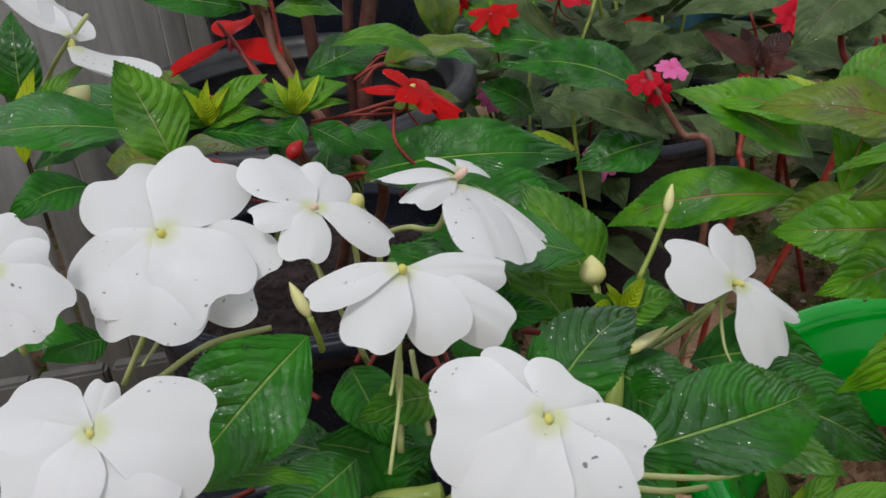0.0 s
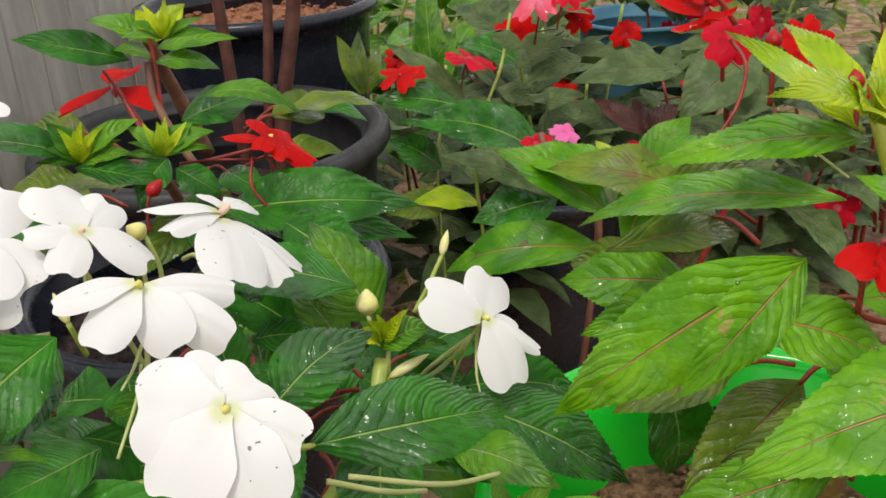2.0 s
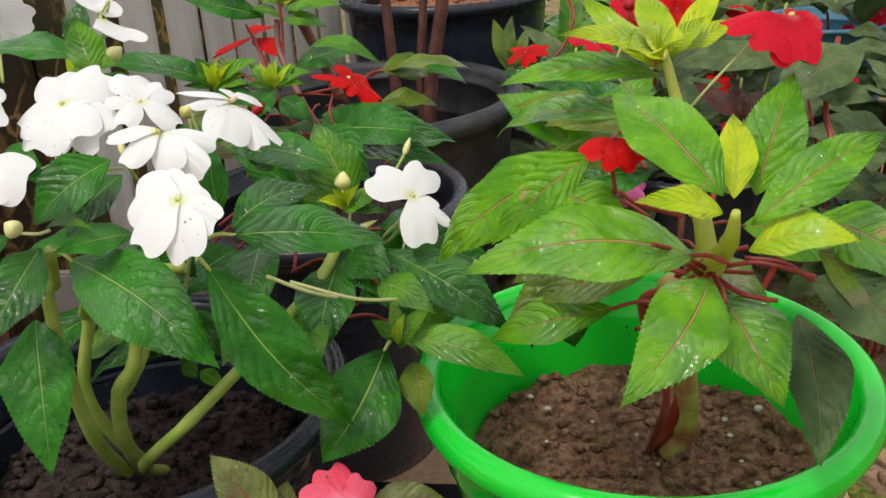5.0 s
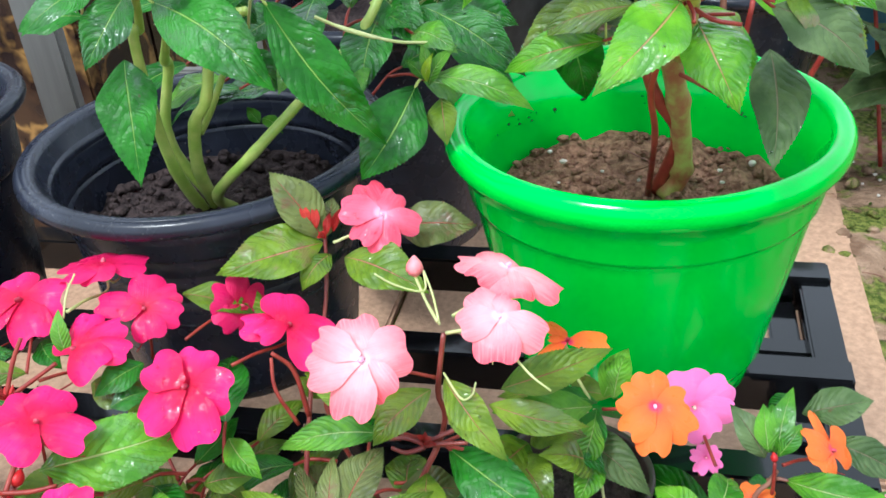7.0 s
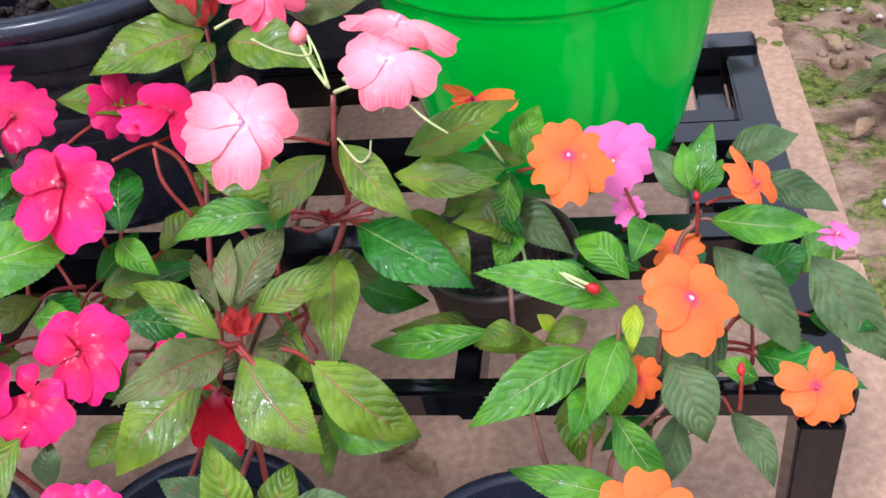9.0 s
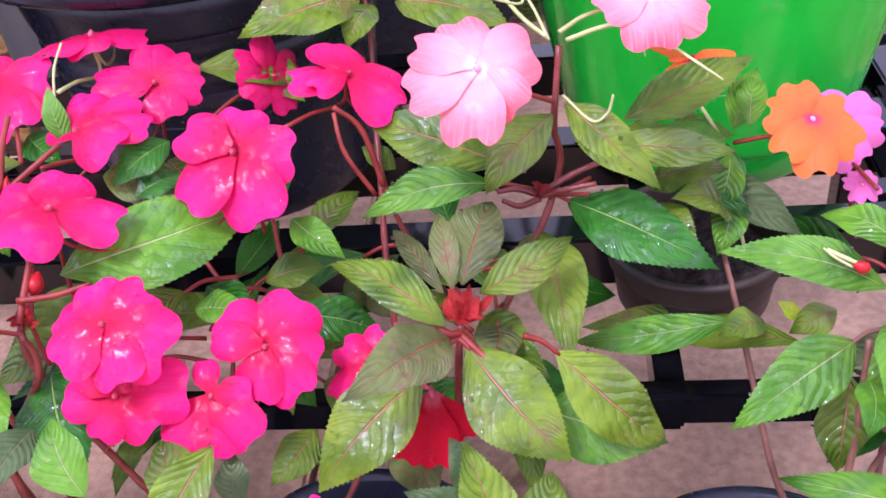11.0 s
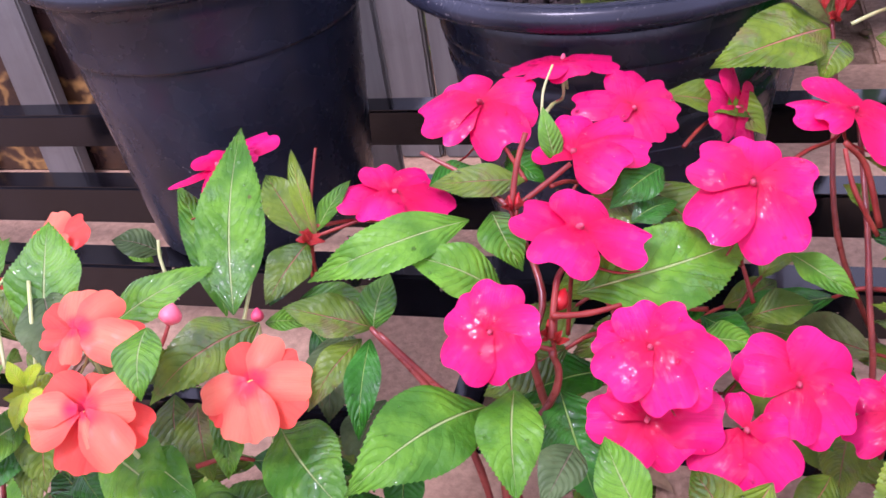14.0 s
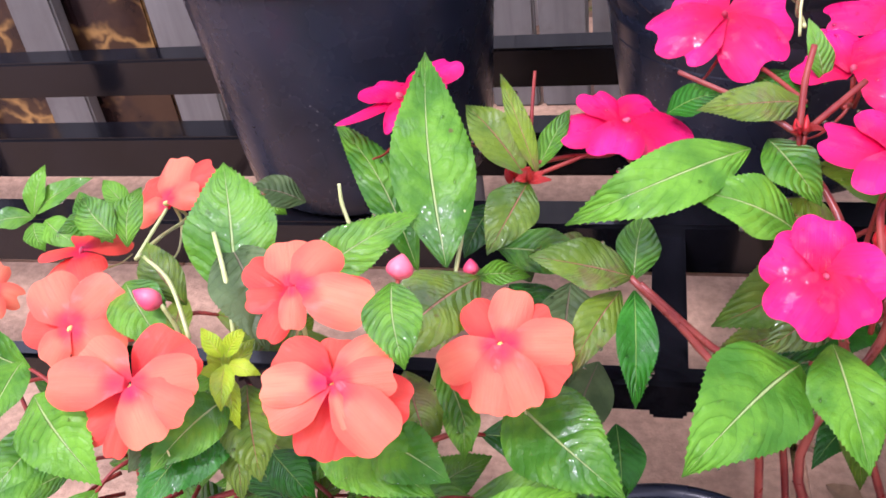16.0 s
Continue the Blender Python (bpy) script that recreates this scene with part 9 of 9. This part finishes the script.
# ---- plants behind the rack ----
def bush(x, y, top, n_stems, mat, stem_mat, label, petals=None, blooms=0, spread=0.12, size=0.075, seed=1, name="impatiens"):
    """A bushy impatiens: upright stems, each with whorls of drooping leaves and a tuft on top."""
    rng = random.Random(seed)
    ob = thing(name, (x, y, GROUND), label, "plant", "plants behind the rack")
    tops = []
    for k in range(n_stems):
        a = rng.uniform(0, 6.28)
        d = spread * rng.uniform(0.2, 1.0)
        h = top * rng.uniform(0.78, 1.05)
        foot = Vector((x + 0.03 * math.cos(a), y + 0.03 * math.sin(a), GROUND))
        head = Vector((x + d * math.cos(a), y + d * math.sin(a), GROUND + h))
        mid = foot.lerp(head, 0.5) + Vector((0, 0, 0.03))
        stem(ob, stem_mat, 0.011 * top ** 1.2, 0.006 * top ** 1.2, foot, mid, head)
        for lvl in range(4):
            t = 0.52 + 0.155 * lvl
            c = foot.lerp(head, t)
            m = 4 if lvl < 3 else 5
            ph = rng.uniform(0, 6.28)
            for j in range(m):
                w = ph + j * 6.283 / m + rng.uniform(-0.3, 0.3)
                ln = size * rng.uniform(0.75, 1.25) * (1.15 - 0.16 * lvl)
                dip = rng.uniform(-0.5, 0.15) + (0.75 if lvl == 3 else 0.1 * lvl)
                out = Vector((math.cos(w), math.sin(w), dip)).normalized()
                leaf(ob, mat, c + out * 0.012, c + out * (ln + 0.012), ln * rng.uniform(0.40, 0.52), 0.14, 0.3, rng.uniform(-20, 20), facing=(0.0, -0.25, 0.97), fine=False)
        tops.append(head)
    for k in range(blooms):
        h = tops[k % len(tops)]
        c = h + Vector((rng.uniform(-0.05, 0.05), rng.uniform(-0.06, 0.0), rng.uniform(-0.05, 0.03)))
        flower(ob, petals, EYE_RED, STEM_RED, c, (rng.uniform(-0.5, 0.5), -1, rng.uniform(0.1, 0.8)), 0.026 * rng.uniform(0.85, 1.15), rng.uniform(-30, 30), foot=h - Vector((0, 0, 0.03)))
    return ob


bush(0.20, 1.12, 0.36, 3, LEAF_DUSK, STEM_RED, "impatiens with dull green leaves and pink flowers", PET_PINK, 2, 0.13, 0.13, 11)
bush(0.40, 1.48, 0.44, 3, LEAF_DUSK, STEM_RED, "impatiens with dark dull leaves and red stems", PET_CRIMSON, 2, 0.13, 0.125, 12)
bush(0.38, 1.28, 0.46, 4, LEAF_DUSK, STEM_GREEN, "impatiens with grey-green leaves and red flowers", PET_RED, 4, 0.15, 0.13, 13)
bush(0.20, 1.62, 0.42, 4, LEAF_FRESH, STEM_GREEN, "leafy green plant among the pots", PET_RED, 2, 0.14, 0.13, 14)
bush(0.66, 1.45, 0.48, 4, LEAF_DUSK, STEM_RED, "impatiens with grey-green leaves and red flowers", PET_CRIMSON, 4, 0.16, 0.13, 15)
bush(0.48, 1.85, 0.46, 5, LEAF_OLIVE, STEM_GREEN, "olive green leafy plant with pink flowers", PET_PINK, 3, 0.18, 0.14, 16)
bush(0.95, 1.9, 0.50, 5, LEAF_DUSK, STEM_GREEN, "grey-green leafy plant in the bed", PET_RED, 3, 0.2, 0.1, 17)
bush(0.58, 1.08, 0.40, 4, LEAF_DUSK, STEM_RED, "impatiens with grey-green leaves and dark red stems", PET_CRIMSON, 2, 0.14, 0.115, 25)
bush(0.82, 1.22, 0.44, 4, LEAF_DUSK, STEM_RED, "impatiens with grey-green leaves and dark red stems", PET_RED, 2, 0.15, 0.115, 26)
bush(1.05, 1.45, 0.40, 4, LEAF_BRONZE, STEM_RED, "impatiens with dark bronze leaves and red stems", PET_CRIMSON, 2, 0.13, 0.085, 18)
bush(0.60, 0.68, 0.13, 3, LEAF_BRONZE, STEM_RED, "low impatiens with dark red stems on the earth", PET_PINK, 0, 0.08, 0.055, 19)
bush(-0.02, 1.95, 0.40, 4, LEAF_DEEP, STEM_GREEN, "dark green leafy plant behind the pots", PET_RED, 0, 0.14, 0.12, 23)
bush(-0.12, 2.4, 0.50, 4, LEAF_DEEP, STEM_GREEN, "dark green leafy plant behind the pots", PET_RED, 0, 0.2, 0.13, 24)
bush(0.15, 2.3, 0.5, 5, LEAF_FRESH, STEM_GREEN, "leafy green plant far behind", PET_RED, 2, 0.25, 0.11, 20)
bush(0.75, 2.6, 0.55, 5, LEAF_DUSK, STEM_GREEN, "leafy green plant far behind", PET_RED, 3, 0.3, 0.12, 21)
bush(1.35, 2.4, 0.55, 5, LEAF_OLIVE, STEM_GREEN, "leafy green plant far behind", PET_RED, 2, 0.3, 0.12, 22)

# ---- tall stems of the shrub in the wide pot ----
shrub = thing("shrub", (-0.06, 1.0, 0.33), "bare reddish-brown woody stems rising from the wide pot", "shrub")
for pts, r in ((((-0.075, 1.02, 0.32), (-0.08, 1.01, 0.45), (-0.085, 1.0, 0.62), (-0.10, 0.98, 0.95)), 0.0095), (((-0.045, 1.02, 0.32), (-0.045, 1.01, 0.45), (-0.03, 1.0, 0.60), (-0.01, 0.98, 0.95)), 0.008), (((-0.04, 1.0, 0.32), (-0.03, 1.0, 0.45), (0.0, 0.99, 0.60), (0.05, 0.97, 0.95)), 0.012)):
    mesh_part("stem", *tube(pts, r * 0.78, r * 0.62, 10, 8, 0.1), STEM_SHRUB, shrub, origin=shrub.location)
for k in range(9):
    a = k * 0.7
    c = Vector((-0.04 + 0.05 * math.cos(a), 0.98, 0.86 + 0.02 * k))
    leaf(shrub, LEAF_FRESH, c, c + Vector((0.10 * math.cos(a), 0.10 * math.sin(a), -0.02)), 0.04)


def understory(plant, mats, xs, ys, zs, count, seed, size=0.075):
    """Shaded leaves low inside a plant, pointing outwards from its stems."""
    rng = random.Random(seed)
    cx, cy = sum(xs) / 2, sum(ys) / 2
    for k in range(count):
        c = Vector((rng.uniform(*xs), rng.uniform(*ys), rng.uniform(*zs)))
        w = math.atan2(c.y - cy, c.x - cx) + rng.uniform(-0.9, 0.9)
        ln = size * rng.uniform(0.7, 1.15)
        out = Vector((math.cos(w), math.sin(w), rng.uniform(-0.6, 0.25))).normalized()
        leaf(plant, mats[k % len(mats)], c, c + out * ln, ln * rng.uniform(0.40, 0.52), 0.12, 0.3, rng.uniform(-25, 25), petiole=0.03, stem=STEM_RED, facing=(0, -0.45, 0.9))


understory(magenta, (LEAF_DEEP, LEAF_OLIVE, LEAF_OLIVE), (-0.15, -0.01), (0.0, 0.10), (0.22, 0.31), 24, 31, 0.06)
understory(coral, (LEAF_OLIVE, LEAF_BRONZE, LEAF_DEEP), (-0.01, 0.08), (0.0, 0.10), (0.22, 0.30), 16, 32, 0.06)
understory(orange, (LEAF_DEEP, LEAF_FRESH, LEAF_DUSK), (0.25, 0.36), (0.02, 0.12), (0.18, 0.26), 16, 33, 0.055)
understory(salmon, (LEAF_FRESH, LEAF_DEEP, LEAF_OLIVE), (-0.50, -0.36), (-0.12, -0.04), (0.18, 0.25), 20, 34, 0.065)
understory(salmon, (LEAF_FRESH, LEAF_OLIVE, LEAF_FRESH), (-0.60, -0.38), (-0.09, 0.05), (0.15, 0.25), 44, 38, 0.06)
understory(salmon, (LEAF_FRESH, LEAF_DEEP, LEAF_FRESH), (-0.42, -0.26), (-0.13, -0.05), (0.19, 0.27), 22, 39, 0.065)
understory(white, (LEAF_DEEP, LEAF_DEEP, LEAF_FRESH), (-0.18, 0.05), (0.28, 0.40), (0.44, 0.53), 24, 35)
understory(greenpot, (LEAF_OLIVE, LEAF_BRIGHT), (0.15, 0.27), (0.28, 0.38), (0.50, 0.57), 9, 36, 0.075)
understory(redplant, (LEAF_DEEP, LEAF_OLIVE), (-0.18, 0.0), (0.58, 0.74), (0.45, 0.55), 20, 37, 0.08)


# ---- crumbs, pebbles and litter ----
def pebble(c, r, rng):
    """Verts and faces of one uneven lump."""
    turn, flat = rng.uniform(0, 6.28), rng.uniform(0.5, 0.9)
    verts = [Vector(c) + Vector((0, 0, r * flat))]
    for lvl, (k, z) in enumerate(((0.75, 0.55), (1.0, 0.0), (0.7, -0.6))):
        for j in range(7):
            w = turn + j * 0.8976 + lvl * 0.3
            q = r * k * rng.uniform(0.75, 1.2)
            verts.append(Vector(c) + Vector((q * math.cos(w), q * math.sin(w), z * r * flat)))
    faces = [(0, 1 + j, 1 + (j + 1) % 7) for j in range(7)]
    for lvl in range(2):
        o = 1 + 7 * lvl
        faces += [(o + j, o + 7 + j, o + 7 + (j + 1) % 7, o + (j + 1) % 7) for j in range(7)]
    return verts, faces


def scatter(name, label, category, mat, places, seed):
    rng = random.Random(seed)
    ob = tagged(new(name), label, category, kind="stuff")
    lumps = []
    for x0, x1, y0, y1, z, n, ra, rb in places:
        for k in range(n):
            r = ra + (rb - ra) * rng.random() ** 2.5
            lumps.append(pebble((rng.uniform(x0, x1), rng.uniform(y0, y1), z + r * 0.25), r, rng))
    mesh_part("lumps", *join(*lumps), mat, ob)


def soil_crumbs(centre, radius, z, n, mat, ra, rb, seed, label):
    rng = random.Random(seed)
    ob = tagged(new("soil_crumbs"), label, "soil", kind="stuff")
    lumps = []
    for k in range(n):
        a, d = rng.uniform(0, 6.28), radius * rng.random() ** 0.5
        r = ra + (rb - ra) * rng.random() ** 2.2
        p = Vector((centre[0] + d * math.cos(a), centre[1] + d * math.sin(a), z))
        p.z += noise.fractal(p * 34, 0.9, 2.1, 4) * 0.010 + r * 0.3
        lumps.append(pebble(p, r, rng))
    mesh_part("lumps", *join(*lumps), mat, ob)


PEBBLE = plain("pale_pebble", rgb(0.45, 0.40, 0.34), rgb(0.62, 0.58, 0.52), 90, 0.7, 0.3)
scatter("gravel", "brown crumbs and small stones on the bare earth", "gravel", DIRT, ((0.50, 1.2, -0.1, 1.5, -0.008, 700, 0.003, 0.014), (0.1, 0.9, 0.72, 2.0, -0.008, 400, 0.003, 0.014)), 41)
scatter("gravel", "pale small stones on the mossy earth", "gravel", PEBBLE, ((0.50, 0.95, 0.0, 1.2, -0.008, 60, 0.003, 0.011),), 42)
soil_crumbs((0.20, 0.303), 0.105, 0.374, 700, SOIL, 0.001, 0.005, 43, "reddish-brown crumbly potting soil")
soil_crumbs((0.20, 0.303), 0.10, 0.377, 14, PEBBLE, 0.0015, 0.004, 44, "pale grit on the potting soil")
soil_crumbs((-0.142, 0.292), 0.112, 0.350, 500, SOIL_DARK, 0.0015, 0.007, 45, "dark crumbly potting soil")
soil_crumbs((-0.426, 0.258), 0.100, 0.422, 330, SOIL_RED, 0.0015, 0.006, 46, "reddish gritty potting soil")
soil_crumbs((-0.06, 1.43), 0.15, 0.475, 260, SOIL_RED, 0.002, 0.009, 47, "reddish crumbly potting soil")

rng = random.Random(49)
crust = []
for k in range(90):
    a = rng.uniform(0.5, 2.9)
    crust.append(pebble((0.20 + 0.119 * math.cos(a), 0.303 + 0.119 * math.sin(a), 0.395 + rng.gauss(0, 0.004)), rng.uniform(0.001, 0.003), rng))
mesh_part("lumps", *join(*crust), SOIL_DARK, tagged(new("soil_crust"), "dark dried soil stuck inside the pot wall", "soil", kind="stuff"))

DRY = plain("dry_leaf", rgb(0.20, 0.11, 0.05), rgb(0.34, 0.22, 0.12), 60, 0.8, 0.5)
rng = random.Random(48)
for k in range(12):
    x, y = (rng.uniform(0.50, 0.80), rng.uniform(0.1, 1.1)) if k < 8 else (rng.uniform(-0.3, 0.3), rng.uniform(0.10, 0.25))
    dead = thing("fallen_leaf", (x, y, GROUND), "curled dry brown fallen leaf", "leaf", "fallen leaves")
    w = rng.uniform(0, 6.28)
    leaf(dead, DRY, (x, y, GROUND + 0.004), (x + 0.045 * math.cos(w), y + 0.045 * math.sin(w), GROUND + 0.004), 0.018, 0.12, 0.6, facing=(0, 0, 1))
for k in range(14):
    x, y, w = rng.uniform(0.50, 0.85), rng.uniform(0.0, 1.2), rng.uniform(0, 6.28)
    twig = thing("twig", (x, y, GROUND), "thin dry brown twig on the earth", "twig", "twigs")
    d = Vector((math.cos(w), math.sin(w), 0)) * rng.uniform(0.02, 0.06)
    c = Vector((x, y, GROUND))
    mesh_part("stick", *tube([c - d, c + Vector((0.004, 0.003, 0.004)), c + d], 0.0012, 0.0007, 6, 5), STEM_BROWN, twig, origin=twig.location)

# ---- blue basin far at the side ----
flower_pot("blue_tub", (0.62, 1.62), 0.40, GROUND, 0.12, 0.112, 0.09, 0.2, BLUE_PLASTIC, SOIL_DARK, "blue plastic tub among the plants behind")

# ---- beads of water on the leaves ----
for plant, spots in list(DROPS.items()):
    if plant in (white, greenpot, coral, magenta, orange, salmon):
        tagged(mesh_part("dew", *beads(spots), WATER, plant, origin=plant.location), "clear beads of water", kind="stuff")
